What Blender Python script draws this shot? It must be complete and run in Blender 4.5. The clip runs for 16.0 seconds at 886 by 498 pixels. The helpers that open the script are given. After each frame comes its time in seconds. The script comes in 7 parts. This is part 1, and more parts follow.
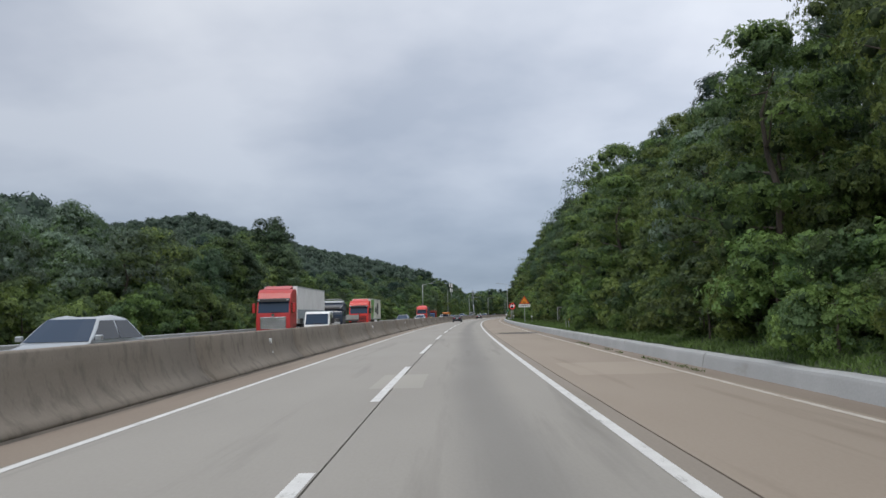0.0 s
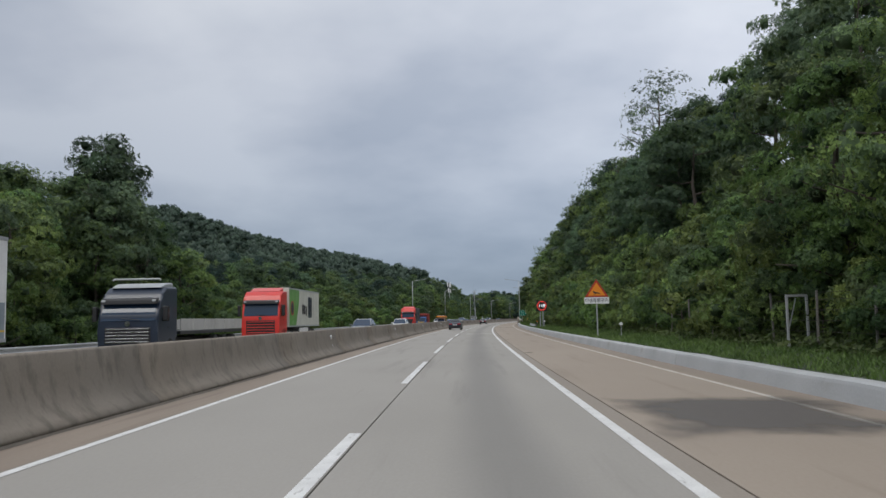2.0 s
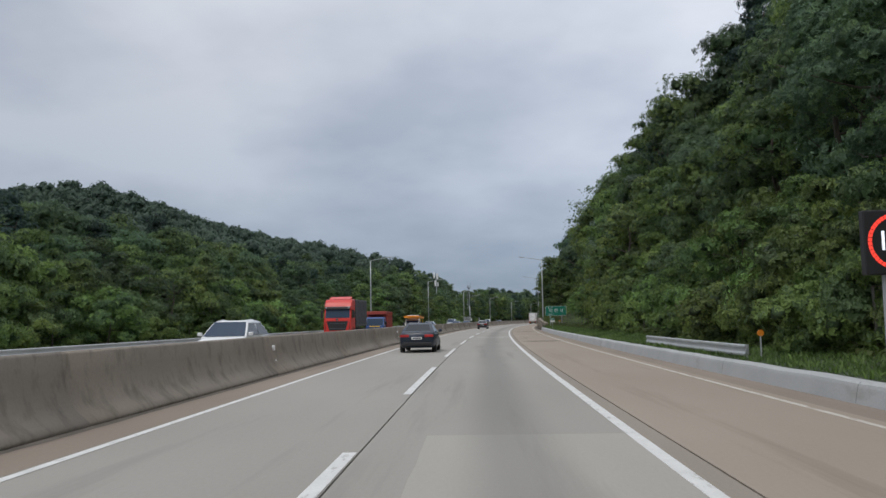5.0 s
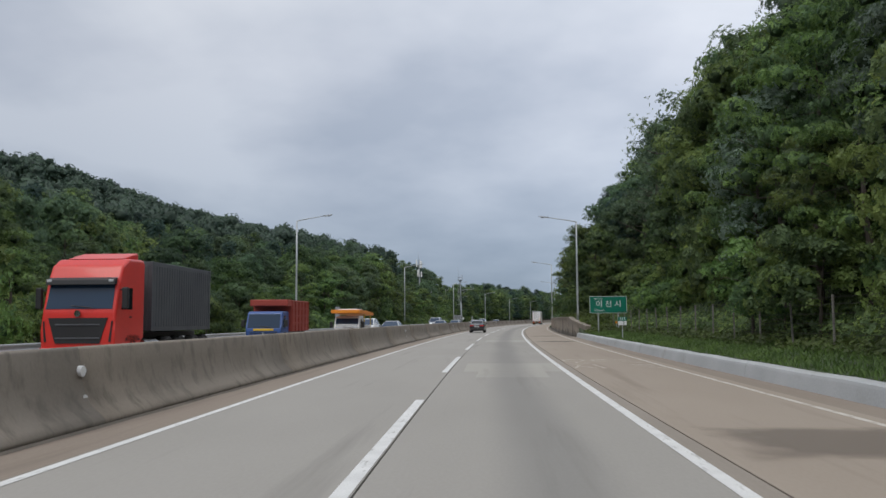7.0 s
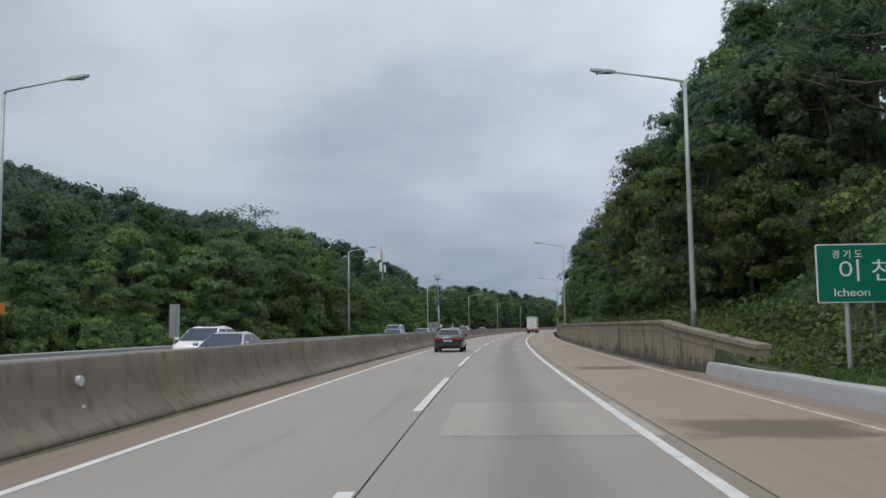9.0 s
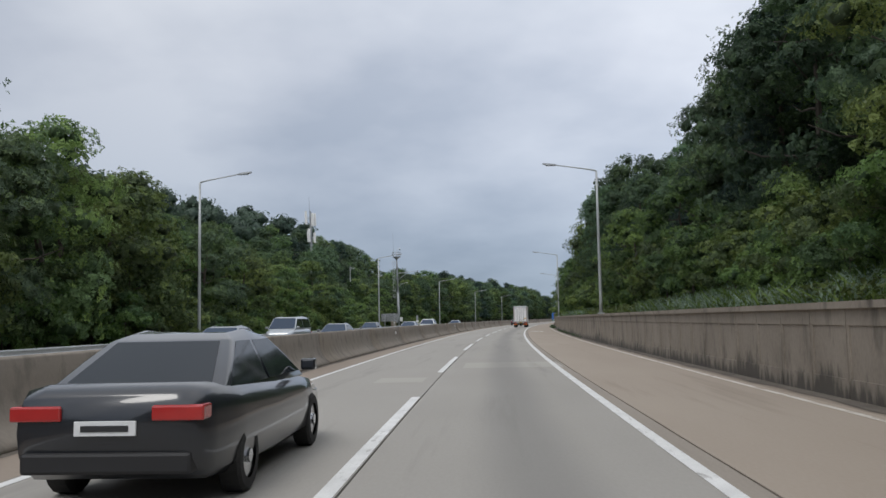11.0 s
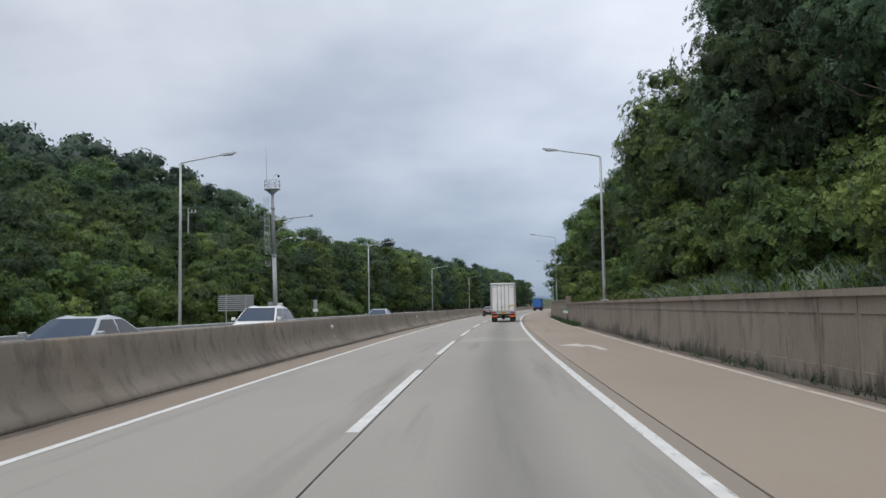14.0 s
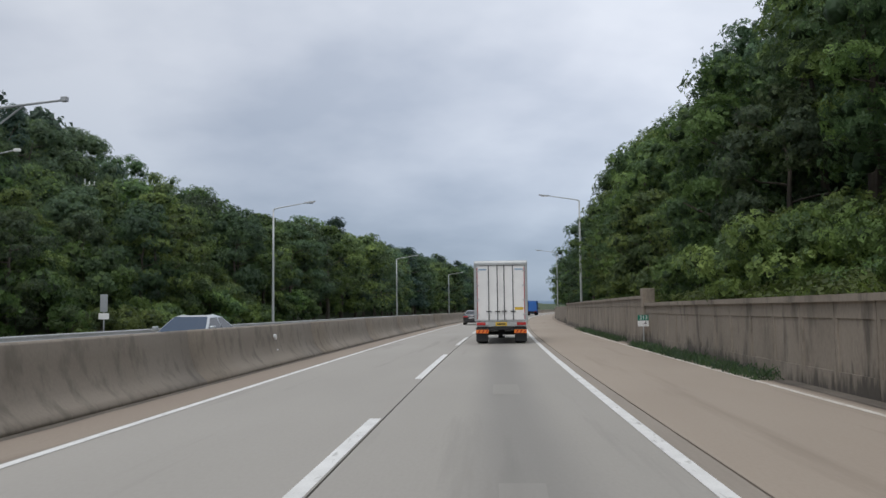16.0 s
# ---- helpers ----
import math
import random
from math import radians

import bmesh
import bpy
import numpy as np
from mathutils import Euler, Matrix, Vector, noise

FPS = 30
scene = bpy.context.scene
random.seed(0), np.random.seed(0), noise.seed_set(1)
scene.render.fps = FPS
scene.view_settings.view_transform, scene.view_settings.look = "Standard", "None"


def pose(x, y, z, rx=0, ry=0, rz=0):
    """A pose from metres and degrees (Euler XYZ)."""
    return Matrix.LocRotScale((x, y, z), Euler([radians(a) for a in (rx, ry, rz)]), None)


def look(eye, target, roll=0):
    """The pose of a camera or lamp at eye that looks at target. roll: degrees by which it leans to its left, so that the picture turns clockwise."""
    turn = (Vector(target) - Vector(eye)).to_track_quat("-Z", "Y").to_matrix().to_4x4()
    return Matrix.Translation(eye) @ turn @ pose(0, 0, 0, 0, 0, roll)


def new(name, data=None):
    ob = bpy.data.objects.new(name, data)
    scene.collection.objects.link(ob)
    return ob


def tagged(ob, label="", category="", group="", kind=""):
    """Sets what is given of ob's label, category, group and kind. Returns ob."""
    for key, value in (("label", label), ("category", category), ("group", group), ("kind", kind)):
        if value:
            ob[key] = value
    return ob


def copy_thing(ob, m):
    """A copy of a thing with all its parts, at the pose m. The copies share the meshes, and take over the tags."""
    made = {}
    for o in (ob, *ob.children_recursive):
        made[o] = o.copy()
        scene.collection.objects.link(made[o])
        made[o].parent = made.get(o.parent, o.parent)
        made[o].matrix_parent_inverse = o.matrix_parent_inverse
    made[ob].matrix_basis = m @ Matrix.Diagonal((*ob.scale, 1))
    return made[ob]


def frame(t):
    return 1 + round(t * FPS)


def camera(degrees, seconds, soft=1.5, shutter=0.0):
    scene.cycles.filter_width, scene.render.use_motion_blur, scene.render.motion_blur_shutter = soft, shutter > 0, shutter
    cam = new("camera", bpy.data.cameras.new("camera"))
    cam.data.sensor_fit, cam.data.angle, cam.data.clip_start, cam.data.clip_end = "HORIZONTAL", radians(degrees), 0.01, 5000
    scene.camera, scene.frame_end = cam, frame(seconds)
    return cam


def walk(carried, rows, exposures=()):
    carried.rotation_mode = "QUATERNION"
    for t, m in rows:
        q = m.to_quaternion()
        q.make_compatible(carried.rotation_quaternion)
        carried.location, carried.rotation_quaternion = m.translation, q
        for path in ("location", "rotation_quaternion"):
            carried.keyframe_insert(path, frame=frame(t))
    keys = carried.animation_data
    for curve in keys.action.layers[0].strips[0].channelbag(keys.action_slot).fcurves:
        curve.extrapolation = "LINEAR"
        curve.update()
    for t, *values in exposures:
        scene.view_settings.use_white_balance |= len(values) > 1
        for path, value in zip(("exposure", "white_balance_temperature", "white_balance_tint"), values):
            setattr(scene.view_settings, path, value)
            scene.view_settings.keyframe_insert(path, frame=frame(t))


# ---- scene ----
cam = camera(56.31, 16.0)
PATH = [
    (0.0, pose(-2.065, 11.599, 1.551, 94.554, 1.280, 0.585)),
    (0.5, pose(-2.030, 24.835, 1.551, 94.587, 0.921, 0.527)),
    (1.0, pose(-1.857, 37.915, 1.551, 94.695, 1.039, 0.534)),
    (1.5, pose(-1.725, 50.885, 1.551, 94.752, 0.932, 0.534)),
    (2.0, pose(-1.523, 63.683, 1.551, 94.843, 1.039, 0.551)),
    (2.5, pose(-1.337, 76.253, 1.551, 94.681, 0.871, 0.508)),
    (3.0, pose(-1.076, 88.574, 1.551, 94.804, 0.900, 0.458)),
    (3.5, pose(-0.755, 100.771, 1.551, 94.881, 1.061, 0.324)),
    (4.0, pose(-0.382, 113.648, 1.551, 94.931, 1.071, 0.211)),
    (4.5, pose(0.015, 126.524, 1.551, 94.973, 1.111, 0.207)),
    (5.3, pose(0.645, 146.810, 1.551, 94.943, 0.867, 0.053)),
    (6.2, pose(1.493, 168.807, 1.551, 94.910, 0.593, -0.155)),
    (7.0, pose(2.362, 187.549, 1.551, 94.881, 0.349, -0.354)),
    (7.5, pose(3.054, 199.002, 1.551, 94.900, 0.437, -0.553)),
    (8.0, pose(3.765, 210.332, 1.551, 95.033, 0.586, -0.805)),
    (8.5, pose(4.533, 221.502, 1.551, 95.183, 0.633, -1.061)),
    (9.0, pose(5.358, 232.606, 1.551, 95.411, 0.681, -1.371)),
    (9.8, pose(6.820, 250.421, 1.551, 95.212, 0.836, -1.949)),
    (10.7, pose(8.658, 270.465, 1.551, 94.988, 1.011, -2.638)),
    (11.5, pose(10.457, 288.129, 1.551, 94.788, 1.167, -3.280)),
    (12.0, pose(11.649, 299.090, 1.551, 94.750, 1.034, -3.615)),
    (12.5, pose(12.937, 310.342, 1.551, 94.735, 0.862, -4.032)),
    (13.0, pose(14.340, 321.489, 1.551, 93.977, 1.030, -4.411)),
    (13.5, pose(15.824, 332.512, 1.551, 94.275, 1.151, -4.794)),
    (14.0, pose(17.329, 343.260, 1.551, 94.001, 0.984, -5.150)),
    (14.5, pose(18.817, 353.730, 1.551, 94.171, 0.799, -5.409)),
    (15.0, pose(20.375, 364.285, 1.551, 94.139, 0.837, -5.657)),
    (15.5, pose(22.001, 374.812, 1.551, 94.200, 1.047, -5.925)),
    (16.0, pose(23.604, 385.260, 1.551, 94.211, 0.667, -6.205)),
]
walk(cam, PATH, exposures=((0.0, 0.06), (0.7, -0.02), (1.5, -0.13), (2.2, -0.08), (3.0, -0.03), (4.0, -0.13), (5.0, -0.06), (7.0, -0.02), (8.5, -0.05), (9.0, -0.06), (11.5, 0.01), (13.0, -0.03), (14.5, 0.15), (15.0, 0.11), (16.0, 0.03)))

# ---------------------------------------------------------------- daylight: overcast sky and a veiled sun
SUN_EL, SUN_AZ = 58.0, 215.0
world = bpy.data.worlds.new("overcast_sky")
scene.world = world
world.use_nodes = True
wn, wl = world.node_tree.nodes, world.node_tree.links
wn.clear()


def wnode(kind, **kw):
    n = wn.new(kind)
    for k, v in kw.items():
        n.inputs[k].default_value = v
    return n


def ramp(n, stops, mode="LINEAR"):
    cr = n.color_ramp
    cr.interpolation = mode
    while len(cr.elements) > 1:
        cr.elements.remove(cr.elements[-1])
    cr.elements[0].position, cr.elements[0].color = stops[0][0], (*stops[0][1], 1)
    for p, c in stops[1:]:
        cr.elements.new(p).color = (*c, 1)


tc = wnode("ShaderNodeTexCoord")
sep = wnode("ShaderNodeSeparateXYZ")
wl.new(tc.outputs["Generated"], sep.inputs[0])
grad = wnode("ShaderNodeValToRGB")
ramp(grad, [(0.0, (0.23, 0.3, 0.4)), (0.07, (0.29, 0.35, 0.45)), (0.17, (0.45, 0.50, 0.59)), (0.3, (0.56, 0.60, 0.68)), (0.5, (0.72, 0.76, 0.82)), (1.0, (1.1, 1.12, 1.16))])
wl.new(sep.outputs["Z"], grad.inputs[0])
# cloud sheet: the direction projected on a flat layer overhead
zc = wnode("ShaderNodeMath")
zc.operation = "MAXIMUM"
wl.new(sep.outputs["Z"], zc.inputs[0])
zc.inputs[1].default_value = 0.0
za = wnode("ShaderNodeMath")
za.operation = "ADD"
wl.new(zc.outputs[0], za.inputs[0])
za.inputs[1].default_value = 0.3
dv = wnode("ShaderNodeVectorMath")
dv.operation = "DIVIDE"
wl.new(tc.outputs["Generated"], dv.inputs[0])
wl.new(za.outputs[0], dv.inputs[1])
cl1 = wnode("ShaderNodeTexNoise", Scale=1.5, Detail=5.0, Roughness=0.5)
cl2 = wnode("ShaderNodeTexNoise", Scale=0.35, Detail=3.0, Roughness=0.5)
wl.new(dv.outputs[0], cl1.inputs["Vector"])
wl.new(dv.outputs[0], cl2.inputs["Vector"])
r1 = wnode("ShaderNodeValToRGB")
ramp(r1, [(0.36, (0.79, 0.815, 0.85)), (0.5, (0.99, 0.99, 0.995)), (0.64, (1.19, 1.17, 1.14))])
r2 = wnode("ShaderNodeValToRGB")
ramp(r2, [(0.38, (0.9, 0.92, 0.95)), (0.5, (1.0, 1.0, 1.0)), (0.62, (1.08, 1.07, 1.06))])
wl.new(cl1.outputs["Fac"], r1.inputs[0])
wl.new(cl2.outputs["Fac"], r2.inputs[0])
mx = wnode("ShaderNodeVectorMath")
mx.operation = "MULTIPLY"
wl.new(grad.outputs[0], mx.inputs[0])
wl.new(r1.outputs[0], mx.inputs[1])
mx2 = wnode("ShaderNodeVectorMath")
mx2.operation = "MULTIPLY"
wl.new(mx.outputs[0], mx2.inputs[0])
wl.new(r2.outputs[0], mx2.inputs[1])
sky = wn.new("ShaderNodeTexSky")
sky.sky_type, sky.sun_disc = "NISHITA", False
sky.sun_elevation, sky.sun_rotation = radians(SUN_EL), radians(SUN_AZ)
bg1, bg2, add, wout = wnode("ShaderNodeBackground", Strength=1.02), wnode("ShaderNodeBackground", Strength=0.012), wnode("ShaderNodeAddShader"), wnode("ShaderNodeOutputWorld")
# the cloud is thinner towards the right of the road
thin = wnode("ShaderNodeMapRange")
thin.interpolation_type = "SMOOTHSTEP"
for key, value in (("From Min", -0.7), ("From Max", 0.6), ("To Min", 0.8), ("To Max", 1.13)):
    thin.inputs[key].default_value = value
wl.new(sep.outputs["X"], thin.inputs[0])
mx3 = wnode("ShaderNodeVectorMath")
mx3.operation = "SCALE"
wl.new(mx2.outputs[0], mx3.inputs[0])
wl.new(thin.outputs[0], mx3.inputs["Scale"])
wl.new(mx3.outputs[0], bg1.inputs["Color"])
wl.new(sky.outputs[0], bg2.inputs["Color"])
wl.new(bg1.outputs[0], add.inputs[0])
wl.new(bg2.outputs[0], add.inputs[1])
wl.new(add.outputs[0], wout.inputs["Surface"])
sun = new("sun", bpy.data.lights.new("sun", "SUN"))
sun.data.energy, sun.data.angle, sun.data.color = 1.3, radians(25), (1.0, 0.97, 0.92)
sd = Vector((math.sin(radians(SUN_AZ)) * math.cos(radians(SUN_EL)), math.cos(radians(SUN_AZ)) * math.cos(radians(SUN_EL)), math.sin(radians(SUN_EL))))
sun.matrix_world = look(sd * 100, (0, 0, 0))

# ---------------------------------------------------------------- materials


def surface(name, c1, c2, rough=0.8, fine=20.0, coarse=0.6, bump=0.15, metal=0.0, uv=False, stretch=(1, 1, 1), world_space=False, coat=0.0, spread=0.5, stain=None, vary=0.0, dist=0.01):
    """Two-scale noise between two colours, with fine relief. stain: (colour, scale, threshold, stretch)."""
    m = bpy.data.materials.new(name)
    m.use_nodes = True
    n, l = m.node_tree.nodes, m.node_tree.links
    b = n["Principled BSDF"]
    t = n.new("ShaderNodeTexCoord")
    mp = n.new("ShaderNodeMapping")
    mp.inputs["Scale"].default_value = stretch
    src = n.new("ShaderNodeNewGeometry").outputs["Position"] if world_space else t.outputs["UV" if uv else "Object"]
    l.new(src, mp.inputs[0])
    a, c = n.new("ShaderNodeTexNoise"), n.new("ShaderNodeTexNoise")
    a.inputs["Scale"].default_value, a.inputs["Detail"].default_value = fine, 4
    c.inputs["Scale"].default_value, c.inputs["Detail"].default_value = coarse, 5
    l.new(mp.outputs[0], a.inputs["Vector"])
    l.new(mp.outputs[0], c.inputs["Vector"])
    mixf = n.new("ShaderNodeMath")
    mixf.operation = "MULTIPLY_ADD"
    mixf.inputs[1].default_value, mixf.inputs[2].default_value = 0.35, 0.0
    l.new(a.outputs["Fac"], mixf.inputs[0])
    s2 = n.new("ShaderNodeMath")
    s2.operation = "MULTIPLY_ADD"
    s2.inputs[1].default_value = 0.65
    l.new(c.outputs["Fac"], s2.inputs[0])
    l.new(mixf.outputs[0], s2.inputs[2])
    cr = n.new("ShaderNodeValToRGB")
    ramp(cr, [(0.5 - spread * 0.35, c1), (0.5 + spread * 0.35, c2)])
    l.new(s2.outputs[0], cr.inputs[0])
    col = cr.outputs[0]
    if stain:
        sc, ss, th, st = stain
        mp2 = n.new("ShaderNodeMapping")
        mp2.inputs["Scale"].default_value = st
        l.new(src, mp2.inputs[0])
        sn = n.new("ShaderNodeTexNoise")
        sn.inputs["Scale"].default_value, sn.inputs["Detail"].default_value, sn.inputs["Roughness"].default_value = ss, 6, 0.6
        l.new(mp2.outputs[0], sn.inputs["Vector"])
        sr = n.new("ShaderNodeValToRGB")
        ramp(sr, [(th, (0, 0, 0)), (min(th + 0.16, 1), (1, 1, 1))])
        l.new(sn.outputs["Fac"], sr.inputs[0])
        mm = n.new("ShaderNodeMix")
        mm.data_type = "RGBA"
        l.new(sr.outputs[0], mm.inputs["Factor"])
        l.new(col, mm.inputs["A"])
        mm.inputs["B"].default_value = (*sc, 1)
        col = mm.outputs["Result"]
    if vary:
        oi = n.new("ShaderNodeObjectInfo")
        hs = n.new("ShaderNodeHueSaturation")
        mr = n.new("ShaderNodeMapRange")
        mr.inputs["To Min"].default_value, mr.inputs["To Max"].default_value = 1 - vary, 1 + vary
        l.new(oi.outputs["Random"], mr.inputs[0])
        l.new(mr.outputs[0], hs.inputs["Value"])
        l.new(col, hs.inputs["Color"])
        col = hs.outputs[0]
    l.new(col, b.inputs["Base Color"])
    b.inputs["Roughness"].default_value, b.inputs["Metallic"].default_value, b.inputs["Coat Weight"].default_value = rough, metal, coat
    if bump:
        bn = n.new("ShaderNodeBump")
        bn.inputs["Strength"].default_value, bn.inputs["Distance"].default_value = bump, dist
        l.new(a.outputs["Fac"], bn.inputs["Height"])
        l.new(bn.outputs[0], b.inputs["Normal"])
    return m


def leaf_material(name, dark, light, rough=0.55, through_light=0.25, cells=0.0, gaps=True, spread=0.38, clump=0.55):
    """Leaves: colour varies from leaf to leaf and from tree to tree; some light comes through. cells: leaflets to the metre on each spray, with gaps between them."""
    m = bpy.data.materials.new(name)
    m.use_nodes = True
    n, l = m.node_tree.nodes, m.node_tree.links
    b, out = n["Principled BSDF"], n["Material Output"]
    ge, oi = n.new("ShaderNodeNewGeometry"), n.new("ShaderNodeObjectInfo")
    cr = n.new("ShaderNodeValToRGB")
    ramp(cr, [(0.0, dark), (0.6, tuple((a + c) / 2 for a, c in zip(dark, light))), (1.0, light)])
    tcd = n.new("ShaderNodeTexCoord")
    cn = n.new("ShaderNodeTexNoise")
    cn.inputs["Scale"].default_value, cn.inputs["Detail"].default_value = clump, 2.0
    l.new(tcd.outputs["Object"], cn.inputs["Vector"])
    cm = n.new("ShaderNodeMapRange")
    cm.inputs["From Min"].default_value, cm.inputs["From Max"].default_value = 0.3, 0.7
    l.new(cn.outputs["Fac"], cm.inputs[0])
    pk = n.new("ShaderNodeMix")
    pk.inputs["Factor"].default_value = 0.35
    l.new(cm.outputs[0], pk.inputs["A"])
    l.new(ge.outputs["Random Per Island"], pk.inputs["B"])
    pick = pk.outputs["Result"]
    if cells:
        vo = n.new("ShaderNodeTexVoronoi")
        vo.inputs["Scale"].default_value, vo.inputs["Randomness"].default_value = cells, 1.0
        l.new(tcd.outputs["Object"], vo.inputs["Vector"])
        sp = n.new("ShaderNodeSeparateColor")
        l.new(vo.outputs["Color"], sp.inputs[0])
        mixv = n.new("ShaderNodeMath")
        mixv.operation = "MULTIPLY_ADD"
        mixv.inputs[1].default_value = 0.3
        l.new(sp.outputs[0], mixv.inputs[0])
        half = n.new("ShaderNodeMath")
        half.operation = "MULTIPLY"
        half.inputs[1].default_value = 0.7
        l.new(pick, half.inputs[0])
        l.new(half.outputs[0], mixv.inputs[2])
        pick = mixv.outputs[0]
        sb = n.new("ShaderNodeVectorMath")
        sb.operation = "MULTIPLY_ADD"
        sb.inputs[1].default_value, sb.inputs[2].default_value = (0.8, 0.8, 0.8), (-0.4, -0.4, -0.3)
        l.new(vo.outputs["Color"], sb.inputs[0])
        ad = n.new("ShaderNodeVectorMath")
        l.new(ge.outputs["Normal"], ad.inputs[0])
        l.new(sb.outputs[0], ad.inputs[1])
        nz = n.new("ShaderNodeVectorMath")
        nz.operation = "NORMALIZE"
        l.new(ad.outputs[0], nz.inputs[0])
        l.new(nz.outputs[0], b.inputs["Normal"])
    l.new(pick, cr.inputs[0])
    hs = n.new("ShaderNodeHueSaturation")
    mr, mr2 = n.new("ShaderNodeMapRange"), n.new("ShaderNodeMapRange")
    mr.inputs["To Min"].default_value, mr.inputs["To Max"].default_value = 1 - spread, 1 + spread
    mr2.inputs["To Min"].default_value, mr2.inputs["To Max"].default_value = 0.478, 0.522
    l.new(oi.outputs["Random"], mr.inputs[0])
    wn2 = n.new("ShaderNodeTexWhiteNoise")
    wn2.noise_dimensions = "1D"
    l.new(oi.outputs["Random"], wn2.inputs["W"])
    l.new(wn2.outputs["Value"], mr2.inputs[0])
    l.new(mr.outputs[0], hs.inputs["Value"])
    l.new(mr2.outputs[0], hs.inputs["Hue"])
    l.new(cr.outputs[0], hs.inputs["Color"])
    l.new(hs.outputs[0], b.inputs["Base Color"])
    b.inputs["Roughness"].default_value = rough
    b.inputs["Specular IOR Level"].default_value = 0.22
    tr = n.new("ShaderNodeBsdfTranslucent")
    l.new(hs.outputs[0], tr.inputs["Color"])
    ms = n.new("ShaderNodeMixShader")
    ms.inputs[0].default_value = through_light
    l.new(b.outputs[0], ms.inputs[1])
    l.new(tr.outputs[0], ms.inputs[2])
    last = ms.outputs[0]
    if cells and gaps:
        th = n.new("ShaderNodeMath")
        th.operation = "GREATER_THAN"
        th.inputs[1].default_value = 0.56
        l.new(vo.outputs["Distance"], th.inputs[0])
        tp, mg = n.new("ShaderNodeBsdfTransparent"), n.new("ShaderNodeMixShader")
        l.new(th.outputs[0], mg.inputs[0])
        l.new(last, mg.inputs[1])
        l.new(tp.outputs[0], mg.inputs[2])
        last = mg.outputs[0]
    l.new(last, out.inputs["Surface"])
    return m


def plain(name, c, rough=0.5, metal=0.0, coat=0.0, emit=0.0):
    m = surface(name, tuple(v * 0.9 for v in c), tuple(min(1, v * 1.08) for v in c), rough, 14.0, 1.1, 0.04, metal, coat=coat)
    if emit:
        b = m.node_tree.nodes["Principled BSDF"]
        b.inputs["Emission Color"].default_value, b.inputs["Emission Strength"].default_value = (*c, 1), emit
    return m


def glass(name, tint):
    m = bpy.data.materials.new(name)
    m.use_nodes = True
    b = m.node_tree.nodes["Principled BSDF"]
    b.inputs["Base Color"].default_value = (*tint, 1)
    b.inputs["Roughness"].default_value, b.inputs["Specular IOR Level"].default_value = 0.05, 0.38
    return m


def pavement_material(name, c1, c2, track):
    """Concrete by road metres (u along, v across): grain, broad blotches, and an oily band along the lane's middle where there is one."""
    m = surface(name, c1, c2, 0.85, 26.0, 0.35, 0.12, uv=True, stretch=(0.35, 1, 1), spread=0.85, stain=(tuple(v * 0.86 for v in c1), 0.5, 0.57, (0.12, 2.2, 1)))
    if track:
        n, l = m.node_tree.nodes, m.node_tree.links
        b = n["Principled BSDF"]
        old = b.inputs["Base Color"].links[0].from_socket
        t, sp = n.new("ShaderNodeTexCoord"), n.new("ShaderNodeSeparateXYZ")
        l.new(t.outputs["UV"], sp.inputs[0])
        wob = n.new("ShaderNodeTexNoise")
        wob.inputs["Scale"].default_value = 0.08
        l.new(t.outputs["UV"], wob.inputs["Vector"])
        sub = n.new("ShaderNodeMath")
        sub.operation = "SUBTRACT"
        l.new(sp.outputs["Y"], sub.inputs[0])
        wv = n.new("ShaderNodeMapRange")
        wv.inputs["To Min"].default_value, wv.inputs["To Max"].default_value = track - 0.25, track + 0.25
        l.new(wob.outputs["Fac"], wv.inputs[0])
        l.new(wv.outputs[0], sub.inputs[1])
        ab = n.new("ShaderNodeMath")
        ab.operation = "ABSOLUTE"
        l.new(sub.outputs[0], ab.inputs[0])
        mr = n.new("ShaderNodeMapRange")
        mr.interpolation_type = "SMOOTHSTEP"
        mr.inputs["From Min"].default_value, mr.inputs["From Max"].default_value = 0.1, 0.85
        mr.inputs["To Min"].default_value, mr.inputs["To Max"].default_value = 0.42, 0.0
        l.new(ab.outputs[0], mr.inputs[0])
        mm = n.new("ShaderNodeMix")
        mm.data_type = "RGBA"
        l.new(mr.outputs[0], mm.inputs["Factor"])
        l.new(old, mm.inputs["A"])
        mm.inputs["B"].default_value = (0.12, 0.118, 0.115, 1)
        l.new(mm.outputs["Result"], b.inputs["Base Color"])
    return m


M_LANE_L = pavement_material("lane_concrete_fast", (0.261, 0.247, 0.224), (0.328, 0.311, 0.285), 0)
M_LANE_R = pavement_material("lane_concrete", (0.261, 0.247, 0.224), (0.328, 0.311, 0.285), -1.62)
M_SHOULDER = pavement_material("shoulder_concrete", (0.268, 0.22, 0.176), (0.335, 0.285, 0.234), 0)
M_GUTTER = pavement_material("gutter_concrete", (0.19, 0.15, 0.12), (0.28, 0.235, 0.19), 0)
M_JOINT = surface("joint_filler", (0.03, 0.028, 0.026), (0.07, 0.062, 0.055), 0.9)
M_PATCH = pavement_material("repair_concrete", (0.308, 0.291, 0.262), (0.372, 0.353, 0.32), -1.62)
M_EDGE = pavement_material("edge_concrete", (0.215, 0.185, 0.155), (0.3, 0.262, 0.222), 0)
M_SHOULDER_LIGHT = pavement_material("repaired_shoulder_concrete", (0.315, 0.262, 0.212), (0.375, 0.322, 0.268), 0)
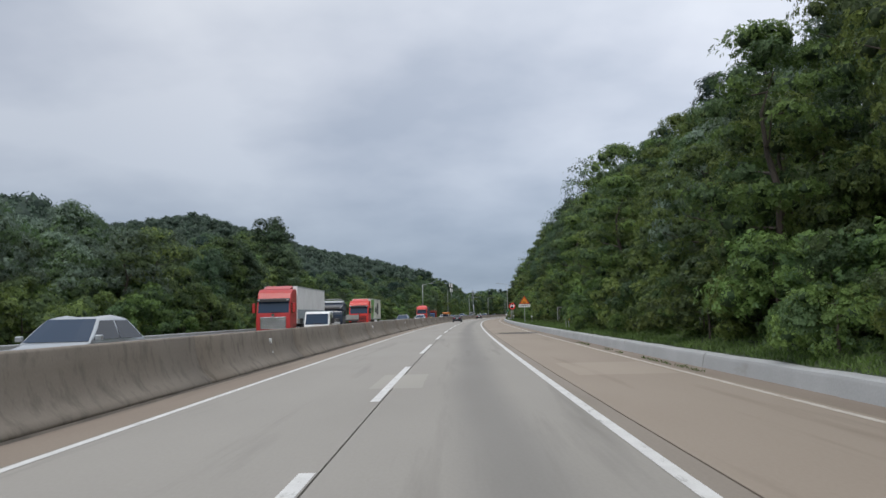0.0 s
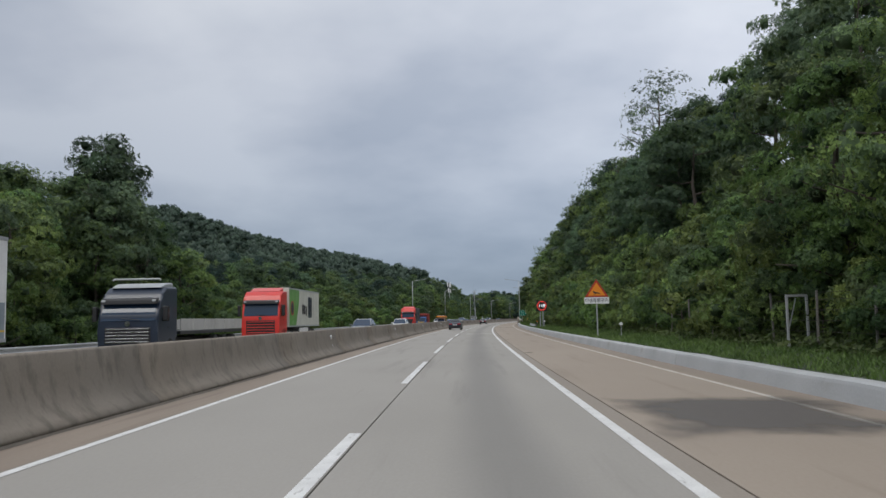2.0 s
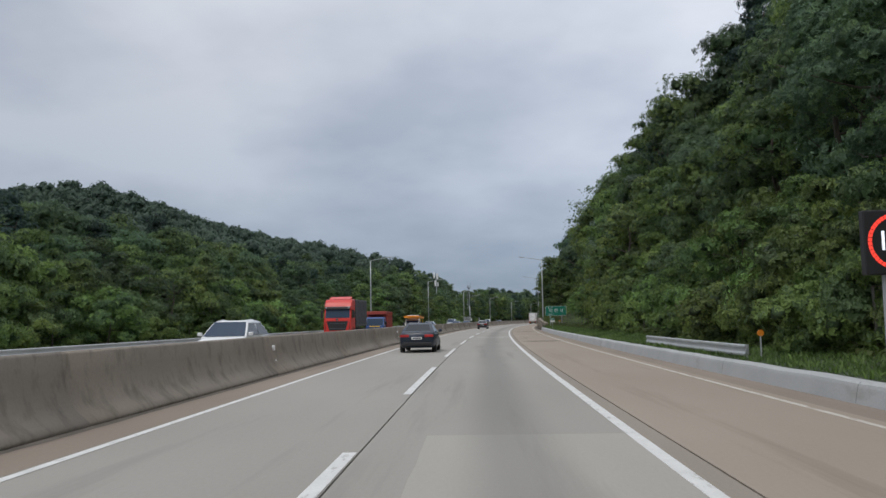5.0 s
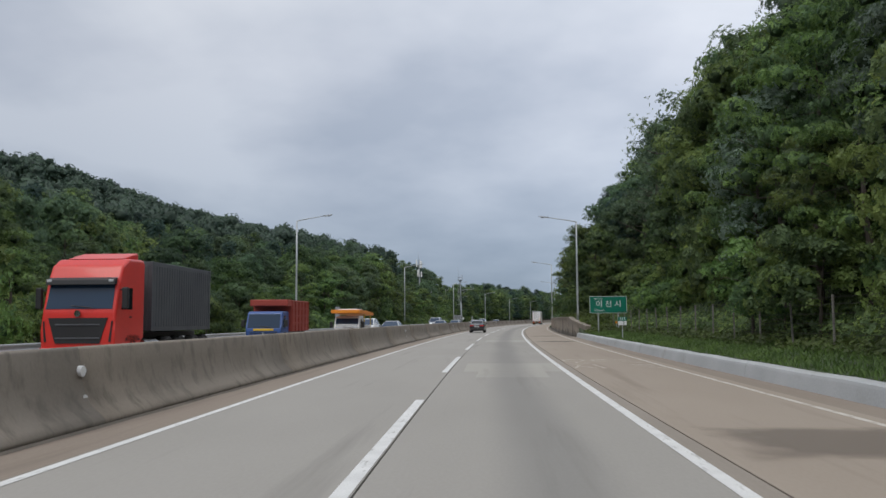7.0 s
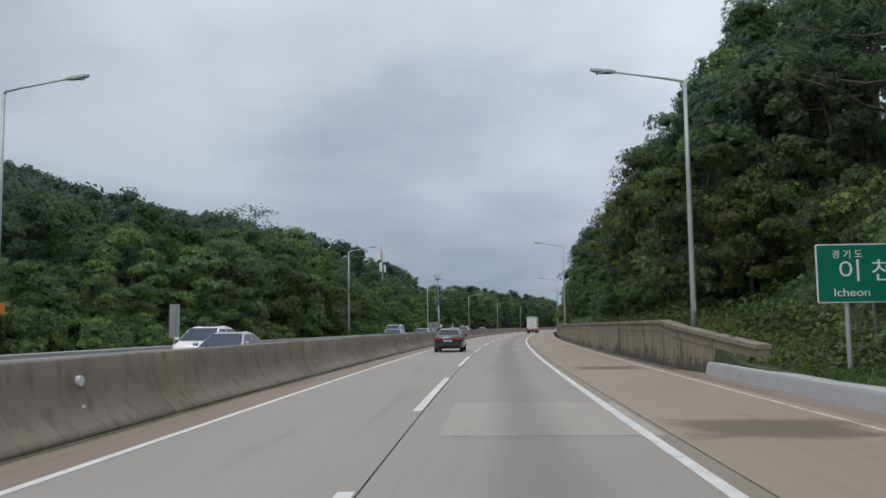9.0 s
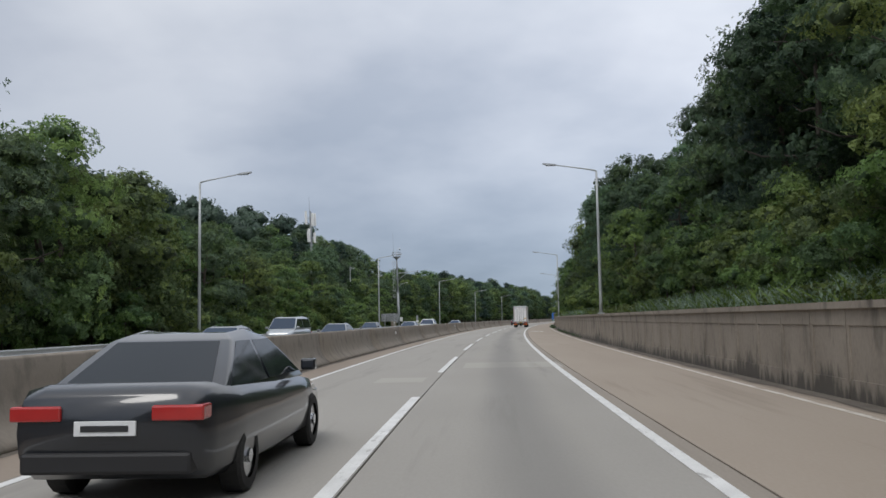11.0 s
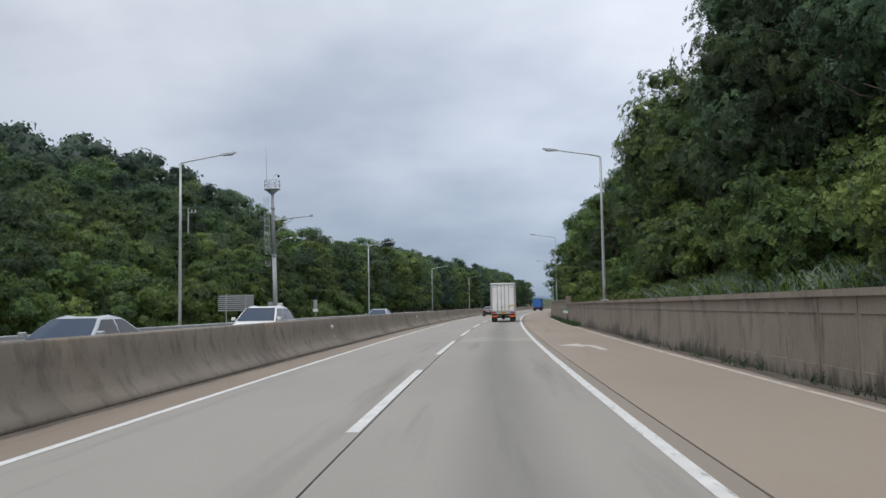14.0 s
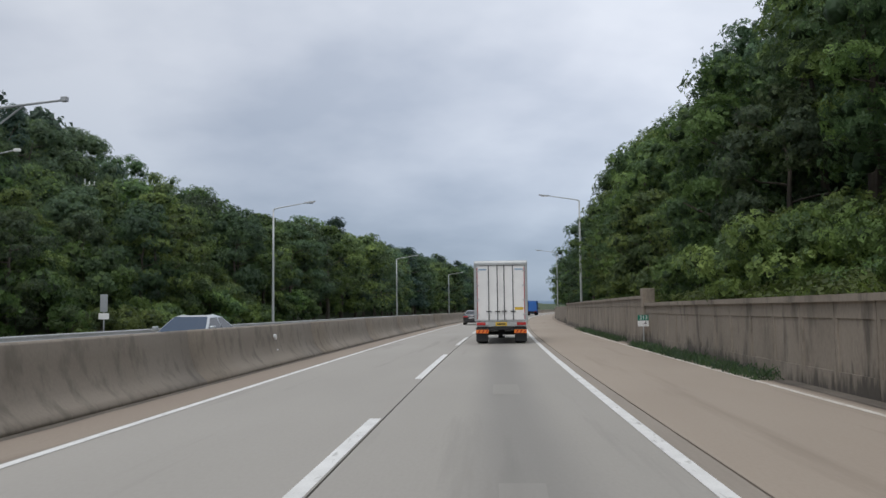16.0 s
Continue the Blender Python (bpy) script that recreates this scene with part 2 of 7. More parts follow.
M_PAINT = surface("road_paint", (0.53, 0.53, 0.52), (0.72, 0.72, 0.71), 0.7, 40, 2.0, 0.1, uv=True, stain=((0.3, 0.29, 0.275), 3.2, 0.57, (0.7, 3, 1)))
M_PAINT_OLD = surface("worn_road_paint", (0.48, 0.44, 0.39), (0.62, 0.59, 0.54), 0.8, 40, 2.0, 0.1, uv=True, stain=((0.34, 0.28, 0.23), 2.2, 0.5, (0.6, 3, 1)))
M_PAINT_FADED = surface("faded_road_paint", (0.38, 0.325, 0.27), (0.48, 0.425, 0.37), 0.85, 40, 2.0, 0.1, uv=True, stain=((0.31, 0.255, 0.205), 2.2, 0.5, (0.6, 3, 1)))
M_PAINT_ARROW = surface("arrow_paint", (0.5, 0.47, 0.43), (0.6, 0.575, 0.54), 0.8, 40, 2.0, 0.1, uv=True, stain=((0.42, 0.37, 0.32), 2.0, 0.6, (0.6, 2, 1)))
M_MEDIAN = surface("median_concrete", (0.195, 0.168, 0.138), (0.29, 0.253, 0.213), 0.9, 18, 0.5, 0.25, uv=True, spread=0.8, stretch=(1, 0.8, 1), stain=((0.168, 0.146, 0.12), 1.3, 0.5, (2.2, 1.1, 1)))
M_FOOT_STRIP = surface("dark_foot_strip", (0.06, 0.052, 0.043), (0.15, 0.128, 0.105), 0.95, 14, 0.9, 0.3, uv=True, spread=0.6)
M_WALL = surface("retaining_wall_concrete", (0.19, 0.162, 0.131), (0.315, 0.272, 0.225), 0.92, 16, 0.8, 0.3, world_space=True, stretch=(1, 1, 0.6), spread=0.62, stain=((0.105, 0.09, 0.075), 1.1, 0.54, (1.4, 1.4, 0.42)))


def rising_damp(m, colour):
    """Dark damp that climbs a wall's foot in uneven tongues."""
    n, l = m.node_tree.nodes, m.node_tree.links
    b = n["Principled BSDF"]
    old = b.inputs["Base Color"].links[0].from_socket
    g, mp, sp = n.new("ShaderNodeNewGeometry"), n.new("ShaderNodeMapping"), n.new("ShaderNodeSeparateXYZ")
    mp.inputs["Scale"].default_value = (2.4, 2.4, 0.7)
    l.new(g.outputs["Position"], mp.inputs[0])
    l.new(g.outputs["Position"], sp.inputs[0])
    no, wide = n.new("ShaderNodeTexNoise"), n.new("ShaderNodeTexNoise")
    no.inputs["Scale"].default_value, no.inputs["Detail"].default_value, no.inputs["Roughness"].default_value = 1.6, 5, 0.6
    wide.inputs["Scale"].default_value = 0.16
    l.new(mp.outputs[0], no.inputs["Vector"])
    l.new(g.outputs["Position"], wide.inputs["Vector"])
    mul = n.new("ShaderNodeMath")
    mul.operation = "MULTIPLY"
    l.new(no.outputs["Fac"], mul.inputs[0])
    l.new(wide.outputs["Fac"], mul.inputs[1])
    sub = n.new("ShaderNodeMath")
    sub.operation = "MULTIPLY_ADD"
    sub.inputs[1].default_value = -0.34
    l.new(sp.outputs["Z"], sub.inputs[0])
    l.new(mul.outputs[0], sub.inputs[2])
    mr = n.new("ShaderNodeMapRange")
    mr.interpolation_type = "SMOOTHSTEP"
    for key, value in (("From Min", 0.1), ("From Max", 0.25), ("To Min", 0.0), ("To Max", 0.85)):
        mr.inputs[key].default_value = value
    l.new(sub.outputs[0], mr.inputs[0])
    mm = n.new("ShaderNodeMix")
    mm.data_type = "RGBA"
    l.new(mr.outputs[0], mm.inputs["Factor"])
    l.new(old, mm.inputs["A"])
    mm.inputs["B"].default_value = (*colour, 1)
    l.new(mm.outputs["Result"], b.inputs["Base Color"])


rising_damp(M_WALL, (0.06, 0.053, 0.045))


def ragged_film(name, colour, most):
    """A dark film with ragged soft edges, on a sheet whose UV runs from 0 to 1."""
    m = surface(name, tuple(v * 0.85 for v in colour), colour, 0.7, 20, 0.8, 0.05, uv=True)
    n, l = m.node_tree.nodes, m.node_tree.links
    b, out = n["Principled BSDF"], n["Material Output"]
    t, no = n.new("ShaderNodeTexCoord"), n.new("ShaderNodeTexNoise")
    no.inputs["Scale"].default_value, no.inputs["Detail"].default_value = 3.5, 5
    l.new(t.outputs["UV"], no.inputs["Vector"])
    c = n.new("ShaderNodeVectorMath")
    c.operation = "SUBTRACT"
    c.inputs[1].default_value = (0.5, 0.5, 0)
    l.new(t.outputs["UV"], c.inputs[0])
    ab = n.new("ShaderNodeVectorMath")
    ab.operation = "ABSOLUTE"
    l.new(c.outputs[0], ab.inputs[0])
    sp = n.new("ShaderNodeSeparateXYZ")
    l.new(ab.outputs[0], sp.inputs[0])
    mx = n.new("ShaderNodeMath")
    mx.operation = "MAXIMUM"
    l.new(sp.outputs["X"], mx.inputs[0])
    l.new(sp.outputs["Y"], mx.inputs[1])
    ad = n.new("ShaderNodeMath")
    ad.operation = "MULTIPLY_ADD"
    ad.inputs[1].default_value = 0.5
    l.new(no.outputs["Fac"], ad.inputs[0])
    l.new(mx.outputs[0], ad.inputs[2])
    mr = n.new("ShaderNodeMapRange")
    mr.interpolation_type = "SMOOTHSTEP"
    for key, value in (("From Min", 0.48), ("From Max", 0.72), ("To Min", most), ("To Max", 0.0)):
        mr.inputs[key].default_value = value
    l.new(ad.outputs[0], mr.inputs[0])
    tp, ms = n.new("ShaderNodeBsdfTransparent"), n.new("ShaderNodeMixShader")
    l.new(mr.outputs[0], ms.inputs[0])
    l.new(tp.outputs[0], ms.inputs[1])
    l.new(b.outputs[0], ms.inputs[2])
    l.new(ms.outputs[0], out.inputs["Surface"])
    return m


M_FILM = ragged_film("ragged_film", (0.115, 0.108, 0.103), 0.66)
M_FILM_LIGHT = ragged_film("faint_ragged_film", (0.15, 0.125, 0.105), 0.4)
M_KERB = surface("kerb_concrete", (0.34, 0.352, 0.36), (0.46, 0.472, 0.48), 0.85, 20, 0.5, 0.2, uv=True, stain=((0.3, 0.29, 0.27), 1.2, 0.6, (0.5, 1, 1)))
M_SOIL = surface("soil_and_grass", (0.03, 0.05, 0.014), (0.07, 0.10, 0.03), 0.95, 3.0, 0.3, 0.5, dist=0.05)
M_FORESTFLOOR = surface("forest_floor", (0.026, 0.04, 0.018), (0.06, 0.085, 0.034), 0.95, 2.0, 0.2, 0.5, dist=0.08)
M_BARK = surface("bark", (0.05, 0.042, 0.034), (0.12, 0.10, 0.085), 0.9, 12, 2.0, 0.6, stretch=(2, 2, 0.4), dist=0.03)
M_BARKGREY = surface("weathered_post", (0.13, 0.125, 0.115), (0.22, 0.21, 0.19), 0.9, 12, 2.0, 0.2)
M_STEEL = surface("galvanised_steel", (0.36, 0.38, 0.39), (0.47, 0.49, 0.50), 0.5, 9, 0.9, 0.05, metal=0.35)
M_GREYPAINT = surface("grey_painted_steel", (0.27, 0.29, 0.31), (0.36, 0.38, 0.40), 0.5, 9, 0.9, 0.05)
# the hills' base colour carries the blue-grey of aerial haze
M_FARHILL = surface("far_hill_painted_haze", (0.1, 0.15, 0.21), (0.13, 0.185, 0.25), 1.0, 0.05, 0.004, 0.0)
M_DARK = plain("black_plastic", (0.018, 0.018, 0.02), 0.55)
M_RUBBER = surface("tyre_rubber", (0.012, 0.012, 0.012), (0.03, 0.029, 0.028), 0.85, 20, 2)
M_CHROME = plain("polished_metal", (0.55, 0.56, 0.58), 0.22, 1.0)
M_GLASS = glass("vehicle_glass", (0.012, 0.016, 0.02))
M_GLASS_B = glass("windshield_glass", (0.02, 0.04, 0.075))
M_LAMP_CLEAR = plain("headlight_lens", (0.6, 0.62, 0.65), 0.12, 0.2, 1.0)
M_LAMP_RED = plain("tail_light_red", (0.42, 0.02, 0.02), 0.2, 0, 1.0)
M_ORANGE = plain("orange_reflector", (0.75, 0.19, 0.02), 0.35)
M_YELLOW = plain("yellow_plate", (0.68, 0.45, 0.05), 0.5)
M_WHITE = plain("white_paint", (0.74, 0.75, 0.76), 0.4, 0, 0.4)
M_BAR = plain("dark_print", (0.03, 0.03, 0.032), 0.6)
M_RED = plain("red_cab_paint", (0.6, 0.03, 0.022), 0.42, 0, 0.2)
M_CRIMSON = plain("crimson_cab_paint", (0.44, 0.03, 0.03), 0.42, 0, 0.2)
M_REDDARK = plain("red_dump_paint", (0.32, 0.05, 0.035), 0.6)
M_BLUE = plain("blue_cab_paint", (0.025, 0.075, 0.25), 0.42, 0, 0.2)
M_BLUEBOX = plain("blue_box_paint", (0.03, 0.13, 0.42), 0.5)
M_PALEBLUE = plain("faded_blue_print", (0.3, 0.42, 0.56), 0.5)
M_NAVY = plain("dark_blue_cab_paint", (0.014, 0.024, 0.045), 0.42, 0, 0.2)
M_CONTAINER = surface("dark_grey_container_paint", (0.055, 0.06, 0.07), (0.085, 0.09, 0.10), 0.6, 12, 1)
M_SILVER = plain("silver_car_paint", (0.40, 0.43, 0.46), 0.32, 0.5, 0.8)
M_GREYCAR = plain("grey_car_paint", (0.16, 0.18, 0.20), 0.32, 0.4, 0.8)
M_BLACKCAR = plain("black_car_paint", (0.02, 0.023, 0.03), 0.3, 0.2, 0.9)
M_WHITECAR = plain("white_car_paint", (0.72, 0.73, 0.74), 0.3, 0.0, 0.8)
M_GREENBOX = plain("green_trailer_print", (0.13, 0.33, 0.07), 0.5)
M_CREAM = plain("cream_trailer_skin", (0.62, 0.62, 0.55), 0.5)
M_TRAILER = plain("white_trailer_skin", (0.8, 0.8, 0.8), 0.45)
M_TRAILERLOW = plain("blue_grey_trailer_panel", (0.27, 0.32, 0.36), 0.5)
M_WOODSIDE = surface("grey_drop_side", (0.38, 0.37, 0.35), (0.5, 0.49, 0.47), 0.7, 10, 1)
M_SIGNGREEN = plain("green_sign_sheet", (0.0, 0.17, 0.11), 0.45)
M_SIGNORANGE = plain("orange_sign_sheet", (0.80, 0.27, 0.02), 0.5)
M_SIGNRED = plain("red_sign_border", (0.42, 0.03, 0.02), 0.5)
M_SIGNWHITE = plain("white_sign_sheet", (0.78, 0.79, 0.80), 0.5)
M_LEDRED = plain("lit_red_dots", (0.9, 0.06, 0.04), 0.5, emit=0.9)
M_LEDWHITE = plain("lit_white_dots", (0.85, 0.9, 1.0), 0.5, emit=0.9)
LEAF_DARK = leaf_material("dark_green_leaf", (0.0357, 0.0639, 0.0426), (0.1440, 0.2182, 0.1213), through_light=0.35, cells=17.0)
LEAF_MID = leaf_material("green_leaf", (0.0419, 0.0733, 0.0366), (0.1596, 0.2416, 0.0949), through_light=0.35, cells=17.0)
LEAF_LIGHT = leaf_material("light_green_leaf", (0.0642, 0.1101, 0.0339), (0.2423, 0.3401, 0.0959), through_light=0.35, cells=17.0)
LEAF_PINE = leaf_material("pine_needle", (0.0220, 0.0437, 0.0404), (0.0689, 0.1165, 0.0902), 0.6, 0.2, cells=15.0)
LEAF_GREY = leaf_material("grey_green_leaf", (0.0892, 0.1344, 0.1029), (0.2797, 0.3629, 0.2713), through_light=0.35, cells=17.0)
# filler inside the crowns: inner shade is put in as darker leaf colour
LEAF_SHADE_CORE = leaf_material("inner_foliage_shade", (0.0243, 0.0429, 0.0229), (0.0750, 0.1180, 0.0519), 0.7, 0.1, cells=7.0, gaps=False)
LEAF_GRASS = leaf_material("grass_blade", (0.0499, 0.0898, 0.0193), (0.1677, 0.2475, 0.0623))
LEAF_VERGE = leaf_material("verge_leaf", (0.0599, 0.0989, 0.0330), (0.1746, 0.2360, 0.0808), through_light=0.3)
# bluer than the near leaves: distance haze mixed into both far leaf colours
LEAF_FAR = leaf_material("far_wood_haze_leaf", (0.0394, 0.0656, 0.0562), (0.1035, 0.1552, 0.1057), cells=1.6, gaps=False, clump=0.13)
LEAF_FAR_DARK = leaf_material("far_wood_dark_haze_leaf", (0.0337, 0.0560, 0.0499), (0.0898, 0.1309, 0.0938), cells=1.6, gaps=False, clump=0.13)

# ---------------------------------------------------------------- the road's line: metres along (s) and across (lat, right positive; 0 at the right edge line)
KNOT_S = (-50, 80, 160, 240, 320, 400, 480, 700)
KNOT_K = (0.000297, 0.000225, 0.000385, 0.000482, 0.000616, 0.000511, 0.000553, 0.000553)
LINE_S = np.arange(-120.0, 1300.0, 2.0)
_k = np.interp(LINE_S, KNOT_S, KNOT_K)
LINE_T = np.concatenate([[0], np.cumsum(_k[1:] + _k[:-1])])
LINE_T -= LINE_T[60]
LINE_X = np.concatenate([[0], np.cumsum(np.sin(LINE_T[1:]) + np.sin(LINE_T[:-1]))])
LINE_Y = np.concatenate([[0], np.cumsum(np.cos(LINE_T[1:]) + np.cos(LINE_T[:-1]))])
LINE_X -= LINE_X[60]
LINE_Y -= LINE_Y[60]


def turn_at(s):
    return float(np.interp(s, LINE_S, LINE_T))


def at(s, lat, z=0.0):
    a = turn_at(s)
    return Vector((np.interp(s, LINE_S, LINE_X) + lat * math.cos(a), np.interp(s, LINE_S, LINE_Y) - lat * math.sin(a), z))


def place(s, lat, z=0.0, yaw=0.0, scale=1.0, tilt=0.0):
    """A pose on the road's line: y along the road, x to its right, turned by yaw degrees."""
    return Matrix.LocRotScale(at(s, lat, z), Euler((0, radians(tilt), -turn_at(s) + radians(yaw))), Vector((scale, scale, scale)) if not isinstance(scale, tuple) else Vector(scale))


# ---------------------------------------------------------------- mesh helpers
def finish(bm, name, material, smooth=False):
    bmesh.ops.recalc_face_normals(bm, faces=bm.faces)
    me = bpy.data.meshes.new(name)
    bm.to_mesh(me)
    bm.free()
    for mt in material if isinstance(material, (list, tuple)) else (material,):
        me.materials.append(mt)
    if smooth:
        me.polygons.foreach_set("use_smooth", [True] * len(me.polygons))
    return me


def part(name, bm, material, parent, label="", smooth=False):
    ob = new(name, bm if isinstance(bm, bpy.types.Mesh) else finish(bm, name, material, smooth))
    if parent:
        ob.parent = parent
    if label:
        ob["label"] = label
    return ob


def thing(name, label, category, group="", kind=""):
    return tagged(new(name), label, category, group, kind)


def box(x0, x1, y0, y1, z0, z1, bevel=0.0, bm=None, seg=2):
    b2 = bmesh.new()
    v = [b2.verts.new(p) for p in ((x0, y0, z0), (x1, y0, z0), (x1, y1, z0), (x0, y1, z0), (x0, y0, z1), (x1, y0, z1), (x1, y1, z1), (x0, y1, z1))]
    for f in ((0, 3, 2, 1), (4, 5, 6, 7), (0, 1, 5, 4), (1, 2, 6, 5), (2, 3, 7, 6), (3, 0, 4, 7)):
        b2.faces.new([v[i] for i in f])
    if bevel:
        bmesh.ops.bevel(b2, geom=b2.edges[:], offset=bevel, segments=seg, affect="EDGES", profile=0.5)
    return join(bm, b2)


def join(bm, b2):
    if bm is None:
        return b2
    me = bpy.data.meshes.new("tmp")
    b2.to_mesh(me)
    b2.free()
    bm.from_mesh(me)
    bpy.data.meshes.remove(me)
    return bm


def tube(points, radii, n=8, bm=None, caps=True):
    """A round bar along points, with a radius at each."""
    bm = bm or bmesh.new()
    rings = []
    pts = [Vector(p) for p in points]
    for i, p in enumerate(pts):
        d = (pts[min(i + 1, len(pts) - 1)] - pts[max(i - 1, 0)]).normalized()
        u = d.orthogonal().normalized() if abs(d.z) > 0.95 else d.cross(Vector((0, 0, 1))).normalized()
        w = d.cross(u)
        r = radii[i] if isinstance(radii, (list, tuple)) else radii
        rings.append([bm.verts.new(p + (u * math.cos(6.28319 * k / n) + w * math.sin(6.28319 * k / n)) * r) for k in range(n)])
    for a, b in zip(rings, rings[1:]):
        for k in range(n):
            bm.faces.new((a[k], a[(k + 1) % n], b[(k + 1) % n], b[k]))
    if caps:
        bm.faces.new(rings[0][::-1])
        bm.faces.new(rings[-1])
    return bm


def prism(poly, x0, x1, bevel=0.0, bm=None, seg=2):
    """A side outline of (y, z) points, drawn out from x0 to x1."""
    b2 = bmesh.new()
    a = [b2.verts.new((x0, y, z)) for y, z in poly]
    b = [b2.verts.new((x1, y, z)) for y, z in poly]
    b2.faces.new(a)
    b2.faces.new(b[::-1])
    for i in range(len(poly)):
        j = (i + 1) % len(poly)
        b2.faces.new((a[i], b[i], b[j], a[j]))
    if bevel:
        bmesh.ops.bevel(b2, geom=b2.edges[:], offset=bevel, segments=seg, affect="EDGES", profile=0.5)
    return join(bm, b2)


def loft(rings, bm=None):
    bm = bm or bmesh.new()
    vs = [[bm.verts.new(p) for p in r] for r in rings]
    for a, b in zip(vs, vs[1:]):
        for k in range(len(a)):
            j = (k + 1) % len(a)
            bm.faces.new((a[k], a[j], b[j], b[k]))
    bm.faces.new(vs[0][::-1])
    bm.faces.new(vs[-1])
    return bm


def pane(corners, thick=0.012, inset=0.0, bm=None):
    """A flat sheet on four corners (in order), standing proud by its thickness."""
    bm = bm or bmesh.new()
    c = [Vector(p) for p in corners]
    mid = sum(c, Vector()) / 4
    c = [p.lerp(mid, inset) for p in c]
    nrm = (c[1] - c[0]).cross(c[3] - c[0]).normalized() * thick
    a = [bm.verts.new(p - nrm * 0.3) for p in c]
    b = [bm.verts.new(p + nrm) for p in c]
    bm.faces.new(a[::-1])
    bm.faces.new(b)
    for i in range(4):
        bm.faces.new((a[i], a[(i + 1) % 4], b[(i + 1) % 4], b[i]))
    return bm


def sweep(name, s0, s1, profile, material, step=4.0, closed=False, lift=None, smooth=False):
    """A profile of (lat, z) points drawn along the road from s0 to s1. UV: metres along and across."""
    n = max(1, int(round((s1 - s0) / step)))
    ss = [s0 + (s1 - s0) * i / n for i in range(n + 1)]
    k = len(profile)
    verts, faces, uvs = [], [], []
    run = [0.0]
    flat = max(abs(p[1] - profile[0][1]) for p in profile) < 0.08
    for a, b in zip(profile, profile[1:] + profile[:1]):
        run.append(run[-1] + math.hypot(b[0] - a[0], b[1] - a[1]))
    for s in ss:
        for lat, z in profile:
            dl, dz = lift(s, lat, z) if lift else (0, 0)
            verts.append(at(s, lat + dl, z + dz))
    m = k if closed else k - 1
    for i in range(n):
        for j in range(m):
            j2 = (j + 1) % k
            faces.append((i * k + j, i * k + j2, (i + 1) * k + j2, (i + 1) * k + j))
            v0, v1 = (profile[j][0], profile[j2][0]) if flat else (run[j], run[j + 1])
            uvs += [ss[i], v0, ss[i], v1, ss[i + 1], v1, ss[i + 1], v0]
    me = bpy.data.meshes.new(name)
    if closed:
        faces += [tuple(range(k))[::-1], tuple(n * k + j for j in range(k))]
        uvs += [0.0] * (4 * k)
    me.from_pydata(verts, [], faces)
    me.uv_layers.new(name="UVMap").data.foreach_set("uv", uvs)
    me.materials.append(material)
    if smooth:
        me.polygons.foreach_set("use_smooth", [True] * len(me.polygons))
    me.update()
    return me


def structure(name, me, label, category=""):
    return tagged(new(name, me), label, category or name.replace("_", " "), kind="structure")


def text_mesh(words, size, depth=0.004, align="CENTER"):
    cu = bpy.data.curves.new("words", "FONT")
    cu.body, cu.size, cu.extrude, cu.align_x, cu.align_y = words, size, depth, align, "CENTER"
    ob = bpy.data.objects.new("words", cu)
    scene.collection.objects.link(ob)
    bpy.context.view_layer.update()
    me = bpy.data.meshes.new_from_object(ob.evaluated_get(bpy.context.evaluated_depsgraph_get()))
    bpy.data.objects.remove(ob)
    bpy.data.curves.remove(cu)
    return me


# ---------------------------------------------------------------- ground, carriageways, median, kerb, wall
END = 1000.0


def joint_shift(s, lat, z):
    """The shoulder's joint comes nearer to the edge line farther on and wanders a little."""
    if 0.3 < lat < 0.5:
        return (-0.055 * min(1.0, max(0.0, (s - 130) / 45)) + 0.012 * noise.noise((s * 0.4, 0, 6.0)), 0)
    return (0, 0)


bm = bmesh.new()
ring = [bm.verts.new((3500 * math.cos(a * 0.19635), 400 + 3500 * math.sin(a * 0.19635), -0.25)) for a in range(32)]
bm.faces.new(ring)
structure("ground", finish(bm, "ground", M_SOIL), "dark green open land reaching to the horizon", "ground")
bm = bmesh.new()
row = []
for i in range(121):
    a = radians(-60 + i)
    h = 26 + 30 * abs(noise.noise((i * 0.11, 0, 2.0))) + 10 * noise.noise((i * 0.37, 0, 5.0))
    row.append([bm.verts.new((3000 * math.sin(a), 3000 * math.cos(a), -2)), bm.verts.new((3060 * math.sin(a), 3060 * math.cos(a), h * 0.7)), bm.verts.new((3150 * math.sin(a), 3150 * math.cos(a), h)), bm.verts.new((3400 * math.sin(a), 3400 * math.cos(a), -2))])
for a, b in zip(row, row[1:]):
    for k in range(3):
        bm.faces.new((a[k], a[k + 1], b[k + 1], b[k]))
structure("backdrop", finish(bm, "backdrop", M_FARHILL, True), "hills on the horizon, painted the blue of distance haze", "backdrop")
structure("road_bed", sweep("road_bed", -60, END, [(-8.3, -0.06), (4.6, -0.06)], M_JOINT), "dark bed under the concrete slabs", "road")
structure("road_fast_lane", sweep("road_fast_lane", -60, END, [(-7.06, -0.05), (-7.06, 0), (-3.493, 0), (-3.493, -0.05)], M_LANE_L), "grey concrete slab of the fast lane", "road")
structure("road_slow_lane", sweep("road_slow_lane", -60, END, [(-3.468, -0.05), (-3.468, 0), (0.02, 0), (0.02, -0.05)], M_LANE_R), "grey concrete lane with a dark oily band along its middle", "road")
structure("road_shoulder", sweep("road_shoulder", -60, END, [(0.415, -0.05), (0.415, 0), (3.75, 0), (3.75, -0.05)], M_SHOULDER, lift=joint_shift), "brownish concrete hard shoulder", "road shoulder")
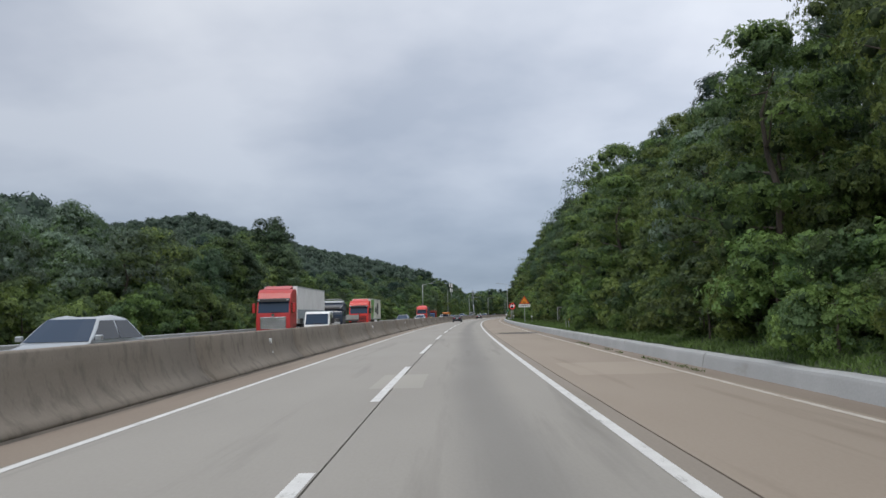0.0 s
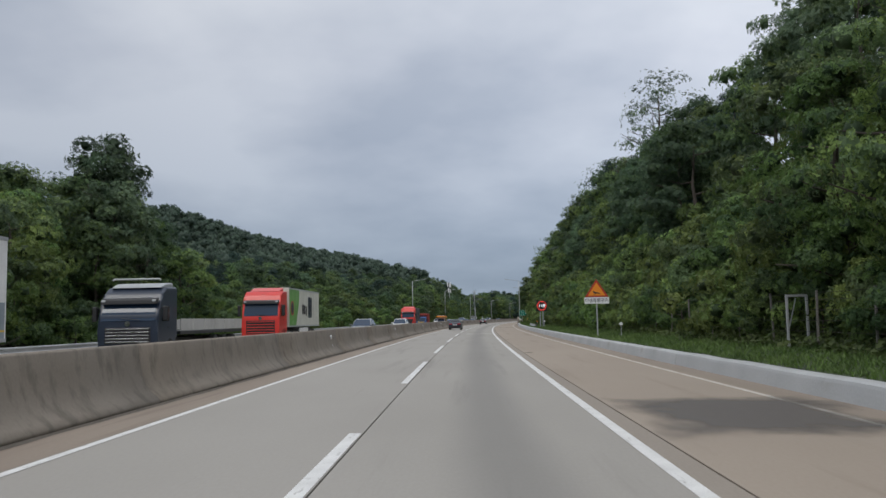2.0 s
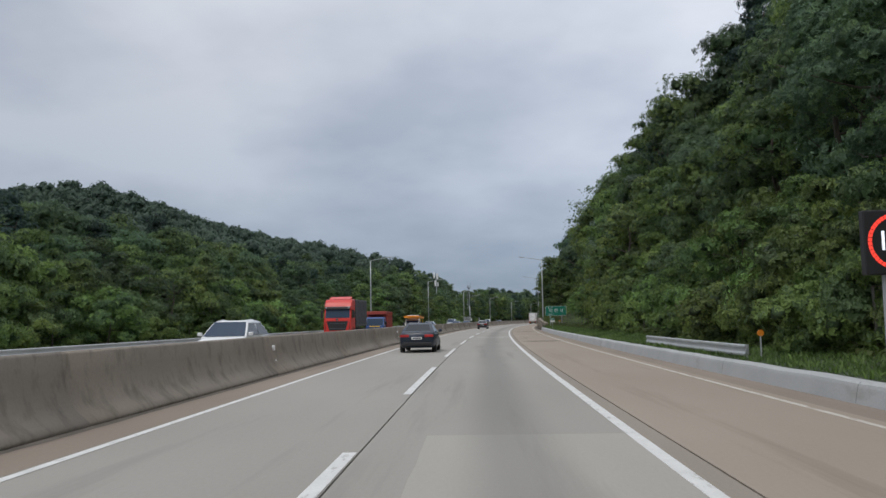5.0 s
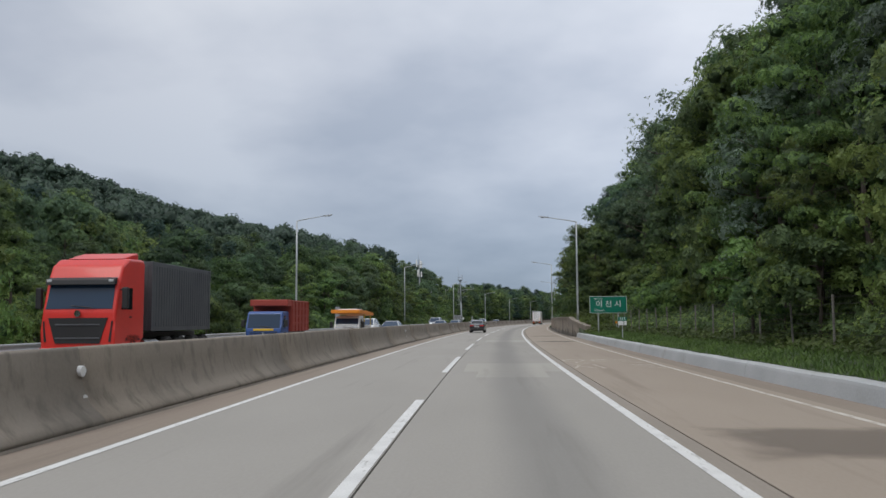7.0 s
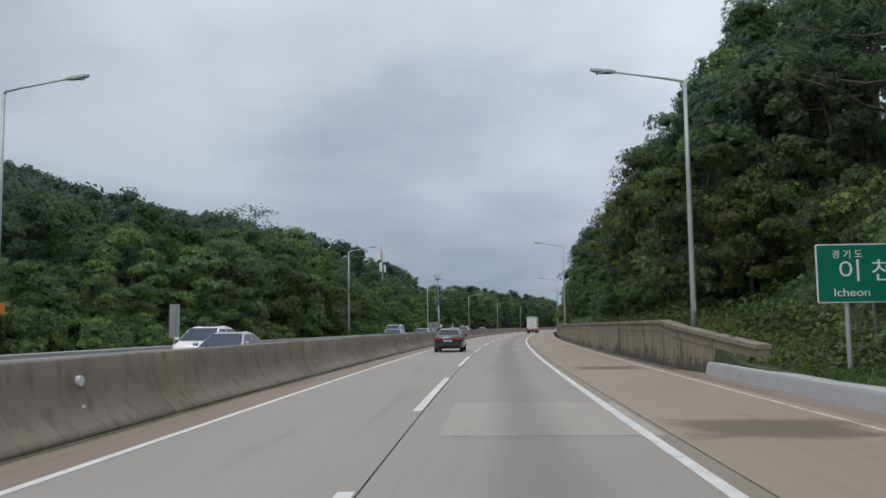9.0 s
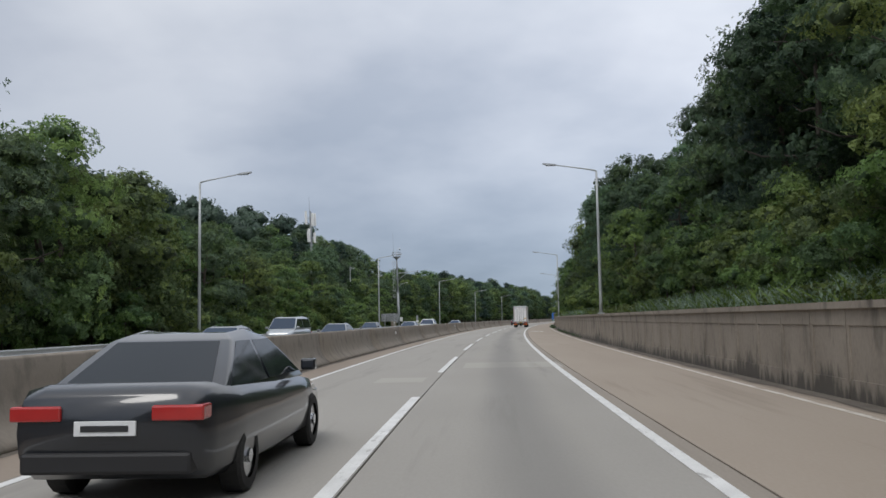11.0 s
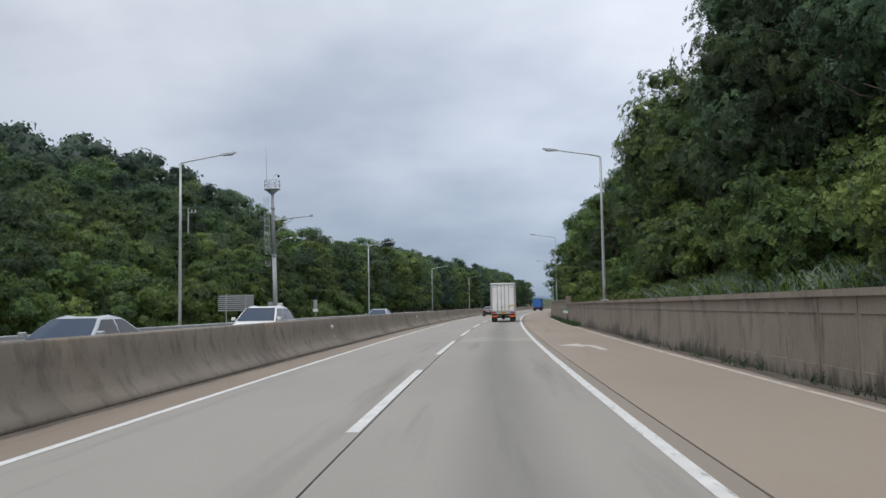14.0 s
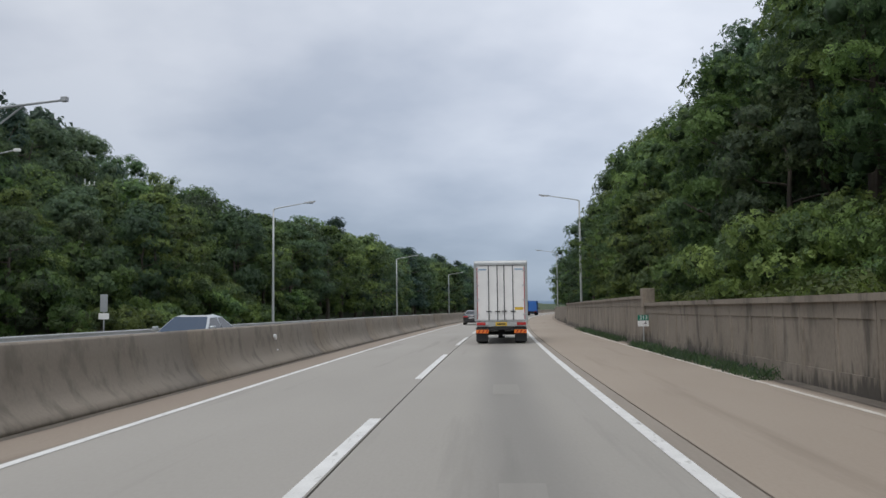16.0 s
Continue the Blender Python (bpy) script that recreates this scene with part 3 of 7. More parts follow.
structure("road_edge_strip", sweep("road_edge_strip", -60, END, [(0.024, -0.05), (0.024, 0), (0.385, 0), (0.385, -0.05)], M_EDGE, lift=joint_shift), "brownish concrete strip between edge line and joint", "road")
structure("gutter_right", sweep("gutter_right", -60, END, [(3.765, -0.05), (3.765, -0.004), (4.6, 0.0)], M_GUTTER), "brown stained gutter slab at the verge", "gutter")
structure("gutter_median", sweep("gutter_median", -60, END, [(-8.3, 0.0), (-7.075, -0.002), (-7.075, -0.05)], M_GUTTER), "brown stained gutter slab along the median", "gutter")
structure("road_opposite", sweep("road_opposite", -60, END, [(-19.3, 0.0), (-13.8, 0.0), (-9.0, 0.0)], M_LANE_L), "grey concrete carriageway of the oncoming traffic", "road")
structure("line_left", sweep("line_left", -60, END, [(-7.015, 0.005), (-6.885, 0.005)], M_PAINT), "solid white edge line beside the median", "road marking")
structure("line_right", sweep("line_right", -60, END, [(-0.085, 0.005), (0.085, 0.005)], M_PAINT), "solid white edge line beside the hard shoulder", "road marking")
structure("line_shoulder", sweep("line_shoulder", -60, 440, [(3.44, 0.005), (3.56, 0.005)], M_PAINT_OLD, lift=lambda s, l, z: (0.1 * math.sin(s * 0.021 + 0.3), 0)), "faded white line along the gutter", "road marking")
structure("line_opposite", sweep("line_opposite", -60, END, [(-10.3, 0.005), (-10.15, 0.005)], M_PAINT), "solid white edge line of the oncoming carriageway", "road marking")
structure("line_opposite_outer", sweep("line_opposite_outer", -60, END, [(-17.5, 0.005), (-17.35, 0.005)], M_PAINT), "solid white outer line of the oncoming carriageway", "road marking")
DASHES = (9.8, 26.8, 45.5, 65, 84, 102, 120.5, 139, 157, 175.2, 193.5, 212, 230.4, 248.2, 266, 284, 302, 319.8, 337, 354.2, 371, 388, 405)
for s in DASHES + tuple(422.5 + 17.6 * i for i in range(20)):
    structure("lane_dash", sweep("lane_dash", s, s + 10.2, [(-3.68, 0.005), (-3.51, 0.005)], M_PAINT, 2.6), "worn white dash of the lane divider", "road marking")["group"] = "lane divider dashes"
for i in range(24):
    structure("lane_dash_opposite", sweep("lane_dash_opposite", 5 + 18 * i, 15 + 18 * i, [(-13.9, 0.005), (-13.75, 0.005)], M_PAINT, 5), "white dash of the oncoming lane divider", "road marking")["group"] = "oncoming lane dashes"
# lighter and darker repairs: (s from, s to, lat from, lat to, dark)
for s0, s1, a, b, mt in ((145.2, 150.6, -2.75, 0.0, M_PATCH), (29.5, 33.6, -4.0, -2.85, M_PATCH), (209.9, 212.38, -2.62, -0.64, M_PATCH), (212.4, 217.0, -3.05, -0.1, M_PATCH), (244.6, 249.8, -2.95, 0.25, M_PATCH),
                         (384.0, 385.5, -2.55, -1.4, M_PATCH), (380.2, 383.98, -3.25, -0.12, M_PATCH), (391.4, 393.75, -1.88, -1.46, M_PATCH), (401.5, 403.5, -1.9, -1.4, M_PATCH), (298.2, 299.9, -5.05, -3.8, M_PATCH), (32.2, 37.2, 0.9, 3.4, M_SHOULDER_LIGHT), (304.0, 307.2, -3.0, 0.2, M_PATCH),
                         ):
    structure("road_repair", sweep("road_repair", s0, s1, [(a, 0.004), (a * 0.5 + b * 0.5, 0.004), (b, 0.004)], mt, 0.8, lift=lambda s, l, z: (0.035 * noise.noise((s * 1.7, l * 3, 0.0)), 0)), "repaired concrete patch of another shade", "road repair")["group"] = "concrete repairs"
# arrow on the shoulder and faded letters
ARROW = [(376.0, 0.66), (377.2, 1.58), (376.15, 1.54), (375.9, 1.88), (375.6, 1.97), (375.1, 2.04), (374.5, 2.06), (373.7, 2.09), (372.3, 2.10), (372.4, 1.88), (373.4, 1.84), (374.1, 1.8), (374.6, 1.77), (375.0, 1.75), (375.25, 1.70), (375.35, 1.56), (374.5, 1.57)]


def flat_mark(name, pts, mt, label):
    bm = bmesh.new()
    f = bm.faces.new([bm.verts.new(at(s, l, 0.006)) for s, l in pts])
    uvl = bm.loops.layers.uv.new("UVMap")
    for lo, (s, l) in zip(f.loops, pts):
        lo[uvl].uv = (s, l)
    bmesh.ops.triangulate(bm, faces=bm.faces[:])
    return structure(name, finish(bm, name, mt), label, "road marking")


# dark soft-edged films over the shoulder: (s from, s to, lat from, lat to, film)
for s0, s1, a, b, mt in ((73.9, 80.0, 0.3, 4.4, M_FILM), (196.6, 199.9, 0.5, 3.7, M_FILM_LIGHT), (243.9, 246.9, 0.3, 3.7, M_FILM_LIGHT), (262.0, 265.0, 0.5, 3.4, M_FILM_LIGHT), (100.2, 101.2, 0.42, 0.85, M_FILM_LIGHT), (122.6, 123.4, 0.42, 0.8, M_FILM_LIGHT)):
    bm = bmesh.new()
    f = bm.faces.new([bm.verts.new(at(p, q, 0.007)) for p, q in ((s0, a), (s1, a), (s1, b), (s0, b))])
    uvl = bm.loops.layers.uv.new("UVMap")
    for lo, uv in zip(f.loops, ((0, 0), (1, 0), (1, 1), (0, 1))):
        lo[uvl].uv = uv
    structure("damp_patch", finish(bm, "damp_patch", mt), "dark patch on the shoulder", "stain")
flat_mark("arrow_marking", ARROW, M_PAINT_ARROW, "white bent arrow painted on the shoulder")
STROKES = ([(219.4, 0.55), (219.55, 0.8), (219.45, 1.15), (218.5, 1.18), (218.2, 1.0), (218.3, 0.5), (218.9, 0.42), (219.4, 0.55)], [(217.95, 0.8), (217.0, 0.8)], [(216.95, 0.38), (216.95, 1.24)],
           [(219.45, 1.5), (219.45, 2.1)], [(219.0, 1.5), (218.4, 1.55), (218.3, 2.05)], [(219.3, 2.4), (218.85, 2.95)], [(218.0, 2.5), (217.2, 3.05)],
           [(215.85, 0.47), (215.9, 0.88)], [(215.9, 0.75), (214.9, 0.6), (213.9, 0.42)], [(215.0, 0.7), (214.05, 1.07)], [(216.05, 1.22), (213.87, 1.36)],
           [(216.1, 2.5), (215.85, 3.25)], [(215.2, 2.45), (215.0, 3.1)], [(214.4, 2.8), (213.95, 3.27)])
for line in STROKES:
    out, back = [], []
    for i, (a, b) in enumerate(line):
        p, q = line[max(i - 1, 0)], line[min(i + 1, len(line) - 1)]
        da, db = q[0] - p[0], (q[1] - p[1])
        n = math.hypot(da, db)
        out.append((a - db / n * 0.13, b + da / n * 0.055))
        back.append((a + db / n * 0.13, b - da / n * 0.055))
    bm = bmesh.new()
    uvl = bm.loops.layers.uv.new("UVMap")
    for i in range(len(line) - 1):
        quad = (out[i], out[i + 1], back[i + 1], back[i])
        f = bm.faces.new([bm.verts.new(at(a, b, 0.006)) for a, b in quad])
        for lo, uv in zip(f.loops, quad):
            lo[uvl].uv = uv
    structure("letter_stroke", finish(bm, "letter_stroke", M_PAINT_FADED), "faded white letter stroke painted on the shoulder", "road marking")

# median: concrete safety shape, cast in lengths
PROFILE = [(-8.10, -0.02), (-8.105, 0.07), (-8.2, 0.16), (-8.31, 0.255), (-8.40, 0.38), (-8.47, 0.58), (-8.52, 0.82), (-8.555, 1.12), (-8.58, 1.165), (-8.75, 1.165), (-8.775, 1.12), (-8.81, 0.82), (-8.86, 0.58), (-8.93, 0.38), (-9.02, 0.25), (-9.16, 0.07), (-9.16, -0.02)]
median = tagged(new("median_barrier"), "continuous grey stained concrete median barrier", "barrier", kind="structure")
rng = random.Random(3)
s = -40.0
while s < END - 20:
    n = 12.0 if s < 460 else 60.0
    part("barrier_block", sweep("barrier_block", s + 0.004, s + n - 0.004, PROFILE, M_MEDIAN, 3.0 if s < 460 else 10.0, closed=True, smooth=True), None, median)
    s += n
for s in (102.5, 133.5, 245.1, 378.0, 411.0, 40.0, 72.0, 165.0, 200.0, 290.0, 330.0):
    d = thing("delineator", "pair of small white round reflectors on the barrier", "reflector", "barrier reflectors")
    d.matrix_world = place(s, -8.46, 0)
    for z in (0.36, 0.80):
        x = -0.02 if z < 0.5 else -0.07
        part("reflector_disc", tube([(x, -0.045, z), (x + 0.075, -0.045, z)], 0.085, 14), M_SIGNWHITE, d, smooth=False)
        part("bracket", box(x - 0.03, x + 0.06, -0.03, 0.1, z - 0.03, z + 0.03, 0.008), M_STEEL, d)

# dark brown strip with a wavy outer edge along the barrier's foot
structure("gutter_dirt", sweep("gutter_dirt", -40, 520, [(-8.12, 0.006), (-7.93, 0.004)], M_FOOT_STRIP, 0.7, lift=lambda s, l, z: (0.05 * noise.noise((s * 0.6, 0, 3.0)) + 0.03 * noise.noise((s * 2.3, 0, 5.0)) if l > -8 else 0, 0)), "dark uneven line along the barrier's foot", "dirt")
structure("wall_dirt", sweep("wall_dirt", 262, 470, [(3.92, 0.006), (4.34, 0.006)], M_FOOT_STRIP, 0.7, lift=lambda s, l, z: (0.12 * noise.noise((s * 0.5, 0, 3.0)) + 0.06 * noise.noise((s * 1.9, 0, 5.0)) if l < 4 else 0, 0)), "dark damp dirt along the wall's foot", "dirt")

# low kerb wall on the right up to the retaining wall
kerb = tagged(new("kerb_wall"), "low pale concrete kerb wall with chipped edges", "kerb", kind="structure")
s = -30.0
while s < 258.9:
    n = min(8.0, 259.3 - s)
    o = rng.uniform(-0.015, 0.015)
    part("kerb_block", sweep("kerb_block", s + 0.01, s + n - 0.01, [(4.44 + o, -0.02), (4.50 + o, 0.29), (4.52 + o, 0.35), (4.58 + o, 0.385), (4.82 + o, 0.385), (4.86, 0.33), (4.86, -0.02)], M_KERB, 2.0, closed=True, lift=lambda s, l, z: (0, 0.012 * math.sin(s * 1.3) * (z > 0.2))), None, kerb)
    s += n
# retaining wall: panels with recessed frames, buttress seams and a cap
wall = tagged(new("wall_retaining"), "weathered concrete retaining wall with recessed panels and a cap", "wall", kind="structure")
WL = 4.30


def wall_panel(s0, s1, h0, h1):
    bm = bmesh.new()
    w = s1 - s0
    rim, dep = 0.11, 0.024
    x1 = 0.32
    ys = (0.018, rim, w - rim, w - 0.018)

    def hz(y):
        return h0 + (h1 - h0) * y / w
    front = [[bm.verts.new((0 if not (a in (1, 2) and b in (1, 2)) else 0, ys[a], zz)) for b, zz in enumerate((-0.02, min(0.36, hz(ys[a]) * 0.3), hz(ys[a]) - min(0.32, hz(ys[a]) * 0.3), hz(ys[a])))] for a in range(4)]
    inner = {}
    for a in (1, 2):
        for b in (1, 2):
            v = front[a][b]
            inner[a, b] = bm.verts.new((dep, v.co.y + (0.012 if a == 1 else -0.012), v.co.z + (0.001 if b == 1 else -0.01)))
    for a in range(3):
        for b in range(3):
            if (a, b) != (1, 1):
                bm.faces.new((front[a][b], front[a + 1][b], front[a + 1][b + 1], front[a][b + 1]))
    c = [(1, 1), (2, 1), (2, 2), (1, 2)]
    for p, q in zip(c, c[1:] + c[:1]):
        bm.faces.new((front[p[0]][p[1]], front[q[0]][q[1]], inner[q], inner[p]))
    bm.faces.new([inner[p] for p in c])
    back = [bm.verts.new((x1, y, z)) for y, z in ((ys[0], -0.02), (ys[3], -0.02), (ys[3], hz(ys[3])), (ys[0], hz(ys[0])))]
    bm.faces.new(back)
    bm.faces.new((front[0][0], back[0], back[3], *[front[0][b] for b in (3, 2, 1)]))
    bm.faces.new((front[3][0], *[front[3][b] for b in (1, 2, 3)], back[2], back[1]))
    bm.faces.new((*[front[a][3] for a in range(4)], back[2], back[3]))
    ob = part("wall_panel", bm, M_WALL, wall)
    off = max(0.0, 262.3 - s0) * 0.1
    base = place(s0, WL + off, 0, 5.7 if s0 < 262 else 0.0)
    ob.matrix_basis = base
    cap = bmesh.new()
    if min(h0, h1) > 0.8:
        cv = loft([[(-0.07, y, hz(y) - 0.02), (-0.07, y, hz(y) + 0.11), (0.38, y, hz(y) + 0.11), (0.38, y, hz(y) - 0.02)] for y in (0.004, w - 0.004)], cap)
        co = part("wall_cap", cv, M_WALL, wall)
        co.matrix_basis = base


s = 255.54
while s < 470:
    n = 1.68
    h0, h1 = [min(1.64, 0.88 + max(0, q - 255.5) * 0.076) for q in (s, s + n)]
    if 421 < s < 470:
        h0 = h1 = 1.95
    wall_panel(s, s + n, h0, h1)
    s += n
structure("wall_far", sweep("wall_far", 470, 640, [(WL, -0.02), (WL, 1.8), (WL + 0.35, 1.8), (WL + 0.35, -0.02)], M_WALL, 8, closed=True), "weathered concrete retaining wall farther along", "wall")
p = thing("wall_pillar", "concrete end pillar of the retaining wall", "pillar", kind="structure")
p.matrix_world = place(421.2, WL, 0)
part("shaft", box(-0.12, 0.4, -0.25, 0.25, -0.02, 2.35, 0.03), M_WALL, p)


# ---------------------------------------------------------------- slopes
def wave(s, lat, k=1.0):
    return noise.noise((s * 0.03 * k, lat * 0.05 * k, 1.7))


def right_height(s, lat):
    xs = (4.6, 5.6, 7.5, 9, 12, 16, 22, 30, 45, 120, 400)
    za = float(np.interp(lat, xs, (0.34, 0.5, 0.8, 1.5, 4.2, 8.2, 13.0, 16.5, 19, 20, 5)))
    zb = float(np.interp(lat, xs, (1.62, 1.75, 2.3, 3.0, 5.6, 9.0, 13.6, 17, 19, 19, 5)))
    q = min(1.0, max(0.0, (s - 254) / 12))
    q = q * q * (3 - 2 * q)
    if lat < 4.64:
        return -0.3
    low = 1.0 if s < 400 else max(0.55, 1.0 - (s - 400) * 0.004)
    z = za * (1 - q) + zb * q
    base = 0.34 * (1 - q) + 1.62 * q
    return (base + (z - base) * low) + (wave(s, lat) * min(1.2, 0.12 * (lat - 5)) if lat > 6 else 0)


HILL_S = (60, 150, 210, 270, 330, 360, 390, 420, 450, 480, 510, 540, 570, 600, 650, 700, 800, 1000)
HILL_TOP = {60: (18.1, 18.7, 16, 17.5, 19.7, 22.1, 22.6, 22.6, 24.0, 28.8, 17.7, 12, 12, 12, 12, 12, 12, 12),
            90: (23, 23.3, 22.5, 20.7, 24.9, 27.8, 28.2, 30.7, 32.4, 33.1, 33.6, 32.1, 30.2, 24.2, 16.5, 15, 15.1, 15.8),
            130: (33.1, 33.2, 31.2, 30.5, 28.4, 38.9, 45.2, 41.6, 40, 39.3, 41.3, 42.9, 42.8, 41.7, 39.2, 27.7, 19.3, 18),
            180: (43.3, 44.4, 44.1, 49.5, 51.6, 42.3, 46.9, 55.7, 61.3, 58.9, 54.5, 52.1, 52.3, 51.6, 51.3, 46.8, 26.4, 22),
            225: (50.5, 53, 54.7, 51.4, 53.3, 56.2, 52.7, 54, 60.1, 66.6, 73.6, 71.5, 66.5, 65.1, 62.5, 61.6, 48.4, 29.5)}


def left_height(s, lat):
    """The ground left of the road: a flat verge, a bank, then the hill, whose crown tops are given above."""
    d = -lat
    q = float(np.interp(s, (300, 350, 440, 520), (0.0, 0.3, 0.95, 1.0)))
    near = float(np.interp(d, (19.2, 22, 26, 34), (-0.02, -0.05, 0.5 + 0.3 * q, 1.6 + 2.9 * q)))
    if d <= 34:
        return near
    ds = sorted(HILL_TOP)
    tops = [float(np.interp(s, HILL_S, HILL_TOP[k])) - 8.0 for k in ds]
    z = float(np.interp(d, [34] + ds + [300, 600], [near] + tops + [tops[-1] - 12, 4.0]))
    return z + noise.noise((s * 0.014, d * 0.02, 4.1)) * min(1.6, (d - 34) * 0.05)


def terrain(name, s0, s1, lats, height, mt, label, step=6.0):
    n = int((s1 - s0) / step)
    verts = [at(s0 + (s1 - s0) * i / n, l, height(s0 + (s1 - s0) * i / n, l)) for i in range(n + 1) for l in lats]
    k = len(lats)
    faces = [(i * k + j, i * k + j + 1, (i + 1) * k + j + 1, (i + 1) * k + j) for i in range(n) for j in range(k - 1)]
    me = bpy.data.meshes.new(name)
    me.from_pydata(verts, [], faces)
    me.materials.append(mt)
    me.update()
    return structure(name, me, label, "ground")


RL = (4.62, 4.66, 5.6, 6.5, 7.5, 8.2, 9, 10.5, 12, 14, 16, 19, 22, 26, 30, 45, 120, 400)
terrain("ground_slope", -40, END, RL, right_height, M_FORESTFLOOR, "grassy verge rising to a wooded cut slope", 4.0)
terrain("ground_hill", -60, END, (-19.2, -20, -21, -22, -24, -26, -30, -34, -42, -50, -60, -75, -90, -105, -120, -140, -160, -180, -205, -225, -250, -300, -400, -600), left_height, M_FORESTFLOOR, "wooded hill beside the oncoming carriageway", 10.0)

# ---------------------------------------------------------------- plants
def leaf_mesh(name, centres, outward, size, seed, mats, cores=None, slim=0.42, droop=0.25, mat_ids=None, rough=0.4):
    """Leaves as small folded blades, four corners each, on given places, looking outward. cores: (centre, radius) of
    solid blobs that fill a clump, in the last of mats.
    """
    r = np.random.default_rng(seed)
    n = len(centres)
    nrm = outward + r.normal(0, rough, (n, 3))
    nrm /= np.linalg.norm(nrm, axis=1)[:, None] + 1e-9
    ax = r.normal(0, 1, (n, 3)) + outward * 0.7
    ax[:, 2] -= droop
    ax -= nrm * (ax * nrm).sum(1)[:, None]
    ax /= np.linalg.norm(ax, axis=1)[:, None] + 1e-9
    side = np.cross(nrm, ax)
    ln = (size * r.uniform(0.6, 1.35, n))[:, None]
    wd = ln * slim * r.uniform(0.8, 1.25, (n, 1))
    fold = nrm * wd * 0.35
    v = np.stack([centres - ax * ln * 0.5, centres + side * wd + fold, centres + ax * ln * 0.55 - nrm * ln * 0.12, centres - side * wd + fold], 1).reshape(-1, 3)
    base = np.arange(n) * 4
    tri = np.stack([np.stack([base, base + 1, base + 2], 1), np.stack([base, base + 2, base + 3], 1)], 1).reshape(-1, 3)
    mids = np.repeat(mat_ids if mat_ids is not None else np.zeros(n, int), 2)
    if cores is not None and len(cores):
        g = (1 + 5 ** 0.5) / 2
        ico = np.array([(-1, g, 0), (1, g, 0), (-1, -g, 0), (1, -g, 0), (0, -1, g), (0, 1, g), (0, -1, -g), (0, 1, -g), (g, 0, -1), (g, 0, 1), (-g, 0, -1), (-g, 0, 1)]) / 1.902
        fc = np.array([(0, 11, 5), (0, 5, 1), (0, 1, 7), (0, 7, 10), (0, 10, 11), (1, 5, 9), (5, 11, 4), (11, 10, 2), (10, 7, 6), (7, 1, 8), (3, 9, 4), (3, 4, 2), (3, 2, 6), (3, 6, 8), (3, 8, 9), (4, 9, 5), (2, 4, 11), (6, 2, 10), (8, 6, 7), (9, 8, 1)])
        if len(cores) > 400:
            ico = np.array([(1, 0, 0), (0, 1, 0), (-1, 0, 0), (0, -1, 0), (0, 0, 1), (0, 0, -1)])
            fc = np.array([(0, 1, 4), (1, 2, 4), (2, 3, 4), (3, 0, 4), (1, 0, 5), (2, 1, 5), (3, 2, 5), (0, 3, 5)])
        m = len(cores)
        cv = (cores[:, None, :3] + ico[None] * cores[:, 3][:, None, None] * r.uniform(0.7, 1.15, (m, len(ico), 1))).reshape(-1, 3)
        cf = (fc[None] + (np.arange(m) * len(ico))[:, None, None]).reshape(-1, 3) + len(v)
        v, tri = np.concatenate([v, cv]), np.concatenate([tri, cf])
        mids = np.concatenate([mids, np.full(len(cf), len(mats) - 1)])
    me = bpy.data.meshes.new(name)
    me.vertices.add(len(v))
    me.vertices.foreach_set("co", v.astype(np.float32).ravel())
    me.loops.add(tri.size)
    me.loops.foreach_set("vertex_index", tri.astype(np.int32).ravel())
    me.polygons.add(len(tri))
    me.polygons.foreach_set("loop_start", np.arange(0, tri.size, 3, dtype=np.int32))
    for mt in mats:
        me.materials.append(mt)
    me.polygons.foreach_set("material_index", mids.astype(np.int32))
    me.update(calc_edges=True)
    return me


def clump_points(clumps, per, seed, inner=0.62, flat=0.8):
    """Places and outward ways of the leaves round clump centres (x, y, z, radius), thicker on top, and how far out each leaf sits. flat: a spray's depth to its width."""
    r = np.random.default_rng(seed)
    c = np.repeat(clumps, per, axis=0)
    d = r.normal(0, 1, (len(c), 3))
    d[:, 2] = d[:, 2] * 0.8 + 0.35
    d /= np.linalg.norm(d, axis=1)[:, None]
    u = r.uniform(inner, 1.12, len(c))
    wide = 1 + 0.35 * (0.8 - flat)
    p = c[:, :3] + d * (c[:, 3] * u)[:, None] * np.array((wide, wide, flat))
    p[:, 2] -= (0.8 - flat) * 0.5 * c[:, 3] * (u * np.hypot(d[:, 0], d[:, 1])) ** 2
    return p, d, u


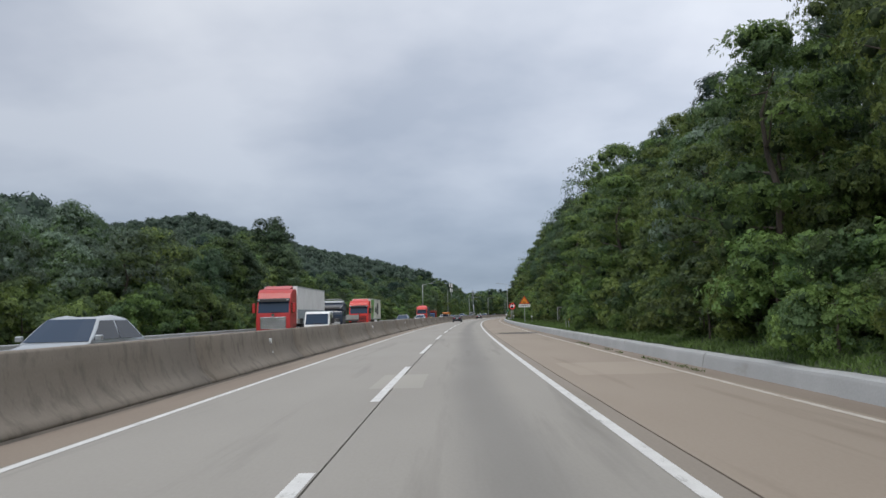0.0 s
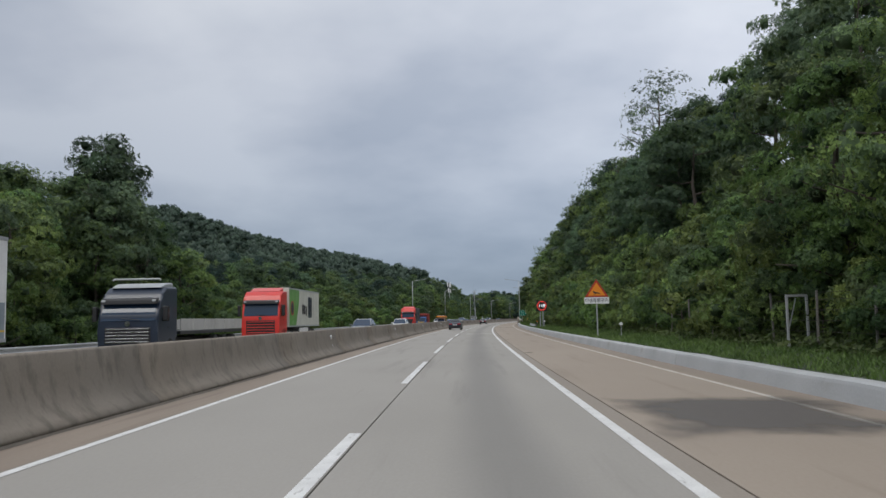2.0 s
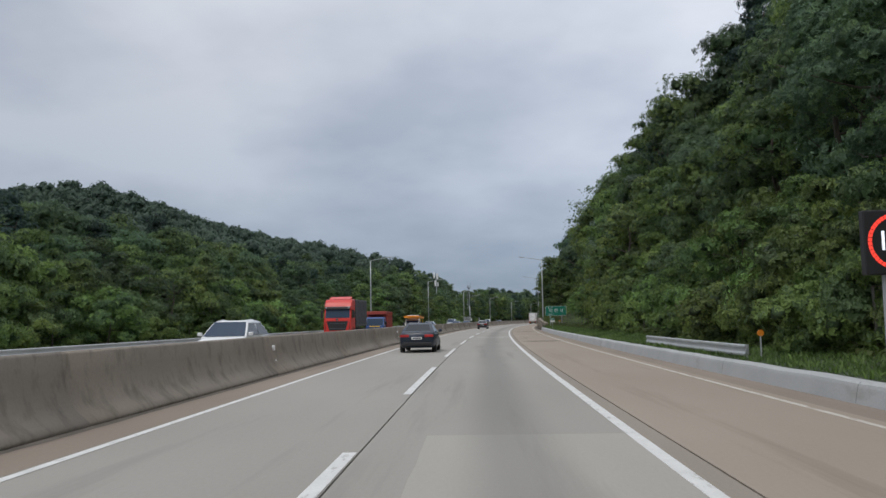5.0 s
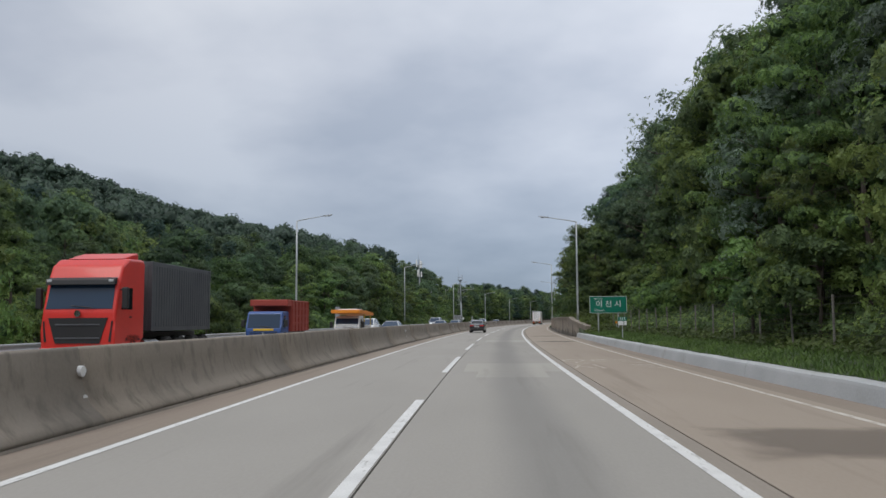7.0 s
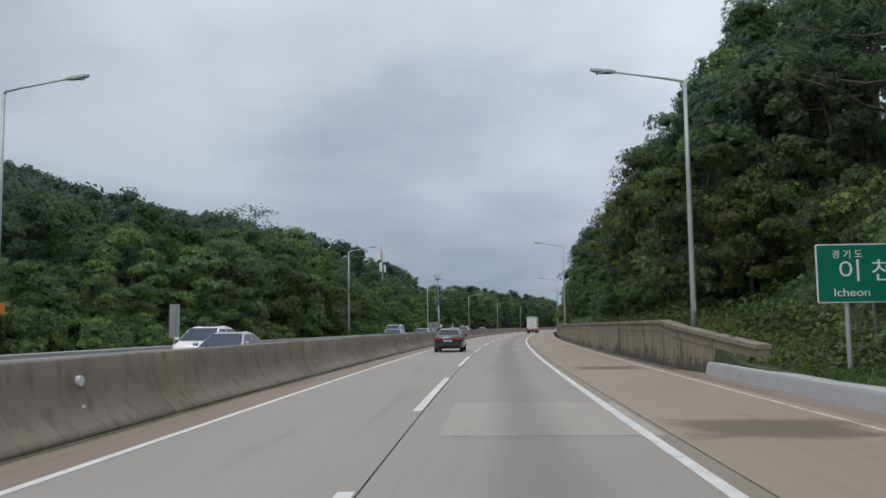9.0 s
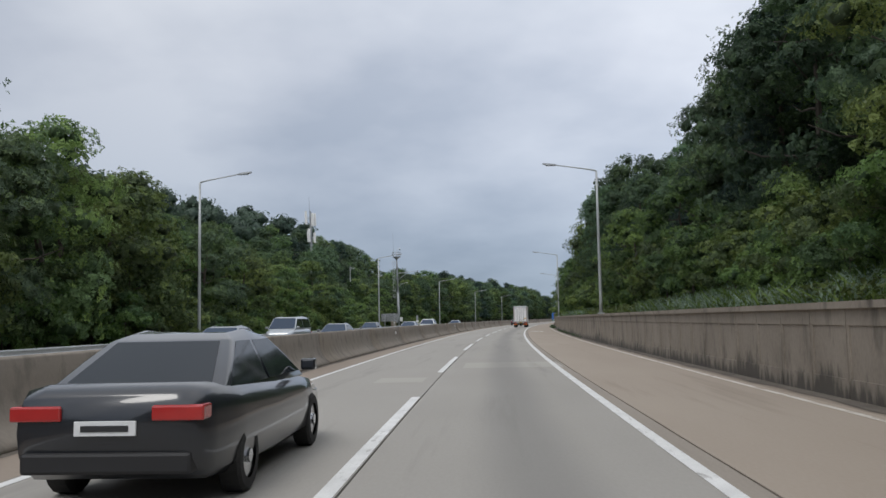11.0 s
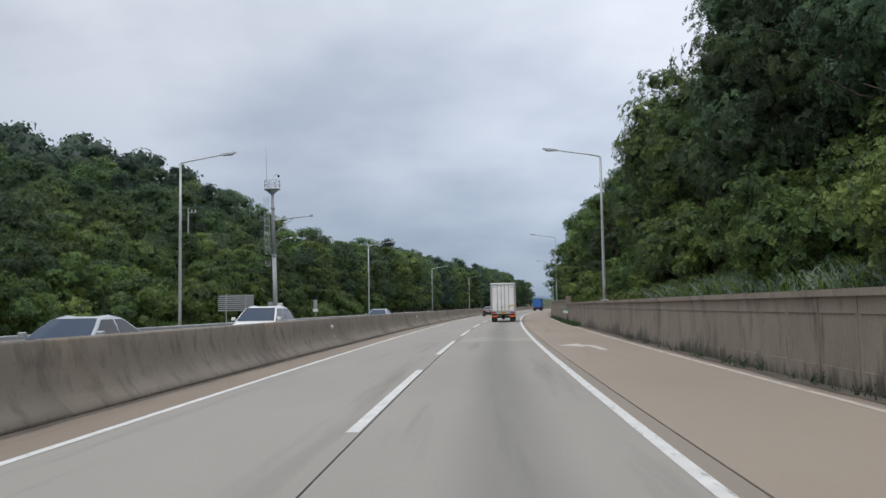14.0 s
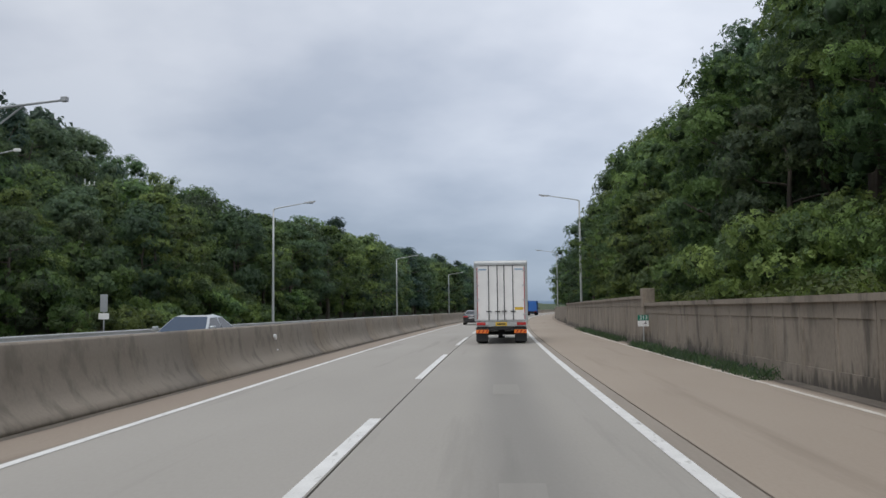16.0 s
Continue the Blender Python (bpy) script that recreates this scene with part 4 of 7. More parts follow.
def trunk_mesh(seed, h, r0, limbs, spread, start=0.3, twigs=False):
    r = random.Random(seed)
    bm = bmesh.new()
    bend = [Vector((0, 0, -0.6))]
    for i in range(1, 7):
        bend.append(Vector((r.uniform(-0.04, 0.04) * h * i / 6, r.uniform(-0.04, 0.04) * h * i / 6, h * 0.85 * i / 6)))
    tube(bend, [r0 * 1.35, r0, r0 * 0.85, r0 * 0.68, r0 * 0.5, r0 * 0.33, r0 * 0.15], 6, bm)
    for k in range(limbs):
        f = start + (0.92 - start) * k / max(1, limbs - 1)
        i = min(5, int(f * 6))
        p = bend[i].lerp(bend[i + 1], f * 6 - i)
        a = k * 2.4 + r.uniform(-0.5, 0.5)
        ln = spread * r.uniform(0.7, 1.1) * (1.1 - 0.5 * f)
        q = [p]
        for j in (1, 2, 3):
            q.append(p + Vector((math.cos(a) * ln * j / 3, math.sin(a) * ln * j / 3, ln * 0.28 * (j / 3) ** 1.5 + r.uniform(-0.1, 0.1))))
        rr = r0 * (0.5 - 0.3 * f)
        tube(q, [rr, rr * 0.75, rr * 0.5, rr * 0.2], 4, bm)
        for sgn in (-1, 1) if twigs else ():
            e = q[2] + Vector((math.cos(a + sgn * 0.8), math.sin(a + sgn * 0.8), 0.5)) * ln * 0.4
            tube([q[2], e], [rr * 0.4, rr * 0.12], 4, bm)
    return finish(bm, "trunk", M_BARK)


def crown_clumps(seed, h, rad, n, low=0.25, shape="round"):
    """Clump centres and radii that fill a crown of an uneven outline."""
    r = np.random.default_rng(seed)
    out = []
    lobes = r.uniform(0.75, 1.2, 7)
    while len(out) < n:
        u = r.uniform(0, 1)
        a = r.uniform(0, 6.283)
        z = low + (1 - low) * u
        prof = {"round": math.sin(math.pi * min(1, 0.12 + 0.86 * u)) ** 0.65, "cone": (1.02 - u) ** 0.8, "tall": math.sin(math.pi * min(1, 0.2 + 0.78 * u)) ** 0.5}[shape]
        k = lobes[int(a / 6.2832 * 7) % 7]
        q = rad * prof * k * math.sqrt(r.uniform(0.25, 1.0))
        out.append((q * math.cos(a), q * math.sin(a), h * z * (1 + 0.06 * (k - 1)), rad * r.uniform(0.2, 0.36)))
    return np.array(out)


def make_tree(name, label, h, rad, n, per, leaf, mats, seed, shape="round", low=0.22, slim=0.42, r0=0.16, limbs=7, dense=True, droop=0.25, group="roadside trees", flat=0.62):
    """One tree at the origin: trunk with limbs, and a crown of leaf clumps."""
    t = tagged(new(name), label, "tree", group)
    part("trunk", trunk_mesh(seed, h, r0, limbs, rad, 0.25 if dense else 0.35, not dense), None, t)
    cl = crown_clumps(seed + 1, h, rad, n, low, shape)
    p, d, u = clump_points(cl, per, seed + 2, 0.62 if dense else 0.2, flat)
    away = p - np.array((0, 0, h * 0.5))
    away /= np.linalg.norm(away, axis=1)[:, None] + 1e-6
    r = np.random.default_rng(seed + 3)
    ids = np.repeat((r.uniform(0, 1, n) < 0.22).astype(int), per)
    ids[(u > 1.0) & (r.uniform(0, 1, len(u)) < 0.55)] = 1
    # blobs in the darkened last material paint the shade between the sprays
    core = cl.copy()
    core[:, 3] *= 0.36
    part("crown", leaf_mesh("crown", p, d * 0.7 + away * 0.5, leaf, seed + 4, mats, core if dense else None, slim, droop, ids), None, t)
    return t


DK, MD, LT = (LEAF_DARK, LEAF_MID, LEAF_SHADE_CORE), (LEAF_MID, LEAF_LIGHT, LEAF_SHADE_CORE), (LEAF_LIGHT, LEAF_MID, LEAF_SHADE_CORE)
NEAR = [
    make_tree("broadleaf_tree", "tall dark green broadleaf tree on the cut slope", 10.0, 3.0, 54, 96, 0.27, DK, 11, slim=0.5),
    make_tree("broadleaf_tree", "full green broadleaf tree on the cut slope", 9.0, 3.1, 54, 96, 0.27, MD, 21, "tall", slim=0.5),
    make_tree("locust_tree", "feathery light green locust tree on the slope", 8.5, 2.7, 50, 110, 0.25, LT, 31, "round", slim=0.32, droop=0.6, flat=0.4),
    make_tree("broadleaf_tree", "bushy dark green tree with hanging branches", 7.5, 2.8, 52, 96, 0.26, DK, 41, "round", low=0.12, slim=0.45, flat=0.5),
    make_tree("broadleaf_tree", "young mid green tree in the roadside thicket", 6.5, 2.4, 46, 96, 0.24, MD, 51, "tall", low=0.08, slim=0.5),
]
PALE = make_tree("broadleaf_tree", "bushy grey-green tree with pale leaf undersides", 8.0, 2.7, 54, 96, 0.25, (LEAF_GREY, LEAF_MID, LEAF_SHADE_CORE), 55, "tall", low=0.1, slim=0.4, droop=-0.2)
BACK = [
    make_tree("forest_tree", "dark forest tree high on the slope", 11.5, 4.1, 54, 70, 0.38, DK, 61, low=0.08, slim=0.5),
    make_tree("woodland_tree", "green forest tree high on the slope", 10.5, 4.0, 54, 70, 0.37, MD, 71, "tall", low=0.08, slim=0.5),
    make_tree("pine_tree", "blue-green pine tree on the slope", 11.5, 2.7, 46, 80, 0.4, (LEAF_PINE, LEAF_PINE, LEAF_SHADE_CORE), 81, "cone", low=0.1, slim=0.24, droop=0.4, r0=0.2, flat=0.45),
]
SPARSE = make_tree("thin_tree", "thin-crowned tree with bare limbs against the sky", 10.5, 2.9, 34, 26, 0.26, DK, 91, "tall", low=0.4, dense=False, r0=0.17, limbs=12)
BUSH = [make_tree("shrub", lab, h, w, n, 84, lf * 0.66, mt, sd, "round", low=0.05, limbs=4, r0=0.05, slim=0.5, group="roadside shrubs") for lab, h, w, n, lf, mt, sd in (
    ("leafy light green shrub on the verge", 2.4, 1.5, 20, 0.32, LT, 101), ("dark leafy shrub at the fence", 3.0, 1.6, 20, 0.33, MD, 111), ("vine-covered mound of broad leaves", 1.9, 2.0, 20, 0.36, LT, 121))]
for b in BUSH:
    b["category"] = "shrub"
BUSH[2].name, BUSH[2]["group"] = "vine_mound", "vine mounds"
BUSH[1].name, BUSH[1]["group"] = "thicket_bush", "thicket bushes"
PROTO = NEAR + BACK + [SPARSE, PALE] + BUSH
rng = random.Random(77)


def plant(t, s, lat, z, scale=1.0, squash=1.0):
    k = scale * rng.uniform(0.92, 1.08)
    o = copy_thing(t, Matrix.Identity(4))
    o.matrix_basis = Matrix.LocRotScale(at(s, lat, z - 0.1), Euler((rng.uniform(-0.06, 0.06), rng.uniform(-0.06, 0.06), rng.uniform(0, 6.28))), Vector((k, k, k * squash * rng.uniform(0.93, 1.08))))
    return o


# heights of the tree tops over the road, by the stretch of road and the distance from it
TOP_S = (-40, 36, 46, 60, 80, 100, 120, 140, 160, 180, 200, 220, 240, 260, 280, 300, 320, 340, 360, 380, 400, 420, 440, 460, 480, 520, 700)
TOP_RIGHT = {8.9: (15.5, 12.9, 9.1, 11.7, 13, 12.7, 11.6, 12, 12, 12, 12, 12, 11.9, 13, 13.5, 12.2, 10, 12.4, 16.9, 17, 17, 12.4, 12.8, 12.4, 13.5, 13.5, 13.5),
             12.2: (17, 17, 12.6, 14.4, 15.6, 17.1, 15.7, 14.8, 14.7, 14.5, 13.5, 17.1, 18.7, 13.7, 18.2, 18.3, 18.2, 12.8, 17.8, 17.4, 17.9, 17.2, 18, 17.3, 18.2, 18.6, 19),
             16.5: (20, 20, 16.3, 17, 18.6, 20.2, 19.6, 19.4, 20, 20.2, 18, 24.3, 25, 16.8, 23.4, 23.5, 23.5, 17.9, 17.2, 17, 17.6, 19.5, 19.5, 20, 18.6, 18.9, 21),
             21.5: (23, 23, 20, 22.1, 21.5, 23.4, 25.6, 24.5, 24.4, 26.2, 28.6, 30.2, 31, 27, 27.1, 29.7, 31, 26.2, 26.7, 27.3, 28.7, 26.1, 25.2, 26, 27.3, 27.1, 26)}
SIDE_S = (-40, 60, 80, 100, 120, 140, 160, 180, 200, 220, 240, 260, 280, 300, 320, 340, 360, 380, 400, 420, 440, 460, 480, 500, 520, 560, 600, 700)
TOP_LEFT = {25.8: (10.3, 9.3, 9.4, 10.4, 10.7, 7.7, 7.7, 9.2, 10.7, 10.7, 8.4, 8.3, 8.2, 12.2, 13.7, 11.7, 10.3, 8.2, 10.1, 12.3, 12.8, 12.9, 13.5, 14.5, 14.9, 15, 15, 15),
            30.0: (9.7, 10.3, 10.2, 11.3, 13.5, 10.3, 8.1, 9.7, 11.6, 11.8, 10.2, 10.3, 11.3, 12.4, 13.3, 10.1, 11.9, 11.9, 11.1, 10.8, 13.4, 14.2, 14.4, 15.1, 16.3, 16.9, 17, 17),
            36.0: (10.6, 10.1, 11.4, 11.6, 14.4, 15.5, 11, 10.5, 12.7, 13.8, 13.3, 10.8, 11.3, 11.9, 14.9, 15.8, 11.9, 11.4, 11.2, 14, 14, 13.1, 12.4, 14.3, 17, 18.8, 19.6, 19.9),
            41.0: (12, 11.9, 11.9, 13.3, 14.6, 16, 13.5, 11.4, 12.9, 14.3, 15.1, 14.4, 14, 14.8, 15.7, 17.4, 17.3, 14.7, 12.2, 14.8, 19.4, 20.8, 19.0, 11.6, 11.8, 17.7, 20.8, 21)}
TOP_Z = {t.name: max(max(c[2] for c in o.bound_box) for o in t.children) for t in PROTO}


def crown_top(s, lat):
    if lat < -41:
        return float(np.interp(-lat, (41, 60), (np.interp(s, SIDE_S, TOP_LEFT[41.0]), np.interp(s, HILL_S, HILL_TOP[60]))))
    knots, table = (TOP_S, TOP_RIGHT) if lat > 0 else (SIDE_S, TOP_LEFT)
    ds = sorted(table)
    return float(np.interp(abs(lat), ds, [np.interp(s, knots, table[d]) for d in ds]))


def fit_top(t, s, lat, ground, share=1.0, least=0.5, most=1.7):
    """The scale at which a tree's crown ends at a share of the height given for its place."""
    return min(most, max(least, (crown_top(s, lat) * share - ground) / TOP_Z[t.name])) / 1.02


s = -12.0
while s < 780:
    far = s > 470
    stepk = 1.6 if far else 1.0
    for row, (lat, gap) in enumerate(((8.9, 4.2), (12.2, 4.4), (16.5, 5.0), (21.5, 5.6))):
        if rng.random() < (4.4 * stepk / gap) * 0.98:
            ss, ll = s + rng.uniform(-1.6, 1.6), lat + rng.uniform(-0.9, 1.0)
            if s > 262:
                ll -= 1.2
            if row == 0 and 220 < ss < 238:
                ll += 2.6
            if row < 2 and 236 < ss < 262:
                ll += 3.0 if row == 0 else 0.8
                if row == 0:
                    plant(BUSH[rng.choice((0, 1, 2))], ss, ll - 1.5, right_height(ss, ll - 1.5), rng.uniform(0.8, 1.1))
                    continue
            kinds = BACK if (row >= 2 or far) else NEAR
            if row == 0 and (338 < ss < 412 or 294 < ss < 318):
                plant(BUSH[rng.choice((0, 1, 2))], ss, ll, right_height(ss, ll), rng.uniform(0.8, 1.15))
                plant(BUSH[rng.choice((0, 1, 2))], ss + 2, ll + 1.5, right_height(ss + 2, ll + 1.5), rng.uniform(0.9, 1.3))
                continue
            if row == 1 and 86 < ss < 114:
                for k in range(3):
                    s2, l2 = ss + rng.uniform(-2, 2), ll - 1.2 + 1.3 * k
                    plant(BUSH[rng.choice((0, 2, 2))], s2, l2, right_height(s2, l2), rng.uniform(1.1, 1.5))
                continue
            if row == 0 and 88 < ss < 205:
                plant(NEAR[rng.choice((2, 2, 3, 4))], ss, ll, right_height(ss, ll) - 0.3, rng.uniform(0.42, 0.62))
                plant(BUSH[rng.choice((0, 1, 2))], ss + 1.8, ll + 1.4, right_height(ss + 1.8, ll + 1.4), rng.uniform(1.1, 1.45))
                plant(BUSH[rng.choice((0, 2, 2))], ss - 1.0, ll + 2.4, right_height(ss - 1.0, ll + 2.4), rng.uniform(1.1, 1.5))
                continue
            t = kinds[rng.randrange(len(kinds))] if row else NEAR[rng.choice((1, 2, 3, 4, 4))] if not far else BACK[rng.randrange(2)]
            if row and 95 < ss < 300 and t in NEAR and rng.random() < 0.55:
                t = NEAR[rng.choice((0, 0, 3))]
            if ss > 300 and not far and row:
                t = (NEAR[0], NEAR[3], NEAR[0], BACK[0], BACK[2])[rng.randrange(5)] if ss < 392 else (NEAR[1], NEAR[2], NEAR[2], NEAR[3], BACK[1])[rng.randrange(5)]
            if 45 < ss < 135:
                t = NEAR[rng.choice((2, 2, 4, 1) if ss < 100 else (0, 3, 3, 1))] if row < 2 else BACK[rng.choice((0, 0, 2, 2))]
            if (ss < 60 or 198 < ss < 236) and row < 2:
                t = (NEAR[1], NEAR[2], NEAR[2], PALE, NEAR[4])[rng.randrange(5)]
            if ss < 38 and row < 2:
                t = NEAR[2]
            if row == 2 and not far and rng.random() < 0.5:
                t = NEAR[rng.randrange(4)]
            plant(t, ss, ll, right_height(ss, ll), fit_top(t, ss, ll, right_height(ss, ll), rng.uniform(0.88, 1.0) if row else rng.uniform(0.5, 0.95) if ss > 46 else rng.uniform(0.85, 1.0)))
    s += 4.4 * stepk
for s, lat, t in ((366.5, 10.6, NEAR[0]), (372, 10.2, NEAR[0]), (378.5, 10.6, NEAR[0]), (384, 11.0, NEAR[0]), (271.5, 10.4, BACK[2]), (277.5, 10.2, BACK[2]), (284, 10.4, BACK[2]), (290.5, 10.6, BACK[2])):
    plant(t, s, lat, right_height(s, lat), fit_top(t, s, lat, right_height(s, lat)))
for s, lat, k in ((149, 16.6, 1.5), (152, 17.5, 1.35), (255, 12.5, 1.45), (262, 12.0, 1.3), (330, 15, 1.2), (176, 15.5, 1.4), (215, 14.5, 1.35)):
    plant(SPARSE, s, lat, right_height(s, lat), k)
for s, lat, k in ((314, -28.6, 1.15), (318, -30, 1.15), (311, -31, 1.15), (58, -29, 0.72), (119, -27.5, 1.2)):
    plant(SPARSE, s, lat, left_height(s, lat), k)
for s, lat, k in ((117.5, -26.2, 1.12), (121, -28.5, 1.25), (98, -25.5, 1.0)):
    plant(NEAR[0], s, lat, left_height(s, lat), k)
for i, s, lat, h in ((0, 374.2, -24.6, 10.4), (2, 369.8, -23.9, 8.6)):
    plant(NEAR[i], s, lat, left_height(s, lat), (h - left_height(s, lat)) / TOP_Z[NEAR[i].name])
# shrubs and vine mounds at the foot of the slope
s = -10.0
while s < 470:
    for lat in (7.9, 10.0):
        if rng.random() < (0.62 if s < 262 else 0.4):
            ss, ll = s + rng.uniform(-1, 1), lat + rng.uniform(-0.5, 0.6) - (1.3 if s > 262 else 0) + (1.6 if 222 < s < 236 else 2.2 if 236 <= s < 262 else 0)
            plant(BUSH[rng.choice((0, 1, 2, 2) if 85 < s < 200 else (0, 1, 1, 2))], ss, ll, right_height(ss, ll), rng.uniform(0.75, 1.3))
    s += 2.9


s = -8.0
while s < 92:
    for lat in (6.2, 7.1) if s < 68 else (7.6, 8.4):
        ss, ll = s + rng.uniform(-0.7, 0.7), lat + rng.uniform(-0.35, 0.4)
        plant(BUSH[rng.choice((0, 1, 1, 2))], ss, ll, right_height(ss, ll), rng.uniform(0.55, 0.95))
    s += 2.3


# left-hand side beyond the oncoming carriageway: the share of the height that the two front rows reach
def left_share(s, row):
    pts = ((-40, 0.9, 0.9), (130, 0.9, 0.95), (150, 0.6, 0.75), (250, 0.6, 0.75), (290, 0.8, 0.9), (330, 0.92, 0.95), (395, 0.6, 0.75), (425, 0.6, 0.8), (470, 0.95, 0.95), (800, 0.95, 0.95))
    return float(np.interp(s, [p[0] for p in pts], [p[1 + row] for p in pts])) if row < 2 else 0.95


s = 0.0
while s < 760:
    far = s > 500
    for row, (lat, gap) in enumerate(((-25.8, 4.6), (-30.0, 5.0), (-36.0, 5.0), (-41.0, 5.0), (-47.0, 5.6), (-53.0, 5.8), (-59.0, 6.0))):
        if row >= 3 and s < 110 + 20 * row:
            continue
        if rng.random() < 4.6 / gap:
            ss, ll = s + rng.uniform(-1.6, 1.6), lat + rng.uniform(-1.2, 1.2)
            if row == 0 and 395 < ss < 405:
                continue
            t = (BACK[rng.randrange(3)] if (row >= 2 or far) else NEAR[rng.randrange(5)])
            if ss < 100 and row < 2 and rng.random() < 0.65:
                t = PALE
            plant(t, ss, ll, left_height(ss, ll), fit_top(t, ss, ll, left_height(ss, ll), left_share(ss, row) * rng.uniform(0.88, 1.03), 0.4))
    s += 4.6 * (1.3 if far else 1)
s = 20.0
while s < 470:
    for lat in (-22.6, -25.0, -28.0) if not 390 < s < 432 else (-22.6, -25.4, -27.2, -29.0, -31.5):
        if rng.random() < (0.8 if lat > -24 else 0.7):
            ss, ll = s + rng.uniform(-1, 1), lat + rng.uniform(-0.6, 0.5)
            if 393 < ss < 424 and lat > -24:
                continue
            plant(BUSH[rng.randrange(3)], ss, ll, left_height(ss, ll), rng.uniform(0.8, 1.35) * (1.0 if lat > -24 else 1.3))
    s += 3.4
# vines that cover the fence and the foot of the trees
vines = random.Random(31)
s = 103.0
while s < 206:
    for lat, k in ((7.5, 0.85), (8.9, 1.2)):
        ss, ll = s + vines.uniform(-0.8, 0.8), lat + vines.uniform(-0.35, 0.35)
        plant(BUSH[vines.choice((0, 2, 2, 1))], ss, ll, right_height(ss, ll) - 0.1, k * vines.uniform(0.8, 1.3))
    s += 2.5
for t in PROTO:
    for o in (*t.children_recursive, t):
        bpy.data.objects.remove(o)

# the hill's far woods: one mass of crowns, with finer leaves where they stand nearer
r = np.random.default_rng(5)
hs, hl = [], []
for lat in np.arange(-63, -262, -8.2):
    for s in np.arange(60, 930, 8.8):
        if s < 60 - 0.9 * lat * 0.8:
            continue
        hs.append(s + r.uniform(-3.8, 3.8))
        hl.append(lat + r.uniform(-3.6, 3.6))
pos = np.array([tuple(at(a, b, left_height(a, b))) for a, b in zip(hs, hl)])
hh = r.uniform(6.0, 9.6, len(pos))
close = np.array(hl) > -118
cl = []
for k in range(6):
    a = r.uniform(0, 6.283, len(pos))
    q = r.uniform(0.2, 1.0, len(pos)) * (3.2 if k else 0.5)
    cl.append(np.stack([pos[:, 0] + q * np.cos(a), pos[:, 1] + q * np.sin(a), pos[:, 2] + hh * (r.uniform(0.5, 0.8, len(pos)) if k else 0.84), r.uniform(1.5, 2.7, len(pos))], 1))
cl = np.concatenate(cl)
per = np.tile(np.where(close, 38, 18), 6)
p, d, u = clump_points(cl, per, 6, 0.75)
core = cl.copy()
core[:, 3] *= 0.78
ids = np.repeat((r.uniform(0, 1, len(cl)) < 0.35).astype(int), per)
size = np.repeat(np.tile(np.where(close, 0.62, 0.95), 6), per)
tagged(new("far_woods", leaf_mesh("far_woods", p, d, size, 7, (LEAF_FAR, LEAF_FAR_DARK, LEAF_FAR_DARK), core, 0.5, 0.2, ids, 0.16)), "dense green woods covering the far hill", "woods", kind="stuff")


# grass and weeds
def grass(name, label, spots, height, seed, mats=(LEAF_GRASS, LEAF_LIGHT, LEAF_GRASS), slim=0.07):
    r = np.random.default_rng(seed)
    n = len(spots)
    up = r.normal(0, 0.32, (n, 3))
    up[:, 2] = 1
    up /= np.linalg.norm(up, axis=1)[:, None]
    side = np.cross(up, r.normal(0, 1, (n, 3)))
    side /= np.linalg.norm(side, axis=1)[:, None] + 1e-9
    ln = (height * r.uniform(0.5, 1.3, n))[:, None]
    lean = r.normal(0, 0.3, (n, 3)) * ln
    lean[:, 2] = -np.abs(lean[:, 2]) * 0.5
    v = np.stack([spots - side * ln * slim, spots + side * ln * slim, spots + up * ln * 0.6 + lean * 0.4 + side * ln * slim * 0.7, spots + up * ln + lean], 1).reshape(-1, 3)
    b = np.arange(n) * 4
    tri = np.stack([np.stack([b, b + 1, b + 2], 1), np.stack([b, b + 2, b + 3], 1)], 1).reshape(-1, 3)
    me = bpy.data.meshes.new(name)
    me.from_pydata(v.tolist(), [], tri.tolist())
    for mt in mats:
        me.materials.append(mt)
    me.polygons.foreach_set("material_index", np.repeat((r.uniform(0, 1, n) < 0.3).astype(int), 2))
    me.update()
    return tagged(new(name, me), label, "grass", kind="stuff")


def spots(n, s0, s1, l0, l1, height, seed, lump=0.0):
    r = np.random.default_rng(seed)
    ss, ll = r.uniform(s0, s1, n), l0 + (l1 - l0) * r.uniform(0, 1, n) ** 1.2
    out = []
    for a, b in zip(ss, ll):
        if lump and noise.noise((a * lump, b * 0.9, seed)) < 0.02:
            continue
        out.append(tuple(at(a, b, height(a, b))))
    return np.array(out)


grass("verge_grass", "lush green grass and weeds along the verge", spots(95000, -5, 262, 4.88, 7.4, right_height, 1), 0.17, 2, (LEAF_VERGE, LEAF_GRASS, LEAF_VERGE), slim=0.1)
grass("bank_grass", "long grass hanging above the retaining wall", spots(15000, 252, 440, 4.95, 7.8, right_height, 3), 0.32, 4)
grass("bank_tall_grass", "long reed-like grass above the retaining wall", np.concatenate([spots(9000, 346, 380, 4.75, 9.0, right_height, 41), spots(6000, 294, 318, 4.75, 8.6, right_height, 43)]), 0.6, 42, (LEAF_GREY, LEAF_GRASS, LEAF_MID), slim=0.03)
grass("left_grass", "rough grass behind the far guard rail", np.concatenate([spots(20000, 20, 470, -20.0, -24.5, left_height, 5), spots(6000, 392, 409, -21.0, -29, left_height, 7)]), 0.4, 6)
grass("gutter_weeds", "tufts of weeds growing in the gutter joint", spots(1900, 5, 60, 3.9, 4.08, lambda s, l: 0.0, 8, 0.35), 0.08, 9, slim=0.12)
